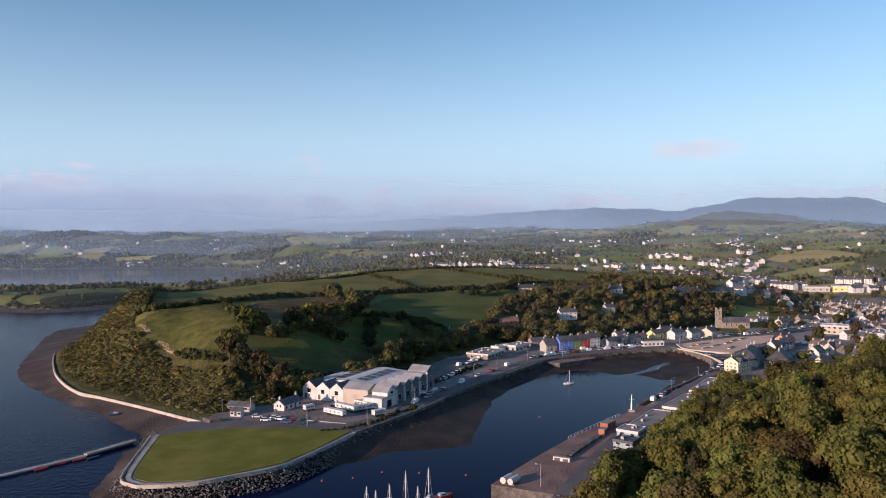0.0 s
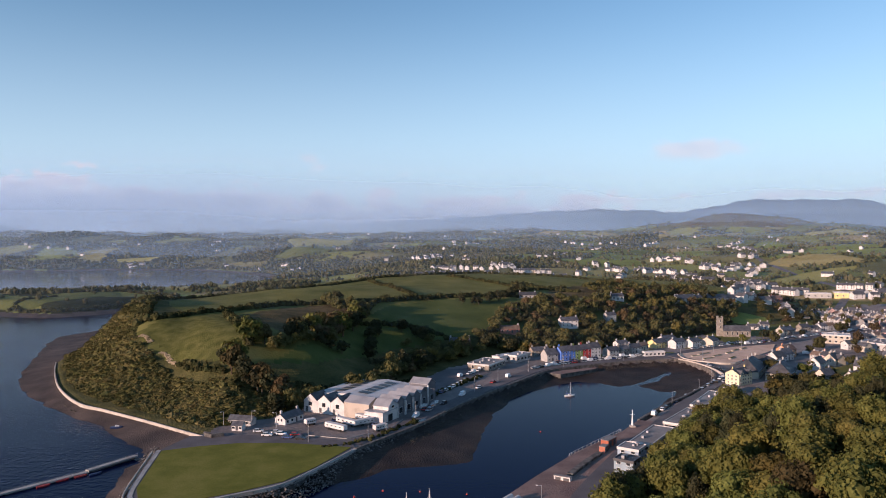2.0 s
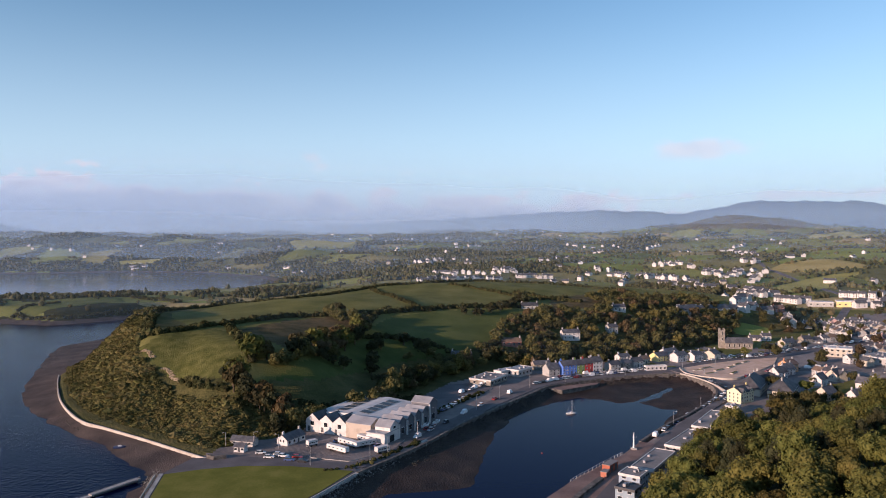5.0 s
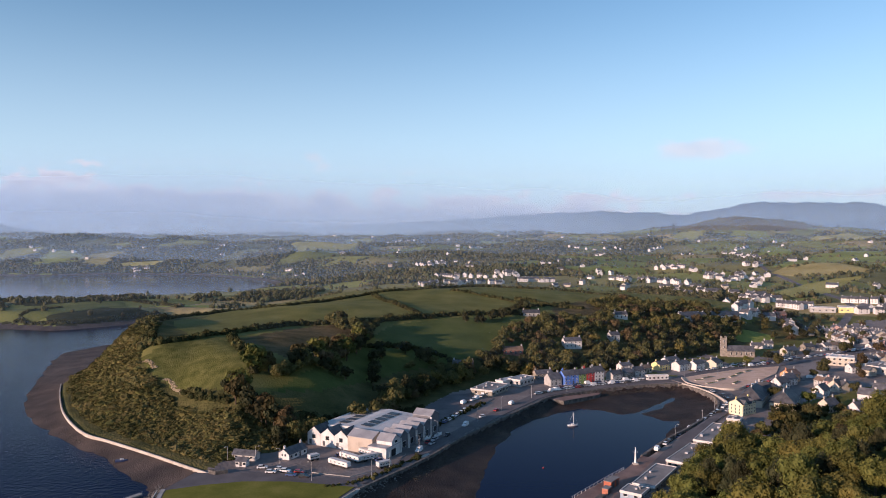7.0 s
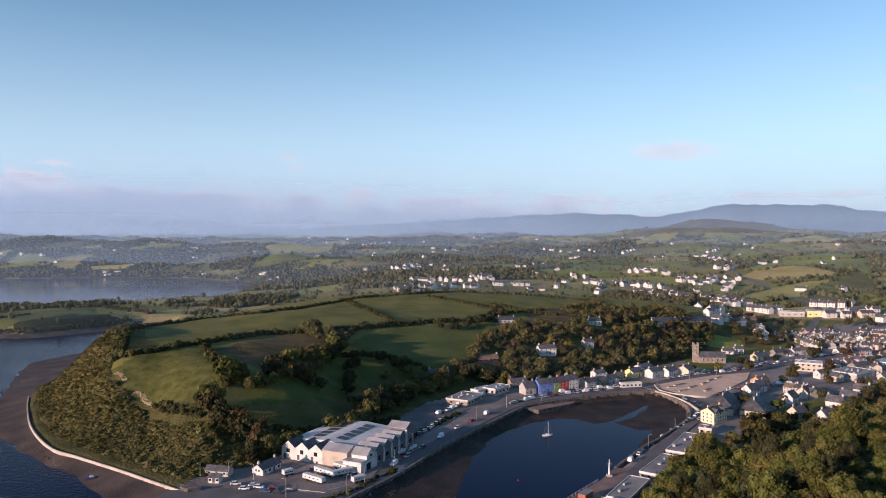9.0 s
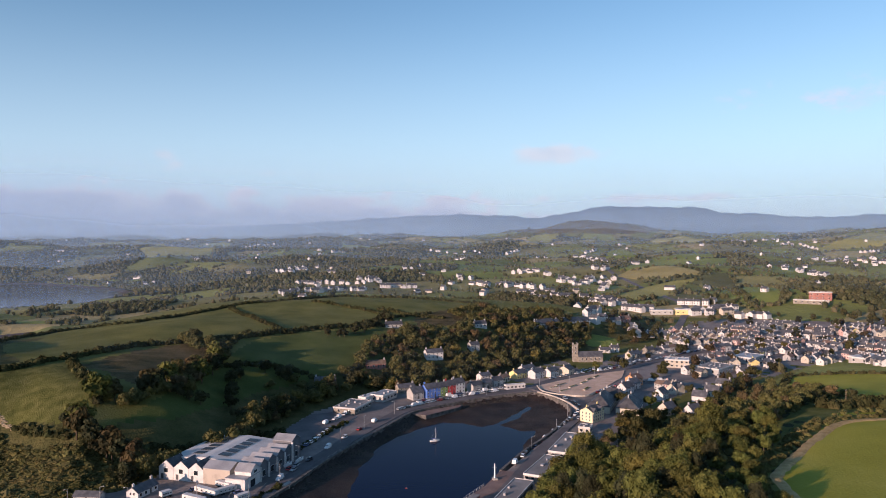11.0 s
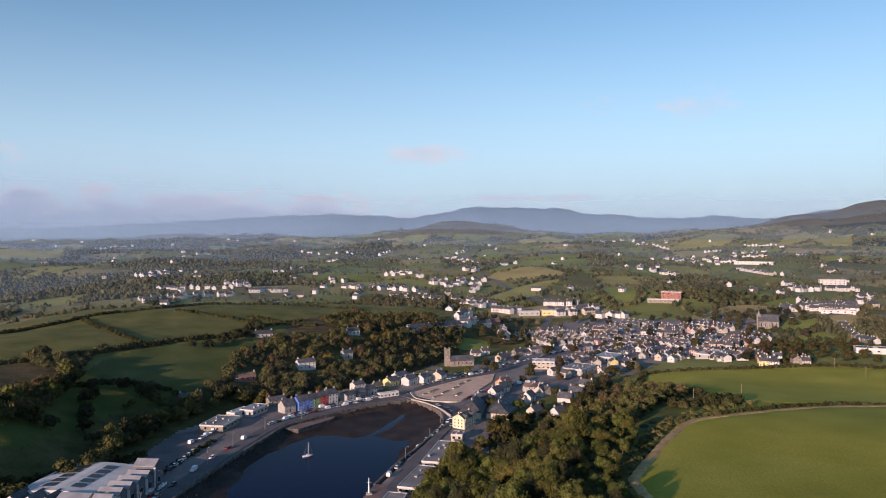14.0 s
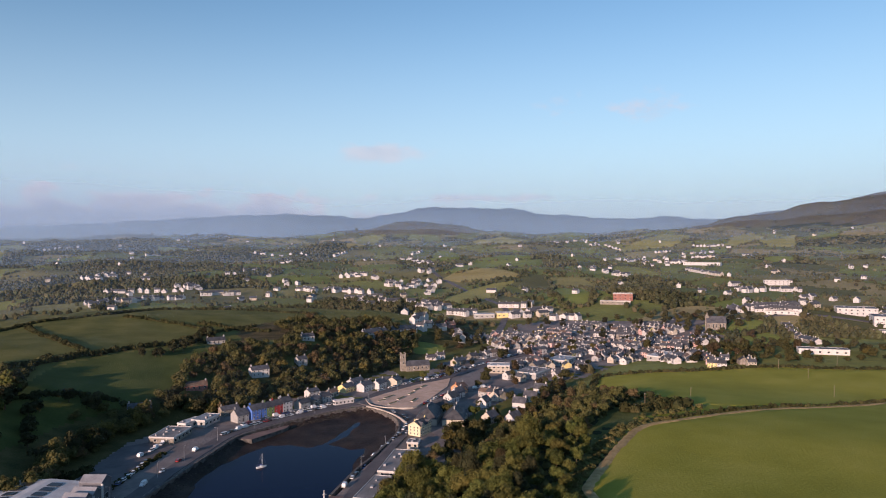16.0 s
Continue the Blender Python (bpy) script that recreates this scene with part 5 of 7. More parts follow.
def box_bm(x0, x1, y0, y1, z0, z1, bm=None):
    bm = bm or bmesh.new()
    v = [bm.verts.new(p) for p in ((x0, y0, z0), (x1, y0, z0), (x1, y1, z0), (x0, y1, z0), (x0, y0, z1), (x1, y0, z1), (x1, y1, z1), (x0, y1, z1))]
    for f in ((0, 3, 2, 1), (4, 5, 6, 7), (0, 1, 5, 4), (1, 2, 6, 5), (2, 3, 7, 6), (3, 0, 4, 7)):
        bm.faces.new([v[i] for i in f])
    return bm


def part(name, bm, mat, parent, label=""):
    """One mesh under a thing or a part."""
    if isinstance(bm, bpy.types.Mesh):
        me = bm
    else:
        me = bpy.data.meshes.new(name)
        bm.to_mesh(me)
        bm.free()
        for m in mat if isinstance(mat, (list, tuple)) else [mat]:
            me.materials.append(m)
    ob = new(name, me)
    ob.parent = parent
    return tagged(ob, label)


def thing(name, x, y, z, turn, label, category, group=""):
    ob = new(name)
    ob.matrix_basis = pose(x, y, z, 0, 0, turn)
    return tagged(ob, label, category, group)


def gable_bm(x0, x1, y0, y1, eave, peak, axis, floor=0.0, shift=0.0):
    """Walls of a block with gable ends; the ridge runs along the axis."""
    bm = bmesh.new()
    if axis == "x":
        m = (y0 + y1) / 2 + shift
        sec = [(y0, floor), (y1, floor), (y1, eave), (m, peak), (y0, eave)]
        a = [bm.verts.new((x0, p[0], p[1])) for p in sec]
        b = [bm.verts.new((x1, p[0], p[1])) for p in sec]
    else:
        m = (x0 + x1) / 2 + shift
        sec = [(x1, floor), (x0, floor), (x0, eave), (m, peak), (x1, eave)]
        a = [bm.verts.new((p[0], y0, p[1])) for p in sec]
        b = [bm.verts.new((p[0], y1, p[1])) for p in sec]
    bm.faces.new(a[::-1])
    bm.faces.new(b)
    for i in range(5):
        bm.faces.new((a[i], a[(i + 1) % 5], b[(i + 1) % 5], b[i]))
    bmesh.ops.recalc_face_normals(bm, faces=bm.faces)
    return bm


def roof_bm(x0, x1, y0, y1, eave, peak, axis, over=0.35, thick=0.22, shift=0.0):
    """Two roof slabs meeting at the ridge, with an overhang."""
    bm = bmesh.new()
    lo, hi = (y0, y1) if axis == "x" else (x0, x1)
    m = (lo + hi) / 2 + shift
    slope = (peak - eave) / max(0.1, m - lo)
    slope2 = (peak - eave) / max(0.1, hi - m)
    sec = [(lo - over, eave - over * slope + 0.04), (m, peak + 0.04), (hi + over, eave - over * slope2 + 0.04), (hi + over, eave - over * slope2 + thick), (m, peak + thick), (lo - over, eave - over * slope + thick)]
    e0, e1 = (x0 - over, x1 + over) if axis == "x" else (y0 - over, y1 + over)
    a = [bm.verts.new((e0, p[0], p[1]) if axis == "x" else (p[0], e0, p[1])) for p in sec]
    b = [bm.verts.new((e1, p[0], p[1]) if axis == "x" else (p[0], e1, p[1])) for p in sec]
    for s in (a, b):
        bm.faces.new((s[0], s[1], s[4], s[5]))
        bm.faces.new((s[1], s[2], s[3], s[4]))
    for i in range(6):
        bm.faces.new((a[i], a[(i + 1) % 6], b[(i + 1) % 6], b[i]))
    bmesh.ops.recalc_face_normals(bm, faces=bm.faces)
    return bm


def window_mesh(w, h, frame_mat=None):
    key = (round(w, 2), round(h, 2), id(frame_mat))
    if key not in WINDOWS:
        bm = box_bm(-w / 2, w / 2, -0.07, 0.05, 0, h)
        for f in bm.faces:
            f.material_index = 0
        q = 0.09
        pane = box_bm(-w / 2 + q, w / 2 - q, -0.09, 0.02, q, h - q, bm)
        for f in list(bm.faces)[6:]:
            f.material_index = 1
        me = bpy.data.meshes.new("window")
        bm.to_mesh(me)
        bm.free()
        me.materials.append(frame_mat or M_FRAME)
        me.materials.append(M_GLASS)
        WINDOWS[key] = me
    return WINDOWS[key]


WINDOWS = {}


def put_window(parent, x, y, z, turn, w=0.95, h=1.35, name="window"):
    ob = new(name, window_mesh(w, h))
    ob.parent = parent
    ob.matrix_basis = pose(x, y, z, 0, 0, turn)
    return ob


def door_part(parent, x, y, z, turn, mat, w=1.0, h=2.05):
    ob = part("door", box_bm(-w / 2, w / 2, -0.08, 0.04, 0, h), mat, parent)
    ob.matrix_basis = pose(x, y, z, 0, 0, turn)
    return ob


def chimney_part(parent, x, y, z0, z1, mat):
    bm = box_bm(-0.45, 0.45, -0.3, 0.3, z0, z1)
    box_bm(-0.52, 0.52, -0.37, 0.37, z1, z1 + 0.12, bm)
    for k in (-0.22, 0.22):
        bmesh.ops.create_cone(bm, cap_ends=True, segments=6, radius1=0.13, radius2=0.1, depth=0.4, matrix=Matrix.Translation((k, 0, z1 + 0.32)))
    ob = part("chimney", bm, mat, parent)
    ob.matrix_basis = pose(x, y, 0)
    return ob


def make_house(length, width, eave, pitch, wall, roof, bays, floors, chimneys, label, group="", back=False, gable_windows=0, x=0, y=0, z=0, turn=0, name="house", porch=False, door_mat=None, exact=False):
    """A pitched-roof house; the front faces local -y."""
    if not exact:
        length, width, eave = length * 0.88, width * 0.86, eave * 0.82
    h = thing(name, x, y, z, turn, label, "house", group)
    l2, w2 = length / 2, width / 2
    peak = eave + w2 * math.tan(radians(pitch))
    part("wall", gable_bm(-l2, l2, -w2, w2, eave, peak, "x", -1.5), wall, h)
    part("roof", roof_bm(-l2, l2, -w2, w2, eave, peak, "x"), roof, h)
    for k in range(chimneys):
        cx = (-l2 + 0.6, l2 - 0.6)[k % 2]
        chimney_part(h, cx, 0, peak - 0.9, peak + 1.0, wall if k == 0 else W_GREY)
    storey = eave / floors
    for f in range(floors):
        for b in range(bays):
            bx = -l2 + length * (b + 0.5) / bays
            if f == 0 and b == bays // 2:
                door_part(h, bx, -w2, 0.1, 0, door_mat or M_DARKMETAL)
                continue
            put_window(h, bx, -w2, f * storey + storey * 0.32, 0, 0.95 if floors > 1 else 1.3, storey * 0.48)
        if back:
            for b in range(bays - 1):
                put_window(h, -l2 + length * (b + 0.7) / bays, w2, f * storey + storey * 0.32, 180, 0.95, storey * 0.45)
    for k in range(gable_windows):
        put_window(h, -l2, (-0.8, 0.8)[k % 2], eave * 0.55, -90, 0.9, 1.2)
    if porch:
        part("porch", gable_bm(l2 * 0.1, l2 * 0.1 + 3.4, -w2 - 2.2, -w2, eave * 0.55, eave * 0.55 + 1.5, "y", -1.5), wall, h)
        part("porch_roof", roof_bm(l2 * 0.1, l2 * 0.1 + 3.4, -w2 - 2.2, -w2, eave * 0.55, eave * 0.55 + 1.5, "y", 0.25), roof, h)
    return h


def spawn(proto, x, y, turn, lift=0.0):
    m = pose(x, y, ground_at(x, y) + lift, 0, 0, turn)
    if not proto.get("used"):
        proto["used"] = 1
        proto.matrix_basis = m
        return proto
    made = copy_thing(proto, m)
    return made


# the coloured terrace on the quay
def quay_terrace():
    a, b = Vector((73, 447)), Vector((100.5, 459.2))
    d = (b - a).normalized()
    n = Vector((-d.y, d.x))
    turn = math.degrees(math.atan2(d.y, d.x))
    at = 0.0
    for width, wall, bays, eave, label, g in ((10.6, W_BLUE, 4, 5.9, "bright blue three-storey terraced house with white windows", 1), (5.8, W_GREEN, 2, 5.8, "olive green terraced house with yellow-trimmed windows", 0),
                                              (6.2, W_RED, 2, 6.1, "crimson red terraced house on the quay", 0), (7.4, W_WHITE, 3, 6.7, "tall white terraced house at the end of the row", 1)):
        c = a + d * (at + width / 2) + n * 4.2
        make_house(width - 0.06, 7.0, eave, 36, wall, R_SLATE, bays, 3, 2, label, "coloured terrace on the quay", x=c.x, y=c.y, z=4.2, turn=turn, exact=True)
        at += width
    c = a - d * 5.5 + n * 5.5
    make_house(9, 9, 5.0, 40, W_GREY, R_SLATE, 3, 2, 2, "low grey house beside the coloured terrace", x=c.x, y=c.y, z=4.2, turn=turn)
    for k, (x, y, L, w, e, wall, lab) in enumerate(((62, 470, 13, 8, 4.6, W_STONE, "low dark stone house behind the quay road"), (108, 466, 9, 8, 5.2, W_GREY, "grey house with steep slate roof"), (117, 473, 8, 8, 5.0, W_STONE, "small brown stone house with slate roof"),
                                                    (126, 479, 9, 8, 5.2, W_GREY, "grey stone house on the waterfront"), (135, 492, 8, 7, 4.2, W_CREAM, "low cream cottage on the waterfront"), (149, 503, 12, 9, 4.6, W_YELLOW, "yellow two-storey house with dark roof"),
                                                    (162, 500, 12.4, 8, 5.6, W_WHITE, "white two-storey guest house with sash windows"), (174.3, 503.8, 12, 8, 5.2, W_WHITE, "white shop house with red shop front"), (188, 508, 10, 10, 5.2, W_CREAM, "cream gabled house beside the church"),
                                                    (160, 517, 14, 8, 5.4, W_WHITE, "long white house behind the waterfront"), (122, 497, 10, 7, 5.0, W_WHITE, "white gabled house among trees"))):
        make_house(L, w, e, 30, wall, R_SLATE if k != 4 else R_BROWN, 3 if L < 12 else 4, 2 if e > 4.5 else 1, 2, lab, x=x, y=y, z=ground_at(x, y), turn=turn + (-8, 4, 2, 0, 6, 8, 10, 14, 18, 8, 3)[k])


quay_terrace()


# the white warehouse with its row of gables
# grey cladding of the bays, darkened for the shade on their side
W_SHADECLAD = paint("shade_grey_cladding", (0.13, 0.135, 0.15), 0.6)
M_SOLAR = material("dark_solar_cells", [(0.012, 0.014, 0.02), (0.02, 0.023, 0.032)], 1.2, 0.35, 0.05, 4, spec=0.4, world_space=False)


def warehouse():
    h = thing("warehouse", -63.4, 321.8, 4.1, -26.8, "large white and grey warehouse with gabled bays and solar panels", "warehouse")
    part("hall", box_bm(0.3, 34, 8, 44, -1, 6.4), W_WHITE, h, "pale main hall")
    roof = part("roof", gable_bm(0.1, 34.2, 8.2, 44.2, 6.6, 7.7, "y", 6.35), R_PALE, h, "pale low-pitched roof")
    for i in range(5):
        for j in range(2):
            bm = box_bm(-2.5, 2.5, -2.0, 2.0, 0.05, 0.16)
            p = part("solar_panel", bm, M_SOLAR, roof)
            x = 10.2 + j * 12.5
            p.matrix_basis = pose(x, 15 + i * 5.6, 6.72 + 1.1 * (1 - abs(x - 17.1) / 17) + 0.02, 0, (-3.7 if x < 17 else 3.7), 0)
    for i in range(3):
        x0 = i * 7.35
        part("wall", gable_bm(x0, x0 + 7.25, 0, 9.5, 5.0, 7.8, "y", -1), W_WHITE, h, "white gable wall")
        part("gable_roof", roof_bm(x0 + 0.3, x0 + 6.95, 0.4, 9.5, 5.1, 7.8, "y", 0.3, 0.25), R_SLATE, h)
        put_window(h, x0 + 3.6, -0.02, 2.6, 0, 2.0, 2.0)
        door_part(h, x0 + 1.7, -0.02, 0, 0, M_DARKMETAL, 1.2, 2.2)
    part("front_block", gable_bm(22.1, 34.8, -0.4, 10, 6.2, 8.2, "x", -1, 0), W_BEIGE, h, "beige clad block")
    part("block_roof", roof_bm(22.1, 34.8, -0.4, 10, 6.2, 8.2, "x", 0.2, 0.2), R_METAL, h)
    part("annex", box_bm(34.9, 44, -4, 7.6, -1, 4.2), W_WHITE, h, "low white annex")
    part("annex_roof", box_bm(34.7, 44.2, -4.2, 7.8, 4.2, 4.5), R_METAL, h)
    part("upper_annex", gable_bm(36.5, 44, 0.5, 7.6, 6.0, 8.4, "x", 4.4), W_WHITE, h)
    part("upper_roof", roof_bm(36.5, 44, 0.5, 7.6, 6.0, 8.4, "x", 0.25), R_METAL, h)
    put_window(h, 44.02, 4, 5.0, 90, 2.2, 1.2)
    put_window(h, 39, -4.02, 1.2, 0, 2.6, 1.2)
    door_part(h, 44.05, 2, 0, 90, M_GLASS, 3.4, 2.8)
    y = 8.0
    for i, dy in enumerate((7.0, 7.0, 7.0, 7.0, 8.4)):
        top = 8.4 if i < 4 else 11.0
        part("bay", gable_bm(34.1, 43.6, y, y + dy, top - 2.2, top, "x", -1), W_SHADECLAD, h, "grey clad gabled bay darkened for shade")
        part("bay_roof", roof_bm(34.1, 43.6, y + 0.2, y + dy - 0.2, top - 2.1, top, "x", 0.25), R_METAL, h)
        put_window(h, 43.62, y + dy / 2, 1.0, 90, 2.6, 2.6)
        part("pillar", box_bm(43.6, 44.4, y - 0.25, y + 0.25, -0.5, top - 2.4), W_WHITE, h)
        y += dy


warehouse()


def flat_building(x, y, turn, L, w, e, wall, roof, label, bays=4, floors=1, category="building", fascia=None, clutter=4, name="building", z=None):
    """A flat-roofed block with a parapet, windows and roof gear."""
    h = thing(name, x, y, ground_at(x, y) if z is None else z, turn, label, category)
    part("wall", box_bm(-L / 2, L / 2, -w / 2, w / 2, -1, e), wall, h)
    part("roof", box_bm(-L / 2 + 0.1, L / 2 - 0.1, -w / 2 + 0.1, w / 2 - 0.1, e, e + 0.14), roof, h)
    for a in (((-L / 2 - 0.2, L / 2 + 0.2), (-w / 2 - 0.2, -w / 2 + 0.12)), ((-L / 2 - 0.2, L / 2 + 0.2), (w / 2 - 0.12, w / 2 + 0.2)), ((-L / 2 - 0.2, -L / 2 + 0.12), (-w / 2 + 0.12, w / 2 - 0.12)), ((L / 2 - 0.12, L / 2 + 0.2), (-w / 2 + 0.12, w / 2 - 0.12))):
        part("fascia", box_bm(*a[0], *a[1], e - 0.55, e + 0.35), fascia or W_WHITE, h)
    storey = e / floors
    for f in range(floors):
        for b in range(bays):
            put_window(h, -L / 2 + L * (b + 0.5) / bays, -w / 2, f * storey + storey * 0.3, 0, min(1.9, L / bays * 0.5), min(1.5, storey * 0.45))
        for b in range(max(2, bays // 2)):
            put_window(h, -L / 2, -w / 2 + w * (b + 0.5) / max(2, bays // 2), f * storey + storey * 0.3, -90, 1.6, storey * 0.45)
    r = random.Random(int(x * 7 + y))
    for k in range(clutter):
        cx, cy, s = r.uniform(-L / 2 + 1.5, L / 2 - 1.5), r.uniform(-w / 2 + 1.5, w / 2 - 1.5), r.uniform(0.5, 1.1)
        part("roof_vent", box_bm(cx - s, cx + s, cy - s * 0.6, cy + s * 0.6, e + 0.14, e + 0.14 + r.uniform(0.5, 1.1)), R_METAL, h)
    return h


# quayside
W_QUAY = paint("weathered_grey_block", (0.24, 0.225, 0.21))
flat_building(123.5, 327.5, 56, 34, 13, 3.3, W_QUAY, R_FELT, "long flat-roofed quay store with white fascia", 6, clutter=9)
flat_building(142, 355, 56, 6.5, 6, 3.4, W_CREAM, R_FELT, "small cream flat-roofed building by the quay", 3, clutter=2)
flat_building(100.3, 298.8, 53, 29, 8, 2.9, W_QUAY, R_FELT, "low dark-roofed boat store along the road", 6, clutter=2)
flat_building(78.6, 270.8, 56, 27, 8, 3.0, W_QUAY, R_FELT, "long flat-roofed harbour office", 5, clutter=2)
flat_building(65.7, 251.3, 55, 8, 7.5, 4.4, paint("pale_blue_cladding", (0.30, 0.38, 0.45)), R_FELT, "pale blue quay building with white roof edge", 3, 2, clutter=2)
flat_building(59.2, 232.2, 54, 6.5, 6.5, 6.2, paint("slate_blue_frame", (0.26, 0.33, 0.38)), R_SLATE, "modern three-storey building with balconies and glass", 2, 3, fascia=M_DARKMETAL, clutter=2)
flat_building(25, 428, 60, 22, 14, 3.6, W_STONE, R_FELT, "flat-roofed filling station shop with white canopy edge", 5, clutter=6)
flat_building(46, 452, 52, 16, 9, 4.2, W_GREY, R_METAL, "low grey shop with metal roof", 4, clutter=2)
flat_building(37, 449, 45, 15, 6, 3.8, W_WHITE, R_PALE, "white flat-roofed canopy building", 3, clutter=1)
flat_building(136, 466.5, 9, 14, 3.2, 2.9, W_WHITE, R_PALE, "long low white kiosk beside the road", 5, clutter=0, name="kiosk")
flat_building(284, 521, -28, 18, 13, 6.2, W_CREAM, R_PALE, "large pale flat-roofed building on the main street", 5, 2)
flat_building(300, 493, 33, 26, 18, 5.0, W_GREY, R_FELT, "big grey flat-roofed supermarket", 5, clutter=8)
flat_building(352, 530, 33, 24, 16, 5.0, W_GREY, R_METAL, "wide grey metal-roofed store", 5, clutter=3)
flat_building(442, 505, 25, 30, 16, 4.5, W_GREY, R_PALE, "pale-roofed low shed at the edge of town", 4, clutter=2)

# the yellow guest house and the slate-roofed complex behind it
W_CREAMY = paint("pale_yellow_render", (0.70, 0.62, 0.42))


def guest_house():
    h = thing("guest_house", 155, 378, 4.1, 35, "tall yellow guest house with white-framed windows and dormer gables", "house")
    part("wall", gable_bm(-6.6, 6.6, -4.6, 4.6, 7.2, 10.2, "x", -1), W_CREAMY, h)
    part("roof", roof_bm(-6.6, 6.6, -4.6, 4.6, 7.2, 10.2, "x"), R_SLATE, h)
    for k in (-3.8, 3.8):
        part("gable", gable_bm(k - 1.9, k + 1.9, -4.9, 0, 7.3, 9.6, "y", 6), W_CREAMY, h)
        part("gable_roof", roof_bm(k - 1.9, k + 1.9, -4.9, 0, 7.3, 9.6, "y", 0.25), R_SLATE, h)
        put_window(h, k, -4.92, 7.0, 0, 0.9, 1.2)
    for f in range(3):
        for k in range(5):
            put_window(h, -5.2 + k * 2.6, -4.62, 0.7 + f * 2.3, 0, 0.95, 1.3)
        for k in range(3):
            put_window(h, -6.62, -2.6 + k * 2.6, 0.7 + f * 2.3, -90, 0.9, 1.3)
    chimney_part(h, -6.0, 0, 9.6, 11.4, W_YELLOW)
    chimney_part(h, 6.0, 0, 9.6, 11.4, W_YELLOW)
    h.scale = (0.88, 0.88, 0.78)


guest_house()


def hip_block(x, y, turn, L, w, e, peak, wall, label):
    h = thing("building", x, y, ground_at(x, y), turn, label, "building")
    part("wall", box_bm(-L / 2, L / 2, -w / 2, w / 2, -1, e), wall, h)
    bm = bmesh.new()
    a = [bm.verts.new(p) for p in ((-L / 2 - 0.4, -w / 2 - 0.4, e), (L / 2 + 0.4, -w / 2 - 0.4, e), (L / 2 + 0.4, w / 2 + 0.4, e), (-L / 2 - 0.4, w / 2 + 0.4, e), (-L / 2 + w * 0.45, 0, peak), (L / 2 - w * 0.45, 0, peak))]
    for f in ((0, 1, 5, 4), (1, 2, 5), (2, 3, 4, 5), (3, 0, 4), (3, 2, 1, 0)):
        bm.faces.new([a[i] for i in f])
    part("roof", bm, R_SLATE, h)
    for f in range(2):
        for k in range(int(L / 3)):
            put_window(h, -L / 2 + (k + 0.5) * L / int(L / 3), -w / 2 - 0.01, 0.9 + f * e / 2, 0, 1.2, 1.4)
    for k in (-0.25, 0.25):
        chimney_part(h, L * k, 0, peak - 0.5, peak + 1.1, W_GREY)


hip_block(172, 404, 58, 27, 13, 3.9, 9.6, W_CREAM, "big slate hipped roof over pale walls")
hip_block(185, 394, 58, 23, 13, 3.7, 9.2, W_CREAM, "long hipped slate roof with skylights")
hip_block(186, 420, -30, 15, 9, 4.6, 8.0, W_WHITE, "white building with pyramid slate roof")


# churches
def church(x, y, turn, label, tower_x, tower_w, tower_h, L, w, eave, peak, spire=0.0):
    h = thing("church", x, y, ground_at(x, y), turn, label, "church")
    part("nave", gable_bm(-L / 2, L / 2, -w / 2, w / 2, eave, peak, "x", -1), W_STONE, h)
    part("roof", roof_bm(-L / 2, L / 2, -w / 2, w / 2, eave, peak, "x"), R_SLATE, h)
    t = part("tower", box_bm(tower_x - tower_w / 2, tower_x + tower_w / 2, -tower_w / 2, tower_w / 2, -1, tower_h), W_STONE, h)
    for sx in (-1, 1):
        for sy in (-1, 1):
            part("pinnacle", box_bm(tower_x + sx * (tower_w / 2 - 0.4) - 0.45, tower_x + sx * (tower_w / 2 - 0.4) + 0.45, sy * (tower_w / 2 - 0.4) - 0.45, sy * (tower_w / 2 - 0.4) + 0.45, tower_h, tower_h + 1.8), W_STONE, t)
    for k in (-0.9, 0, 0.9):
        part("battlement", box_bm(tower_x + k - 0.3, tower_x + k + 0.3, -tower_w / 2, -tower_w / 2 + 0.4, tower_h, tower_h + 0.8), W_STONE, t)
    if spire:
        bm = bmesh.new()
        bmesh.ops.create_cone(bm, cap_ends=True, segments=8, radius1=tower_w * 0.5, radius2=0.05, depth=spire, matrix=Matrix.Translation((tower_x, 0, tower_h + spire / 2)))
        part("spire", bm, W_STONE, h)
    for k in range(5):
        ob = put_window(h, -L / 2 + (k + 0.8) * L / 5.5, -w / 2 - 0.02, eave * 0.3, 0, 1.1, eave * 0.55)
    for z in (0.45, 0.78):
        put_window(h, tower_x, -tower_w / 2 - 0.02, tower_h * z, 0, 0.9, 2.2)
        put_window(h, tower_x - tower_w / 2 - 0.02, 0, tower_h * z, -90, 0.9, 2.2)


church(226, 557, -8, "grey stone church with a square battlemented tower", -12, 4.2, 13.6, 20, 8.5, 4.6, 8.2)
church(592, 592, -35, "stone church with steep slate roof and small spire", -9, 4.0, 13.5, 20, 11, 8.5, 15, 6.0)

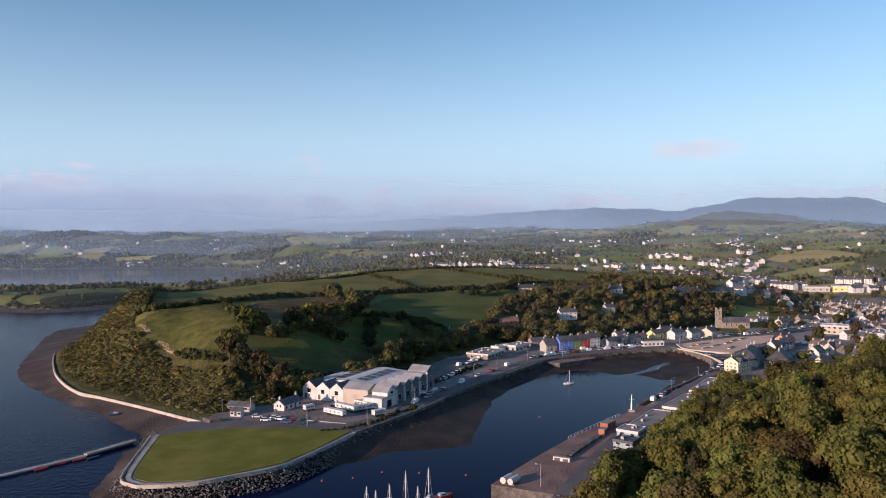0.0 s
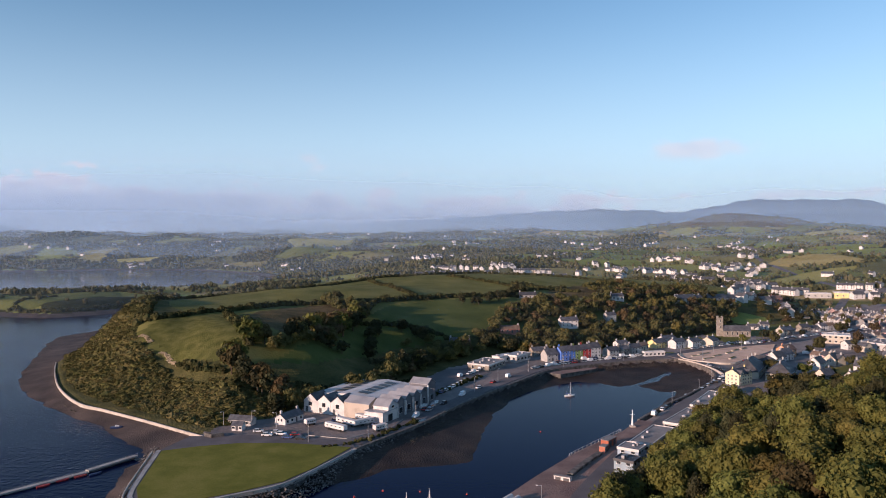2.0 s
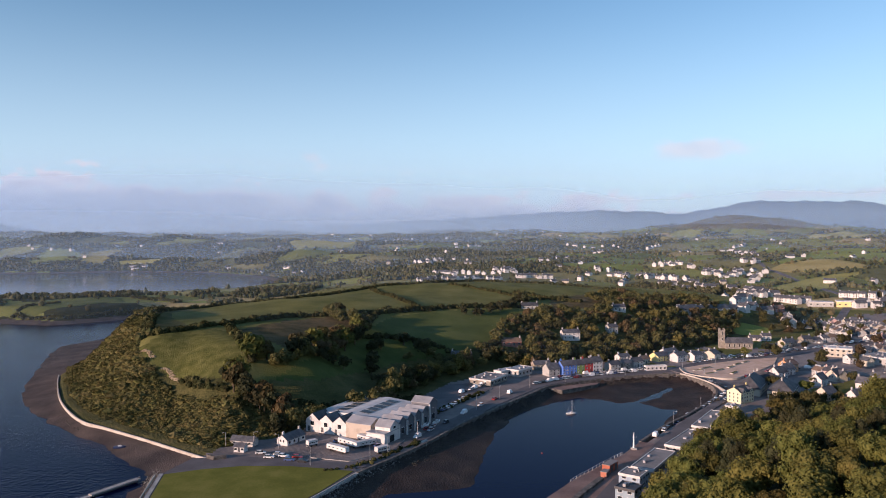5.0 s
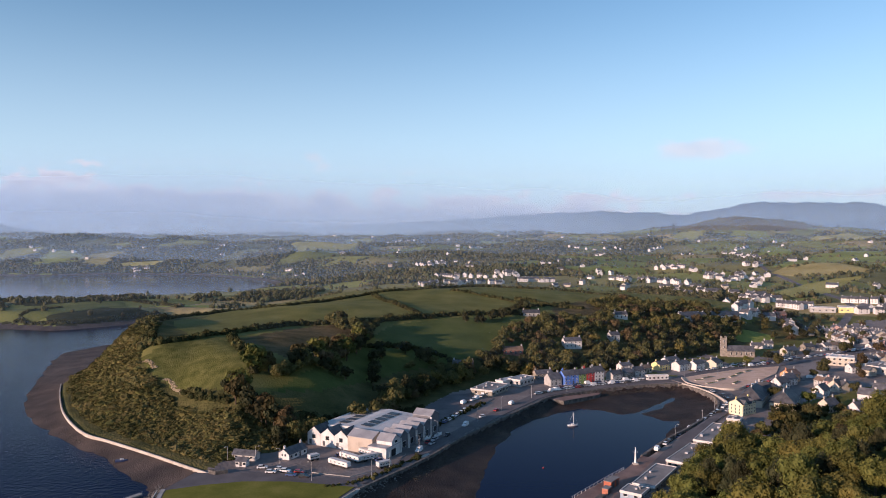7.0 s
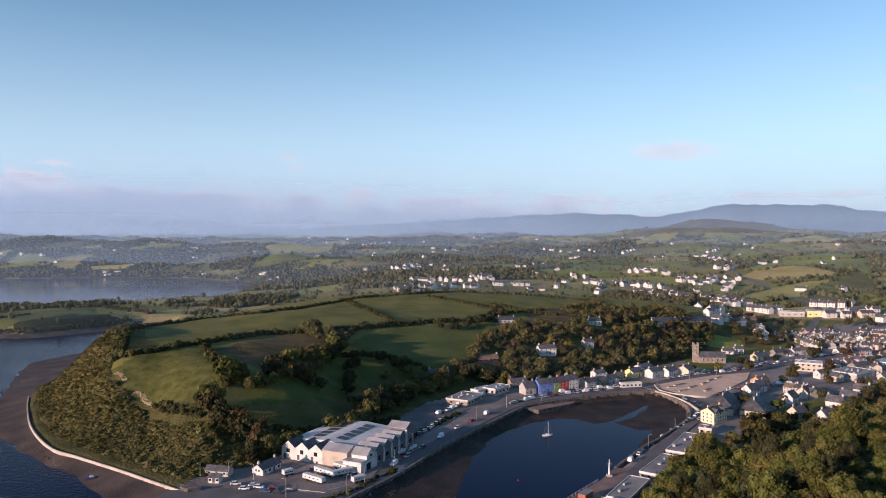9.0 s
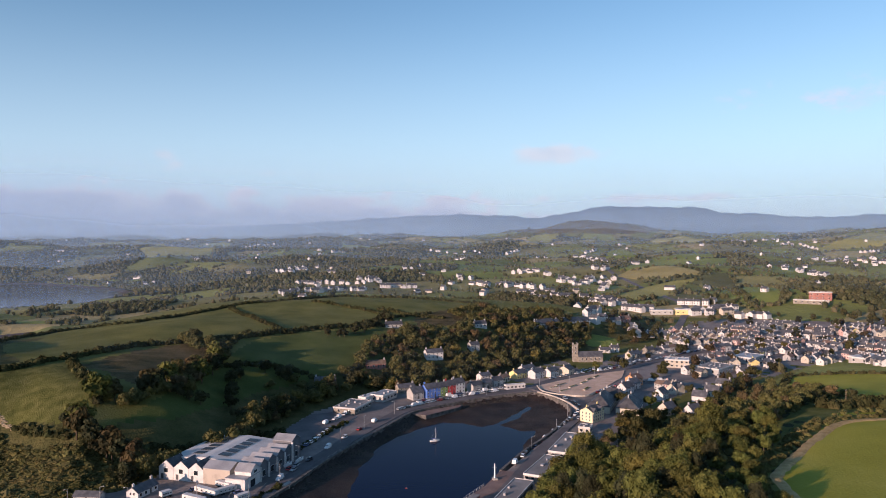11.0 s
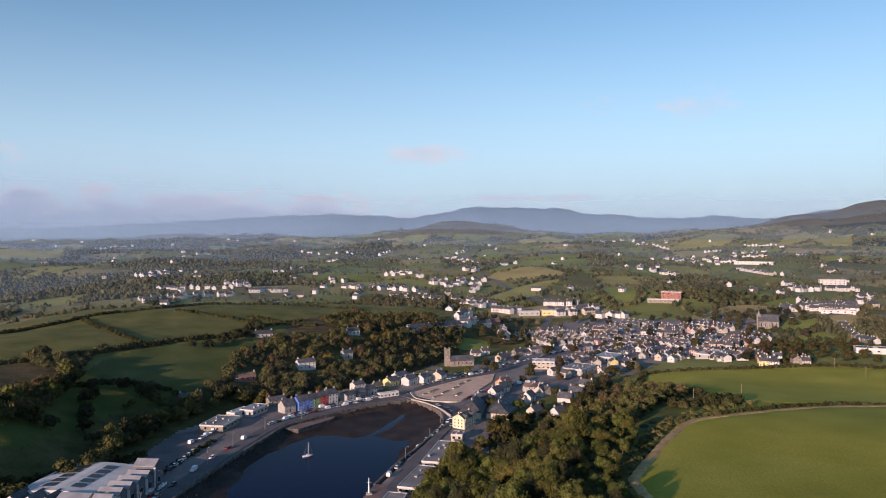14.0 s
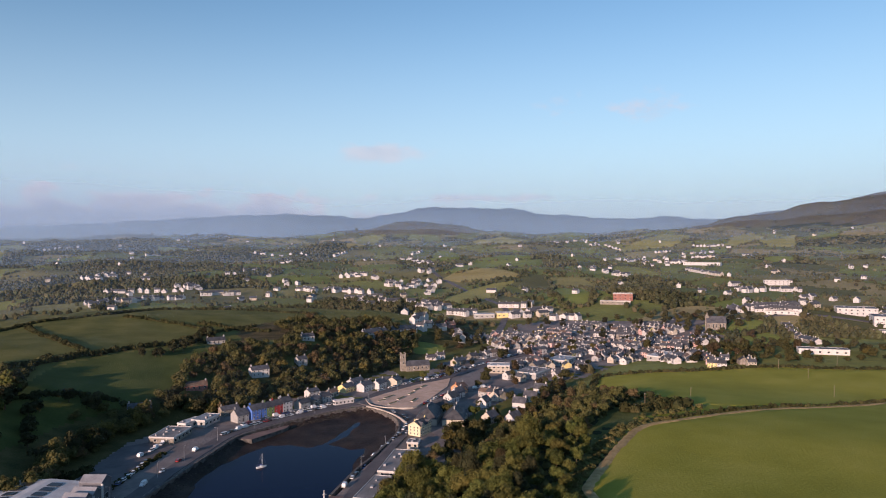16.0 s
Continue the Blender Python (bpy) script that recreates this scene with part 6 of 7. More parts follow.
# houses on the hill and single buildings beyond the harbour
for x, y, L, w, e, wall, roof, turn, lab in ((92, 534, 15, 8, 5.6, W_WHITE, R_SLATE, 12, "white two-storey villa on the wooded hillside"), (46, 512, 16, 8, 3.4, W_BRICK, R_BROWN, 5, "low red-brick bungalow among trees"), (10, 476, 15, 8, 3.2, W_GREY, R_SLATE, -5, "low grey bungalow in the shade"),
                                             (70, 606, 16, 8, 3.4, W_GREY, R_SLATE, 4, "long bungalow at the hedge of the hill"), (145, 606, 12, 8, 4.0, W_WHITE, R_SLATE, 10, "white house hidden in the wood"), (128, 556, 9, 7, 5.0, W_GREY, R_SLATE, 20, "narrow grey house with white chimney"),
                                             (-66, 303, 13, 6.5, 3.2, W_WHITE, R_SLATE, 62, "long low white house beside the yard"), (-84, 291, 5, 4, 2.6, W_WHITE, R_SLATE, -10, "small white gabled hut beside the road"), (-85, 300, 12, 5, 2.6, W_GREY, R_SLATE, -15, "low dark boathouse against the bank"), (341, 676, 14, 9, 5.0, W_WHITE, R_SLATE, 8, "white house above the town"),
                                             (220, 462, 11, 9, 6.0, W_ORANGE, R_BROWN, 30, "orange gabled house at the corner of the square"), (330, 716, 12, 8, 5, W_BRICK, R_BROWN, 10, "brown brick house on the rise"), (295, 694, 11, 8, 4.5, W_WHITE, R_SLATE, 5, "white house above the green")):
    make_house(L, w, e, 34, wall, roof, 4 if L > 12 else 3, 2 if e > 4.5 else 1, 2 if e > 3 else 0, lab, x=x, y=y, z=ground_at(x, y) + 0.1, turn=turn, gable_windows=2)
for x, y, turn, L, w, e, wall, roof, lab in ((450, 806, -22, 24, 16, 6.0, W_YELLOW, R_METAL, "yellow industrial shed with grey metal roof"), (424, 816, -20, 26, 14, 5.0, W_GREY, R_METAL, "grey industrial shed with metal roof"), (636, 806, -40, 26, 14, 9.0, W_BRICK, R_SLATE, "large red-brick institution with several storeys"), (612, 792, -40, 40, 8, 4.5, W_STONE, R_SLATE, "long low stone wing in front"),
                                             (790, 572, -45, 42, 26, 8.0, W_WHITE, R_SLATE, "big white factory with dark roof"), (775, 520, -45, 36, 30, 11.0, W_WHITE, R_SLATE, "tall white factory hall"), (735, 490, -45, 40, 12, 4.5, W_WHITE, R_FELT, "long low white factory range"), (560, 436, -40, 40, 12, 4.6, W_WHITE, R_SLATE, "white and red sheds in a long row"),
                                             (695, 594, -48, 34, 8, 3.6, W_WHITE, R_BROWN, "long terrace-like white building"), (1032, 894, -36, 40, 14, 8.0, W_WHITE, R_PALE, "large white school building"), (1175, 1215, -60, 80, 12, 6.0, W_WHITE, R_PALE, "very long white building on the rise")):
    flat_building(x, y, turn, L, w, e, wall, roof, lab, max(4, int(L / 6)), 2 if e > 6 else 1, clutter=3)


# the town's houses in rows along its streets
def town_houses():
    r = random.Random(1001)
    g = "houses of the town"
    protos = []
    for wall, name in ((W_WHITE, "white"), (W_WHITE, "white"), (W_CREAM, "cream"), (W_GREY, "grey"), (W_PINK, "pink"), (W_YELLOW, "yellow"), (W_STONE, "stone"), (W_WHITE, "whitewashed")):
        k = len(protos)
        L, e = (7.8, 9, 7.2, 8.4, 6.6, 7.4, 10, 11)[k], (4.9, 4.5, 5.0, 4.8, 5.6, 5.0, 4.7, 3.0)[k]
        protos.append((make_house(L, (7, 7.4, 7, 7.4, 7, 7.4, 8, 7)[k], e, (34, 32, 36, 31, 36, 34, 34, 32)[k], wall, R_SLATE if k != 3 else R_BROWN, 3, 1 if e < 4 else 2, 2, f"{name} rendered town house with slate roof", g, gable_windows=1, porch=(k in (1, 7))), L * 0.88))
    taken = [(226, 557, 17), (284, 521, 12), (300, 493, 15), (352, 530, 14), (220, 462, 7), (170, 402, 15), (184, 396, 15), (186, 420, 11), (592, 592, 15), (341, 676, 9)]
    count = 0
    rows = [(306, 528, 341, 545), (345, 550, 396, 577), (274, 491, 309, 502), (303, 491, 329, 492), (231, 449, 239, 428), (287, 582, 323, 594), (261, 561, 276, 571), (250, 599, 269, 597), (346, 592, 369, 599), (347, 527, 340, 499),
            (391, 515, 422, 532), (399, 542, 431, 555), (451, 535, 460, 516), (454, 505, 426, 445), (430, 441, 444, 429), (455, 431, 466, 425)]
    rows += [(409, 583, 413, 561), (429, 631, 429, 583), (408, 641, 425, 615), (377, 657, 370, 612), (383, 691, 382, 654), (419, 680, 448, 658), (483, 699, 495, 672), (488, 663, 522, 629), (547, 654, 546, 604), (474, 606, 484, 566), (498, 578, 519, 547), (539, 573, 535, 544), (652, 554, 609, 479)]
    # a second line of houses backs on to most rows
    backs = [(ax + (by - ay) / math.hypot(bx - ax, by - ay) * q, ay - (bx - ax) / math.hypot(bx - ax, by - ay) * q, bx + (by - ay) / math.hypot(bx - ax, by - ay) * q, by - (bx - ax) / math.hypot(bx - ax, by - ay) * q) for k, (ax, ay, bx, by) in enumerate(rows) for q in ((13.5, -13.5, 27)[:1 + (k > 8) + (k > 16)]) if k not in (4, 5, 6, 7, 28)]
    spine = [((ax, ay), (bx, by)) for ax, ay, bx, by in rows + backs]
    for line in spine:
        pts = smooth_line(line, 0.5)
        i, row, across = 0, 0, False
        while i < len(pts) - 12 and count < 300:
            if row == 0:
                row, set_back, level, across = r.randint(3, 7), r.uniform(-1.2, 1.2), r.uniform(-0.2, 0.5), r.random() < 0.12
                i += int(r.uniform(0, 7))
            p, L = r.choices(protos, (4, 4, 2, 2.4, 1.2, 0.9, 1.6, 2))[0]
            step = (6.3 if across else L) * 2
            j = min(len(pts) - 1, i + int(step))
            if j <= i:
                break
            a, b = pts[i], pts[j]
            turn = math.degrees(math.atan2(b[1] - a[1], b[0] - a[0]))
            x, y = (a[0] + b[0]) / 2 - math.sin(radians(turn)) * set_back, (a[1] + b[1]) / 2 + math.cos(radians(turn)) * set_back
            reach = step * 0.25
            if all((x - u) ** 2 + (y - v) ** 2 > (q + reach) ** 2 for u, v, q in taken):
                spawn(p, x, y, turn + 90 * across, level + r.uniform(-0.15, 0.15))
                taken.append((x, y, reach * 0.93))
                count += 1
            row -= 1
            i += int(step)
    return protos


# white villas with dark roofs below the wood
for k, (x, y, turn) in enumerate(((203, 383, 30), (214, 374, 24), (238, 407, 42), (254, 420, 42), (273, 438, 42), (218, 420, 40), (234, 433, 40), (214, 452, 30), (204, 441, 30))):
    make_house(10, 8, 4.8, 42, W_WHITE if k % 3 else W_CREAM, R_SLATE, 3, 2, 2, "white gabled villa with black slate roof", "villas below the wood", x=x, y=y, z=ground_at(x, y), turn=turn + 90 * (k in (2, 3, 4)), gable_windows=2)
town_houses()


# houses of the outskirts and the far countryside, one joined lot
def far_houses():
    r = random.Random(404)
    shapes = []
    for k in range(6):
        L, w, e = (9, 11, 13, 8, 16, 22)[k] / 2, (7, 7.5, 8, 7, 8, 9)[k] / 2, (4.8, 3.0, 4.8, 5.4, 4.6, 4.6)[k]
        peak = e + w * 0.72
        vs, fs, mi = [], [], []

        def take(bm, m):
            n = len(vs)
            bm.verts.index_update()
            vs.extend([tuple(v.co) for v in bm.verts])
            for f in bm.faces:
                q = [v.index + n for v in f.verts]
                for t in range(1, len(q) - 1):
                    fs.append((q[0], q[t], q[t + 1]))
                    mi.append(m)
            bm.free()

        take(gable_bm(-L, L, -w, w, e, peak, "x", -2), 0)
        take(roof_bm(-L, L, -w, w, e, peak, "x"), 1)
        take(box_bm(-L + 0.2, -L + 1.1, -0.35, 0.35, peak - 0.8, peak + 0.9), 0)
        for f in range(2 if e > 4 else 1):
            for b in range(max(2, int(L / 2.2))):
                x = -L + 2 * L * (b + 0.5) / max(2, int(L / 2.2))
                take(box_bm(x - 0.5, x + 0.5, -w - 0.06, -w + 0.02, 0.9 + f * 2.5, 2.2 + f * 2.5), 2)
        shapes.append((np.array(vs), np.array(fs), np.array(mi)))
    spots = []

    def lot(cx, cy, n, rx, ry, turn):
        c, s = math.cos(radians(turn)), math.sin(radians(turn))
        for i in range(n):
            u, v = r.uniform(-rx, rx), r.uniform(-ry, ry)
            spots.append((cx + u * c - v * s, cy + u * s + v * c, turn + r.uniform(-6, 6) + (90 if r.random() < 0.15 else 0)))

    for ax, ay, bx, by, n, deep in HOUSE_ROWS:
        turn = math.degrees(math.atan2(by - ay, bx - ax))
        for i in range(n):
            k = (i + 0.5 + r.uniform(-0.15, 0.15)) / n
            u = r.uniform(-deep, deep) * 6
            spots.append((ax + (bx - ax) * k - math.sin(radians(turn)) * u, ay + (by - ay) * k + math.cos(radians(turn)) * u, r.choice((turn, turn + 90)) if deep else turn))
    for q in ((480, 800, 10, 46, 20, 0), (330, 980, 8, 70, 20, 0), (850, 700, 10, 90, 60, 0), (870, 560, 12, 60, 50, 0), (700, 640, 8, 60, 20, -40), (680, 1650, 10, 40, 120, -15), (1500, 2200, 16, 200, 60, -60)):
        lot(*q)
    for _ in range(170):
        a, d = radians(r.uniform(-34, 58)), 1000 * 4.0 ** r.random()
        if d * math.sin(a) > -150 or d * math.cos(a) > 1500:
            spots.append((d * math.sin(a), d * math.cos(a), r.uniform(0, 360)))
    spots += [(-1052, 1785, 10), (-804, 1852, 0), (-340, 1600, 0), (-697, 2199, 0), (-126, 1566, 0), (44, 1489, 0), (199, 1512, 0), (-560, 1840, 10), (-420, 1640, 40)]
    x, y = np.array([s[0] for s in spots]), np.array([s[1] for s in spots])
    z, land = height(x, y), side(LAND, x, y)
    vs, fs, mi, n = [], [], [], 0
    for (px, py, turn), pz, ok in zip(spots, z, land > 14):
        if not ok or pz > 140:
            continue
        v, f, m = r.choices(shapes, (5, 4, 3, 4, 1.6, 0.7))[0]
        c, s = math.cos(radians(turn)), math.sin(radians(turn))
        vs.append(np.stack([v[:, 0] * c - v[:, 1] * s + px, v[:, 0] * s + v[:, 1] * c + py, v[:, 2] + pz + 0.5], -1))
        fs.append(f + n)
        mi.append(np.where(m == 0, 3 if r.random() < 0.1 else 0, m))
        n += len(v)
    ob = mesh_object("far_houses", np.concatenate(vs).tolist(), np.concatenate(fs).tolist(), [W_WHITE, R_SLATE, M_GLASS, W_CREAM], np.concatenate(mi))
    tagged(ob, "white houses with slate roofs scattered over the outskirts", "houses", kind="stuff")


far_houses()

# ---- vehicles, boats, lamps and other loose things ----
def car_paint(name, c):
    m = material(name, [c, c], 2, 0.3, 0.0, 4, world_space=False, spec=0.5)
    m.node_tree.nodes["Principled BSDF"].inputs["Coat Weight"].default_value = 0.4
    return m


C_WHITE, C_SILVER, C_DARK, C_RED, C_BLUE = (car_paint("white_car_paint", (0.75, 0.75, 0.74)), car_paint("silver_car_paint", (0.42, 0.43, 0.45)), car_paint("black_car_paint", (0.03, 0.03, 0.035)),
                                            car_paint("red_car_paint", (0.42, 0.03, 0.03)), car_paint("blue_car_paint", (0.05, 0.09, 0.22)))
M_TYRE = paint("black_rubber", (0.025, 0.025, 0.025), 0.9)


def loft(sections, closed=True):
    """A skin over rings of points with the same count."""
    bm = bmesh.new()
    rings = [[bm.verts.new(p) for p in s] for s in sections]
    n = len(rings[0])
    for a, b in zip(rings, rings[1:]):
        for i in range(n):
            bm.faces.new((a[i], a[(i + 1) % n], b[(i + 1) % n], b[i]))
    bm.faces.new(rings[0][::-1])
    bm.faces.new(rings[-1])
    bmesh.ops.recalc_face_normals(bm, faces=bm.faces)
    return bm


def make_car(paint_mat, label, van=False):
    c = thing("van" if van else "car", 0, 0, 0, 0, label, "van" if van else "car", "parked vehicles")
    L, w = (4.9, 0.95) if van else (4.2, 0.87)
    h0, h1 = (1.05, 2.05) if van else (0.82, 1.42)

    def ring(x, z0, z1, k):
        return [(x, -w * k, z0), (x, w * k, z0), (x, w * k * 0.98, z1), (x, -w * k * 0.98, z1)]

    part("body", loft([ring(-L / 2, 0.45, h0 * 0.8, 0.9), ring(-L / 2 + 0.25, 0.25, h0, 1), ring(L / 2 - 0.9, 0.25, h0, 1), ring(L / 2 - 0.1, 0.28, h0 * 0.86, 0.95), ring(L / 2, 0.4, h0 * 0.7, 0.88)]), paint_mat, c)
    a, b = (-L / 2 + 0.1, L / 2 - 1.1) if van else (-L / 2 + 0.35, L / 2 - 1.15)
    part("cabin_glass", loft([[(a, -w * 0.95, h0), (a, w * 0.95, h0), (a + 0.3, w * 0.8, h1 - 0.05), (a + 0.3, -w * 0.8, h1 - 0.05)], [(b, -w * 0.95, h0), (b, w * 0.95, h0), (b - 0.65, w * 0.8, h1 - 0.05), (b - 0.65, -w * 0.8, h1 - 0.05)]]), paint_mat if van else M_GLASS, c)
    part("roof", box_bm(a + 0.3, b - 0.62, -w * 0.82, w * 0.82, h1 - 0.06, h1), paint_mat, c)
    for sx in (-1, 1):
        for sy in (-1, 1):
            bm = bmesh.new()
            bmesh.ops.create_cone(bm, cap_ends=True, segments=10, radius1=0.31, radius2=0.31, depth=0.2, matrix=Matrix.Translation((sx * L * 0.31, sy * w * 0.92, 0.31)) @ Euler((1.5708, 0, 0)).to_matrix().to_4x4())
            part("wheel", bm, M_TYRE, c)
    if van:
        part("windscreen", box_bm(b - 0.42, b - 0.28, -w * 0.8, w * 0.8, h0 + 0.1, h1 - 0.4), M_GLASS, c)
    for sy in (-0.6, 0.6):
        part("headlight", box_bm(L / 2 - 0.08, L / 2 + 0.02, sy - 0.14, sy + 0.14, h0 * 0.66, h0 * 0.8), M_FRAME, c)
    return c


def vehicles():
    r = random.Random(17)
    kinds = [make_car(C_WHITE, "white parked hatchback car"), make_car(C_SILVER, "silver grey parked car"), make_car(C_DARK, "black parked saloon car"), make_car(C_RED, "red parked hatchback car"), make_car(C_BLUE, "dark blue parked car"), make_car(C_WHITE, "white parked delivery van", True)]
    spots = [(-74.8, 286.6, 10), (-64.6, 282.5, -8), (-58.7, 281, -8), (-61.2, 277.5, -8), (-55.9, 276, -10), (-70, 281, 0), (-67, 284.5, -6), (-46, 303, 30), (-28.2, 296, 30), (-27, 311, 60), (-9, 322, 62), (-6, 327, 62)]
    for line, off, n in (([(-12, 304), (1, 330), (21, 368), (39, 397)], 3.0, 7), ([(54, 419), (72, 432), (96, 445), (122, 456)], 3.2, 20), ([(66, 436), (90, 450), (120, 462), (145, 470)], 2.0, 18), ([(170, 487), (196, 502), (228, 514), (279, 546), (330, 577)], 4.0, 26), ([(160, 432), (162, 410), (153, 390), (133, 364), (110, 335), (91, 307)], -2.5, 14),
                         ([(5, 400), (16, 418), (18, 440)], -4, 10), ([(205, 512), (232, 520), (270, 545)], 5, 14), ([(185, 440), (215, 462), (250, 470)], 2, 12), ([(150, 380), (134, 372), (118, 350)], -1, 6), ([(-6, 346), (4, 366), (12, 386)], 1.5, 9), ([(470, 640), (560, 640), (640, 700)], 3, 10), ([(640, 610), (720, 575)], 3, 8), ([(330, 577), (401, 613), (470, 640)], 3, 14)):
        pts = smooth_line(line, 1.0)
        nor = normals(pts)
        for k in range(n):
            i = min(len(pts) - 2, int((k + r.uniform(0.1, 0.8)) / n * len(pts)))
            p, q = pts[i], nor[i]
            spots.append((p[0] + q[0] * off, p[1] + q[1] * off, math.degrees(math.atan2(pts[i + 1][1] - p[1], pts[i + 1][0] - p[0])) + r.choice((0, 180)) + r.uniform(-4, 4)))
    for x, y, turn in spots:
        made = spawn(r.choices(kinds, (5, 3, 3, 1, 2, 1.6))[0], x, y, turn, 0.3)
    for k in kinds:
        if not k.get("used"):
            for o in (*k.children_recursive, k):
                bpy.data.objects.remove(o)


vehicles()


def trailer(x, y, turn, L, label):
    t = thing("trailer", x, y, 4.1, turn, label, "trailer", "long vehicles in the yard")
    part("box", loft([[(-L / 2, -1.2, 0.9), (-L / 2, 1.2, 0.9), (-L / 2, 1.15, 2.7), (-L / 2, -1.15, 2.7)], [(L / 2 - 0.3, -1.2, 0.9), (L / 2 - 0.3, 1.2, 0.9), (L / 2 - 0.3, 1.15, 2.7), (L / 2 - 0.3, -1.15, 2.7)], [(L / 2, -1.0, 1.0), (L / 2, 1.0, 1.0), (L / 2, 0.9, 2.3), (L / 2, -0.9, 2.3)]]), W_WHITE, t)
    part("chassis", box_bm(-L / 2 + 0.3, L / 2 - 0.4, -0.9, 0.9, 0.5, 0.9), M_DARKMETAL, t)
    for k in range(4):
        put_window(t, -L / 2 + (k + 0.7) * L / 4.6, -1.2, 1.5, 0, 1.0, 0.6)
    for sx in (-0.3, -0.2, 0.32):
        for sy in (-1, 1):
            bm = bmesh.new()
            bmesh.ops.create_cone(bm, cap_ends=True, segments=10, radius1=0.45, radius2=0.45, depth=0.25, matrix=Matrix.Translation((sx * L, sy * 0.95, 0.45)) @ Euler((1.5708, 0, 0)).to_matrix().to_4x4())
            part("wheel", bm, M_TYRE, t)


for x, y, turn, L, lab in ((-44, 289, -38, 11, "long white coach parked in the yard"), (-40.5, 297, -42, 12, "long cream trailer parked in the yard"), (-33, 297, 35, 8, "white trailer parked beside the warehouse"), (-34.5, 303.5, -40, 8, "white caravan beside the warehouse"), (-56, 297, 40, 4.5, "small white caravan in the yard"), (-26, 288, 40, 6, "white box lorry beside the gate")):
    trailer(x, y, turn, L, lab)


def lamp(x, y, turn, tall, label="grey street lamp with a single arm", z=None):
    t = thing("street_lamp", x, y, ground_at(x, y) if z is None else z, turn, label, "lamp", "street lamps")
    bm = bmesh.new()
    bmesh.ops.create_cone(bm, cap_ends=True, segments=8, radius1=0.13, radius2=0.07, depth=tall, matrix=Matrix.Translation((0, 0, tall / 2)))
    part("pole", bm, M_STEEL, t)
    bm = bmesh.new()
    bmesh.ops.create_cone(bm, cap_ends=True, segments=6, radius1=0.05, radius2=0.05, depth=1.3, matrix=Matrix.Translation((0.6, 0, tall + 0.05)) @ Euler((0, 1.45, 0)).to_matrix().to_4x4())
    part("arm", bm, M_STEEL, t)
    part("lantern", box_bm(1.0, 1.6, -0.14, 0.14, tall + 0.05, tall + 0.2), W_WHITE, t)


for x, y, tall in ((-92, 297, 6), (-79.9, 295.7, 6.5), (-69, 292.5, 6.5), (-52, 271.8, 7.5), (-44.3, 295.9, 6.5), (-29.5, 274.5, 7.5), (-23.5, 285.6, 7.5), (-12.5, 308, 7.5), (-5, 333, 7.5), (28.4, 382, 7.5), (48, 412, 7.5), (15, 360, 7.5), (71, 428, 7), (112, 449, 7), (152, 462, 7), (180, 480, 7), (206, 498, 7), (148, 398, 8), (130, 366, 7), (106, 334, 7), (240, 528, 7), (160, 445, 7)):
    lamp(x, y, random.Random(int(x + y)).choice((0, 60, 180, 240)), tall)
lamp(27.6, 204.8, 180, 6.5, "tall pier lamp with a curved arm", 4.15)


def field_pole(x, y, tall=7.5):
    t = thing("utility_pole", x, y, ground_at(x, y), 30, "weathered wooden utility pole with crossarm in the meadow", "pole", "poles in the meadow")
    bm = bmesh.new()
    bmesh.ops.create_cone(bm, cap_ends=True, segments=8, radius1=0.16, radius2=0.11, depth=tall, matrix=Matrix.Translation((0, 0, tall / 2)))
    part("pole", bm, M_WOOD, t)
    part("crossarm", box_bm(-0.9, 0.9, -0.06, 0.06, tall - 0.5, tall - 0.36), M_WOOD, t)
    for k in (-0.75, 0, 0.75):
        part("insulator", box_bm(k - 0.05, k + 0.05, -0.05, 0.05, tall - 0.36, tall - 0.16), M_FRAME, t)


for x, y in ((303, 322), (256, 306), (467, 402), (455, 366), (410, 311), (520, 392)):
    field_pole(x, y)

H_WHITE = paint("white_hull_paint", (0.78, 0.78, 0.76), 0.35)
H_NAVY = paint("navy_hull_paint", (0.03, 0.05, 0.12), 0.35)
H_RED = paint("red_hull_paint", (0.45, 0.05, 0.04), 0.4)
M_SAIL = paint("blue_sail_cover", (0.06, 0.10, 0.3))


def hull_bm(L, w, h):
    secs = []
    for k, (b, d) in zip((-0.5, -0.25, 0.05, 0.3, 0.46, 0.5), ((0.75, 0.9), (0.95, 1.0), (1.0, 1.0), (0.72, 1.05), (0.2, 1.15), (0.04, 1.2))):
        x = k * L
        secs.append([(x, -w * b * 0.3, -h * 0.45), (x, w * b * 0.3, -h * 0.45), (x, w * b * 0.5, h * 0.1), (x, w * b * 0.5, h * 0.55 * d), (x, -w * b * 0.5, h * 0.55 * d), (x, -w * b * 0.5, h * 0.1)])
    return loft(secs)


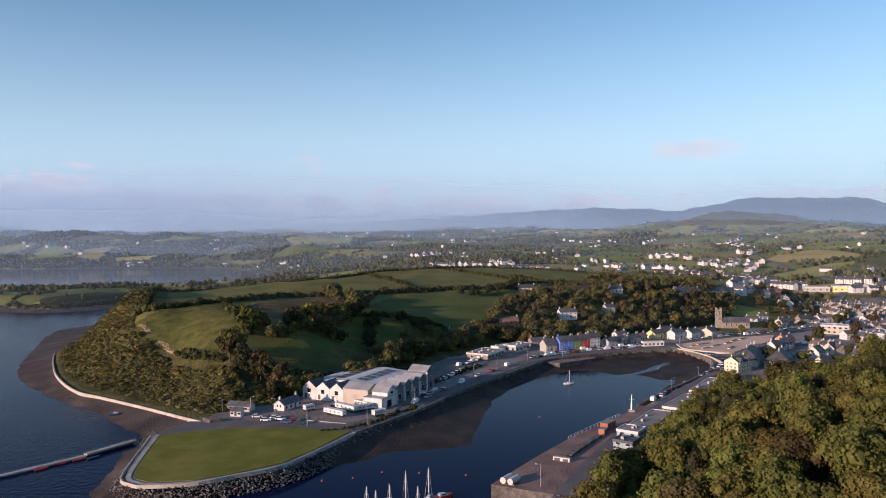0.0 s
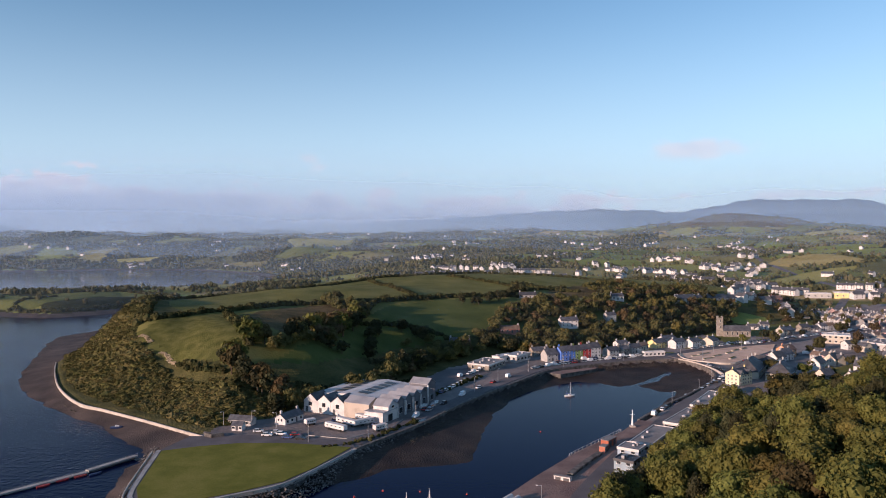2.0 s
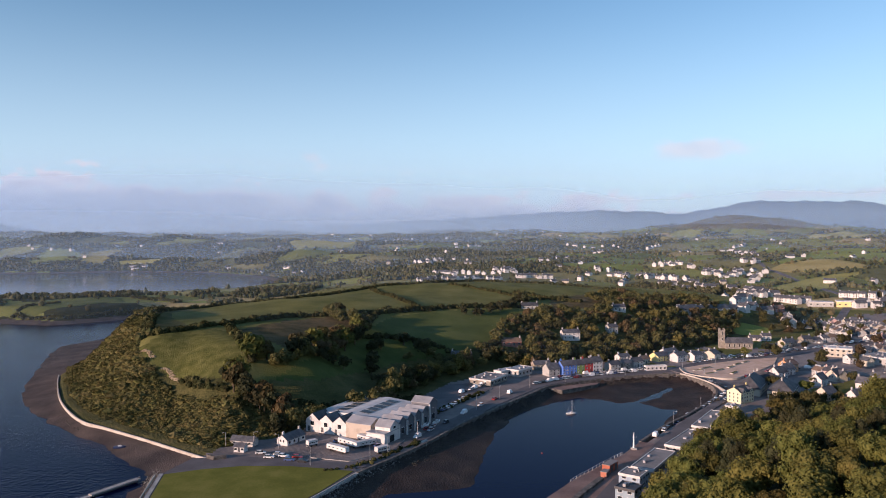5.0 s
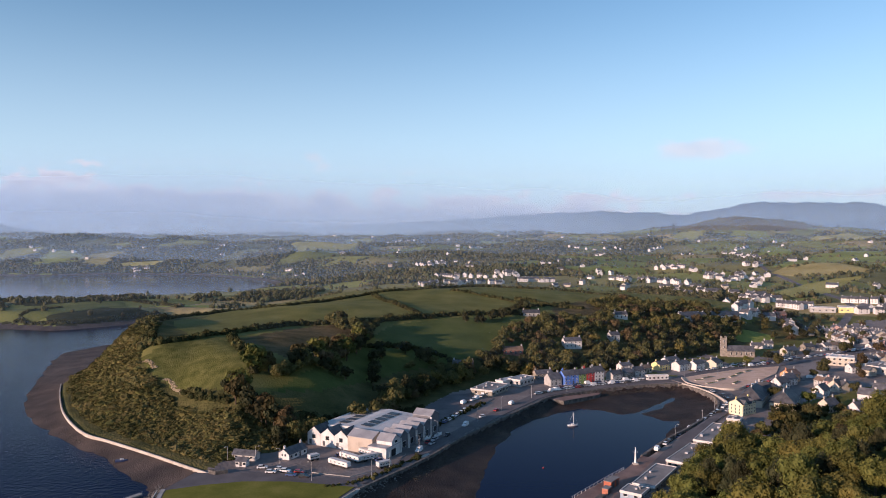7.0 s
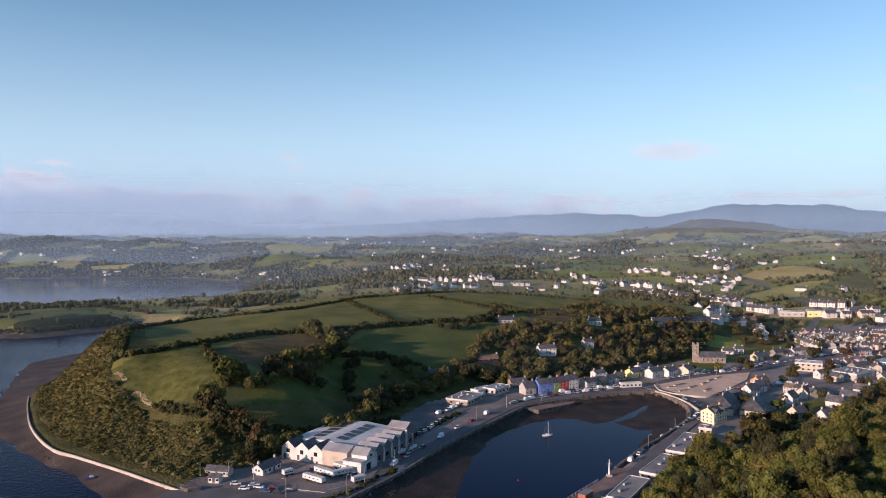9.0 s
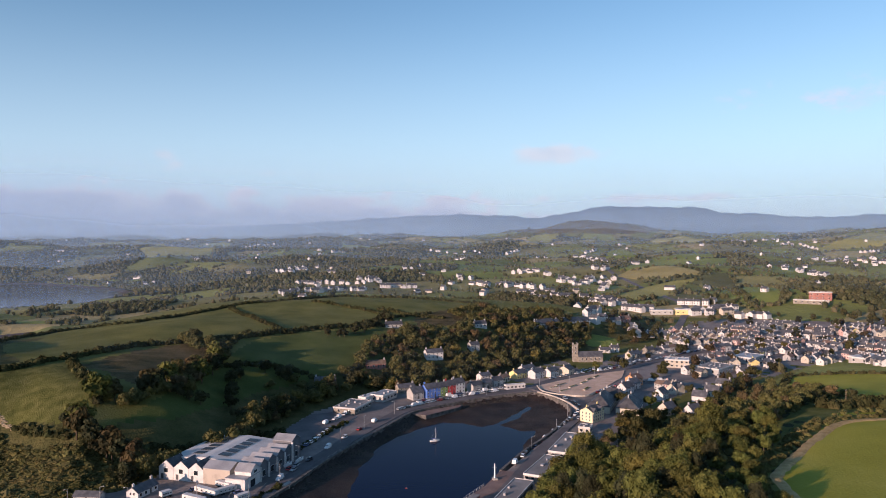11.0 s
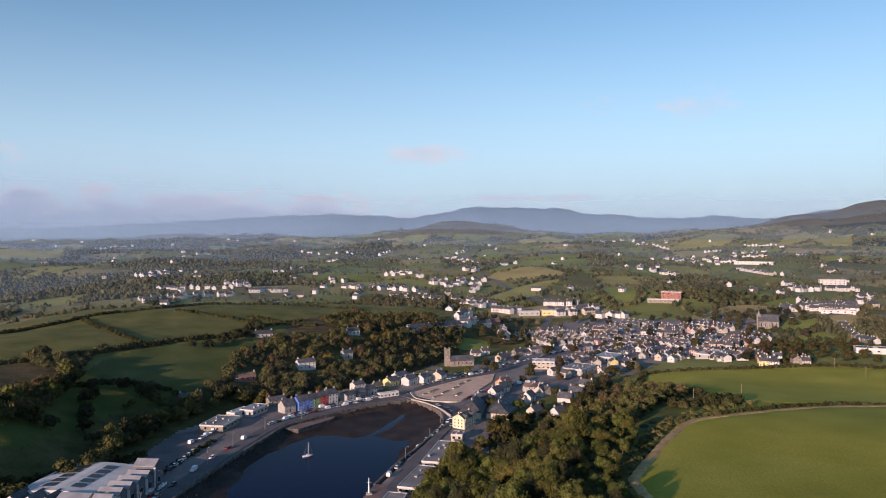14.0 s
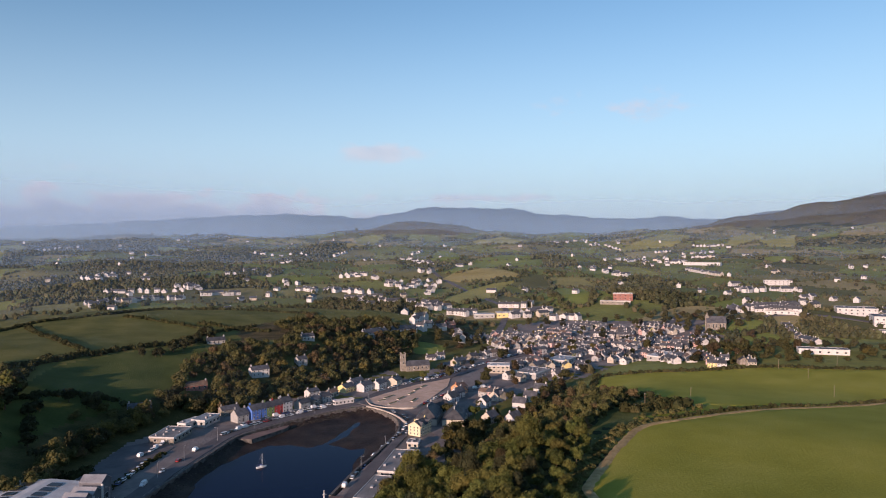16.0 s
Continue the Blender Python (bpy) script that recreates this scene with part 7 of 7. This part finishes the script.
def boat(x, y, z, turn, L, hull, label, mast=0.0, cabin=True, tilt=0.0):
    t = thing("boat", x, y, z, turn, label, "boat")
    t.matrix_basis = pose(x, y, z, tilt, 0, turn)
    part("hull", hull_bm(L, L * 0.32, L * 0.2), hull, t)
    if cabin:
        c = part("cabin", loft([[(-L * 0.12, -L * 0.09, L * 0.1), (-L * 0.12, L * 0.09, L * 0.1), (-L * 0.12, L * 0.08, L * 0.2), (-L * 0.12, -L * 0.08, L * 0.2)], [(L * 0.2, -L * 0.08, L * 0.1), (L * 0.2, L * 0.08, L * 0.1), (L * 0.14, L * 0.06, L * 0.19), (L * 0.14, -L * 0.06, L * 0.19)]]), H_WHITE, t)
        part("cabin_window", box_bm(-L * 0.06, L * 0.12, -L * 0.092, L * 0.092, L * 0.14, L * 0.175), M_GLASS, c)
    if mast:
        bm = bmesh.new()
        bmesh.ops.create_cone(bm, cap_ends=True, segments=6, radius1=0.13, radius2=0.08, depth=mast, matrix=Matrix.Translation((L * 0.08, 0, L * 0.1 + mast / 2)))
        m = part("mast", bm, M_FRAME, t)
        bm = bmesh.new()
        bmesh.ops.create_cone(bm, cap_ends=True, segments=6, radius1=0.16, radius2=0.12, depth=L * 0.42, matrix=Matrix.Translation((-L * 0.13, 0, L * 0.27)) @ Euler((0, 1.5708, 0)).to_matrix().to_4x4())
        part("boom", bm, M_SAIL, m)
        for k in (0.55, 0.78):
            part("spreader", box_bm(L * 0.08 - 0.03, L * 0.08 + 0.03, -0.6, 0.6, mast * k, mast * k + 0.06), M_FRAME, m)
        for sx, sy in ((0.5, 0), (-0.5, 0), (0.02, 0.15), (0.02, -0.15)):
            a, b = Vector((L * 0.08, 0, L * 0.1 + mast)), Vector((L * sx, L * sy, L * 0.11))
            q = (b - a).to_track_quat("Z", "Y").to_matrix().to_4x4()
            bm = bmesh.new()
            bmesh.ops.create_cone(bm, cap_ends=True, segments=3, radius1=0.025, radius2=0.025, depth=(b - a).length, matrix=Matrix.Translation((a + b) / 2) @ q)
            part("stay", bm, M_STEEL, m)
    return t


boat(64, 367, 0.1, 15, 5.4, H_WHITE, "small white sailing yacht moored in the harbour", 6.5)
for x, y, turn, mast, hull, lab in ((-10.9, 198, 80, 14, H_WHITE, "white yacht with tall mast at the marina"), (-4.7, 205, 75, 12, H_NAVY, "navy yacht with tall mast at the marina"), (-15.3, 197, 82, 9.5, H_WHITE, "white yacht berthed at the pontoon"), (-21.6, 196, 80, 9, H_WHITE, "small white yacht berthed at the pontoon"),
                                    (-18.8, 193, 78, 9, H_NAVY, "dark yacht berthed at the pontoon"), (-7.4, 194, 80, 10, H_WHITE, "white cruising yacht with furled sail")):
    boat(x, y, 0.15, turn, 8, hull, lab, mast * 0.72)
boat(-0.8, 207, 0.2, 35, 8, H_RED, "red and white motor boat leaving the marina")
for x, y, z, turn, L, hull, lab in ((-9.6, 329, 4.15, 60, 6, H_WHITE, "white motor boat parked ashore by the road"), (-4.5, 335, 4.15, 62, 6, H_WHITE, "white cabin boat parked ashore by the road"), (6, 322, 0.7, 30, 6, H_WHITE, "small white boat lying on the mud"),
                                    (119, 345, 1.0, 50, 7, H_WHITE, "white motor boat beside the quay"), (124, 352, 1.0, 55, 6, H_RED, "red and white fishing boat at the quay"), (106, 330, 0.6, 45, 7, H_NAVY, "dark fishing boat moored at the quay"), (111, 337, 0.7, 40, 6, H_WHITE, "white cabin boat moored at the quay"), (137, 371, 1.0, 60, 7, H_WHITE, "white boat drying out by the quay"),
                                    (142, 379, 1.2, 50, 6, H_WHITE, "small white boat on the flats"), (98, 318, 0.3, 50, 7, H_WHITE, "white launch tied to the quay"), (86, 303, 0.3, 50, 9, H_NAVY, "old dark trawler tied to the quay"), (-140, 305, 1.2, 10, 5, H_NAVY, "small dark boat lying on the beach")):
    boat(x, y, z, turn, L, hull, lab, tilt=4 if z > 0.5 and z < 3 else 0)


def pontoon():
    t = thing("pontoon", -115, 266, 0, 0, "long floating pontoon walkway with pale deck and rails", "pontoon")
    line = [(0, 0), (-10, -17), (-27, -38), (-46, -58), (-70, -84)]
    for a, b in zip(line, line[1:]):
        d = Vector((b[0] - a[0], b[1] - a[1], 0))
        turn = math.degrees(math.atan2(d.y, d.x))
        p = part("deck", box_bm(0, d.length - 0.1, -1.0, 1.0, 0.25, 0.75), M_CONCRETE, t)
        p.matrix_basis = pose(a[0], a[1], 0.5 if a == (0, 0) else 0, 0, 0, turn)
        for k in range(max(2, int(d.length / 5))):
            post = part("rail_post", box_bm(k * 5 + 0.2, k * 5 + 0.28, 0.9, 0.98, 0.75, 1.7), M_STEEL, p)
        part("handrail", box_bm(0, d.length - 0.2, 0.91, 0.97, 1.65, 1.72), M_STEEL, p)
        part("float", box_bm(1, d.length - 1, -0.9, 0.9, -0.3, 0.25), M_DARKMETAL, p)
    for x, y, turn in ((-131.5, 235, 48), (-128, 240.5, 48), (-124, 244.6, 48), (-120, 247, 50)):
        boat(x - 1.5, y + 1.0, 0.05, turn, 4.2, H_RED if x < -122 else H_NAVY, "small red open boat tied to the pontoon" if x < -122 else "small dark open boat tied to the pontoon", cabin=False)


pontoon()


def buoy(x, y):
    t = thing("buoy", x, y, 0, 0, "small red round mooring buoy on the water", "buoy", "mooring buoys")
    bm = bmesh.new()
    bmesh.ops.create_icosphere(bm, subdivisions=2, radius=0.4)
    part("float", bm, H_RED, t)
    part("ring", box_bm(-0.05, 0.05, -0.15, 0.15, 0.35, 0.6), M_STEEL, t)


for x, y in ((-38.2, 222.9), (-28.8, 225.3), (-20.1, 230.6), (-8.1, 229.8), (6.9, 227.3), (40, 300)):
    buoy(x, y)


def tank(x, y, turn):
    t = thing("tank", x, y, 4.15, turn, "white horizontal storage tank lying on the pier", "tank", "tanks on the pier")
    bm = bmesh.new()
    bmesh.ops.create_cone(bm, cap_ends=True, segments=16, radius1=0.95, radius2=0.95, depth=4.6, matrix=Matrix.Translation((0, 0, 1.15)) @ Euler((0, 1.5708, 0)).to_matrix().to_4x4())
    part("drum", bm, W_WHITE, t)
    for k in (-1.4, 1.4):
        part("saddle", box_bm(k - 0.2, k + 0.2, -0.8, 0.8, 0, 0.5), M_CONCRETE, t)


tank(18.2, 208.8, 55)
tank(20.2, 207.6, 55)


def pier_store(x, y, turn, L, w, h, wall, label, name="shed"):
    t = thing(name, x, y, 4.15, turn, label, "shed")
    part("wall", box_bm(-L / 2, L / 2, -w / 2, w / 2, 0, h), wall, t)
    part("roof", box_bm(-L / 2 - 0.15, L / 2 + 0.15, -w / 2 - 0.15, w / 2 + 0.15, h, h + 0.18), R_FELT, t)
    for k in range(2):
        door_part(t, -L / 4 + k * L / 2, -w / 2, 0, 0, M_DARKMETAL, 1.8, min(2.2, h - 0.3))


pier_store(37.6, 228.6, -30, 5.5, 1.3, 1.2, W_WHITE, "long low white store box on the pier")
pier_store(61, 266.5, 52, 7, 3.0, 2.6, paint("rust_red_container", (0.38, 0.12, 0.07)), "rust-red container shed on the pier")
pier_store(57.6, 259.4, 57, 3.4, 2.2, 1.9, paint("terracotta_shed", (0.42, 0.16, 0.10)), "small terracotta shed on the pier")


def quay_mast(x, y):
    t = thing("signal_mast", x, y, 4.15, 0, "white lattice signal mast on the quay", "mast")
    bm = bmesh.new()
    bmesh.ops.create_cone(bm, cap_ends=True, segments=4, radius1=0.5, radius2=0.12, depth=7.0, matrix=Matrix.Translation((0, 0, 3.5)))
    part("mast", bm, M_FRAME, t)
    part("yard", box_bm(-1.0, 1.0, -0.05, 0.05, 5.0, 5.1), M_FRAME, t)
    part("base", box_bm(-1.0, 1.0, -1.0, 1.0, 0, 0.7), M_CONCRETE, t)


quay_mast(76.5, 292)


def railing(name, line, z, label):
    t = thing(name, line[0][0], line[0][1], z, 0, label, "railing")
    pts = smooth_line(line, 2.5)
    for p in pts:
        part("post", box_bm(p[0] - line[0][0] - 0.05, p[0] - line[0][0] + 0.05, p[1] - line[0][1] - 0.05, p[1] - line[0][1] + 0.05, 0, 1.1), M_FRAME, t)
    for a, b in zip(pts, pts[1:]):
        d = Vector((b[0] - a[0], b[1] - a[1]))
        r = part("rail", box_bm(0, d.length, -0.03, 0.03, 1.02, 1.1), M_FRAME, t)
        r.matrix_basis = pose(a[0] - line[0][0], a[1] - line[0][1], 0, 0, 0, math.degrees(math.atan2(d.y, d.x)))


railing("quay_railing", [(44, 253), (58, 270.5), (70, 285)], 4.15, "white steel railing along the pier's edge")


def slab_sign(x, y, turn):
    t = thing("slipway_ramp", x, y, 2.4, turn, "grey concrete slip ramp below the road", "ramp")
    part("deck", loft([[(-3, -2, -2), (3, -2, -2), (3, -2, 0.2), (-3, -2, 0.2)], [(-3, 2, -2), (3, 2, -2), (3, 2, 1.8), (-3, 2, 1.8)]]), M_CONCRETE, t)
    part("kerb", box_bm(-3.1, -2.8, -2, 2, 0.0, 1.9), M_PALEWALL, t)


slab_sign(-8.6, 303.6, 60)


# planters and low walls that divide the square
def planter(x, y, turn, L):
    t = thing("planter", x, y, 4.28, turn, "low pale stone planter on the square", "planter", "planters on the square")
    part("kerb", box_bm(-L / 2, L / 2, -0.9, 0.9, 0, 0.55), M_PALEWALL, t)
    part("soil", box_bm(-L / 2 + 0.25, L / 2 - 0.25, -0.65, 0.65, 0.5, 0.62), M_DARKGRASS, t)


for x, y, turn, L in ((166, 452, 30, 9), (176, 463, 40, 10), (188, 474, 42, 8), (170, 470, 35, 12), (196, 484, 45, 9), (182, 454, 50, 10), (205, 492, 40, 8), (162, 462, 20, 7)):
    planter(x, y, turn, L)

# ---- the far distance ----
def distant_mountains():
    """A range beyond the farmland, its distance haze put into the blue."""
    az = np.arange(-50, 75, 0.25)
    rise = np.interp(az, [-50, -30, -26, -21, -17, -13, -8, -2, 3, 7.5, 12, 16, 18, 20.5, 22.2, 24, 27.6, 29.8, 31.4, 34, 38, 41.5, 45, 50, 75],
                     [0.5, 0.9, 1.3, 1.5, 1.35, 0.85, 0.8, 1.15, 1.45, 1.75, 1.9, 1.75, 1.55, 1.95, 2.35, 2.45, 2.3, 2.35, 1.9, 1.75, 1.4, 1.6, 1.3, 0.9, 0.6])
    rise = np.convolve(np.pad(rise, 3, "edge"), [0.06, 0.12, 0.2, 0.24, 0.2, 0.12, 0.06], "valid")
    lift = np.tan(np.radians(rise)) + 0.0007 * np.sin(az * 1.7) + 0.0006 * np.sin(az * 4.3 + 1) + 0.0003 * np.sin(az * 9.1)
    verts, faces = [], []
    for i, (a, l) in enumerate(zip(np.radians(az), lift)):
        for rr, k in ((4300, 0.0), (4450, 0.35), (4600, 0.72), (4760, 1.0), (4840, 0.9)):
            q = 95 + 4760 * l * k + (9 * math.sin(i * 0.11 + rr) + 5 * math.sin(i * 0.23 + rr * 0.3)) * (0 < k < 0.9)
            verts.append((rr * math.sin(a), rr * math.cos(a), q if k else -20))
        if i:
            for k in range(4):
                p = (i - 1) * 5 + k
                faces.append((p, p + 5, p + 6, p + 1))
    # the blue of aerial haze is put into this base colour
    m = material("haze_blue_moor", [(0.07, 0.115, 0.165), (0.09, 0.14, 0.19), (0.11, 0.16, 0.2)], 500, 1.0, 0.0, 8, spec=0.0)
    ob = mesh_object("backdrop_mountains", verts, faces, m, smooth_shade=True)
    tagged(ob, "mountain range on the horizon with haze blue in its colour", "mountains", kind="structure")


distant_mountains()


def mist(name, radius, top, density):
    """A thin bluish sheet, added to stand in for aerial haze."""
    m = bpy.data.materials.new("haze_sheet")
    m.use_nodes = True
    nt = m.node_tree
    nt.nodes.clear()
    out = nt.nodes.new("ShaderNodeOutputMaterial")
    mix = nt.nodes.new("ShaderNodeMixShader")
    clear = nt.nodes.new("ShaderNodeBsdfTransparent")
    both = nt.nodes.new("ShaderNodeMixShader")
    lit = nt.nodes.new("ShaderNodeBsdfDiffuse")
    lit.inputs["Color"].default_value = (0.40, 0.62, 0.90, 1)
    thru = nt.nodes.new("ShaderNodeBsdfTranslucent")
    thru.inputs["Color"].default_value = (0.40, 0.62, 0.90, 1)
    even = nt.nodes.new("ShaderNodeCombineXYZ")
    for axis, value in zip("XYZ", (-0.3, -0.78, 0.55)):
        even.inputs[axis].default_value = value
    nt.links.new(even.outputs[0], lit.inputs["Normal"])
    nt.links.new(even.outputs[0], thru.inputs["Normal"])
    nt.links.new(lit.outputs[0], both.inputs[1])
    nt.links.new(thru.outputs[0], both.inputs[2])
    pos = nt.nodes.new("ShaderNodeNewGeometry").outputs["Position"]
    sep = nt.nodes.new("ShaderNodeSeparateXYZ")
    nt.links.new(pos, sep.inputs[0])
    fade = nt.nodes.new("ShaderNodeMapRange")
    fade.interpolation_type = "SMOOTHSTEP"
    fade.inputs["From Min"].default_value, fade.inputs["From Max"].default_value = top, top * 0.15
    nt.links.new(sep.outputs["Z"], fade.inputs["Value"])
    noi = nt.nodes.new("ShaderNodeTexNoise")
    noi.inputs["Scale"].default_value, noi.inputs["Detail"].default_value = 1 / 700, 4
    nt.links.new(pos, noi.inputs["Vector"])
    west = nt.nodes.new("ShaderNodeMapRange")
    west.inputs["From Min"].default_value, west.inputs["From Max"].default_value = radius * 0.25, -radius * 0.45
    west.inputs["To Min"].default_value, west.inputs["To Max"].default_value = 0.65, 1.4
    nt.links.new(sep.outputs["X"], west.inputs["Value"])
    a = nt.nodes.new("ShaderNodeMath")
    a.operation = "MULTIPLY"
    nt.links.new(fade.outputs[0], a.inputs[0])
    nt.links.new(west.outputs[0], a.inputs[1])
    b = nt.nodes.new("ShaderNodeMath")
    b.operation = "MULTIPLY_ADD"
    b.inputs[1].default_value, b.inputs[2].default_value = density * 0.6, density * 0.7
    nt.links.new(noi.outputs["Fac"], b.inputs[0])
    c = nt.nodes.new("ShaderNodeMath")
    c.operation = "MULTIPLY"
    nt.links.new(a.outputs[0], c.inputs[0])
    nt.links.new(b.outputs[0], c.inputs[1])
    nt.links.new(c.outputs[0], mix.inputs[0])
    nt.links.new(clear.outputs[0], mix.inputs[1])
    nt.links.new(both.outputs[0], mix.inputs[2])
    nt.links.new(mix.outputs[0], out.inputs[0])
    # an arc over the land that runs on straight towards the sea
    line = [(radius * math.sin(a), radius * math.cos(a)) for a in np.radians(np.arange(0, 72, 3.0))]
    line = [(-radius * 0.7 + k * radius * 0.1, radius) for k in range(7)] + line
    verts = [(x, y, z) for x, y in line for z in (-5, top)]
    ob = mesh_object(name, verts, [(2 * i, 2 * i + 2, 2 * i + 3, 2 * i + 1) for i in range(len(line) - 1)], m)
    tagged(ob, "thin bluish sheet added for aerial haze", "mist", kind="structure")


# added sheets from near to far, so that haze builds up with distance
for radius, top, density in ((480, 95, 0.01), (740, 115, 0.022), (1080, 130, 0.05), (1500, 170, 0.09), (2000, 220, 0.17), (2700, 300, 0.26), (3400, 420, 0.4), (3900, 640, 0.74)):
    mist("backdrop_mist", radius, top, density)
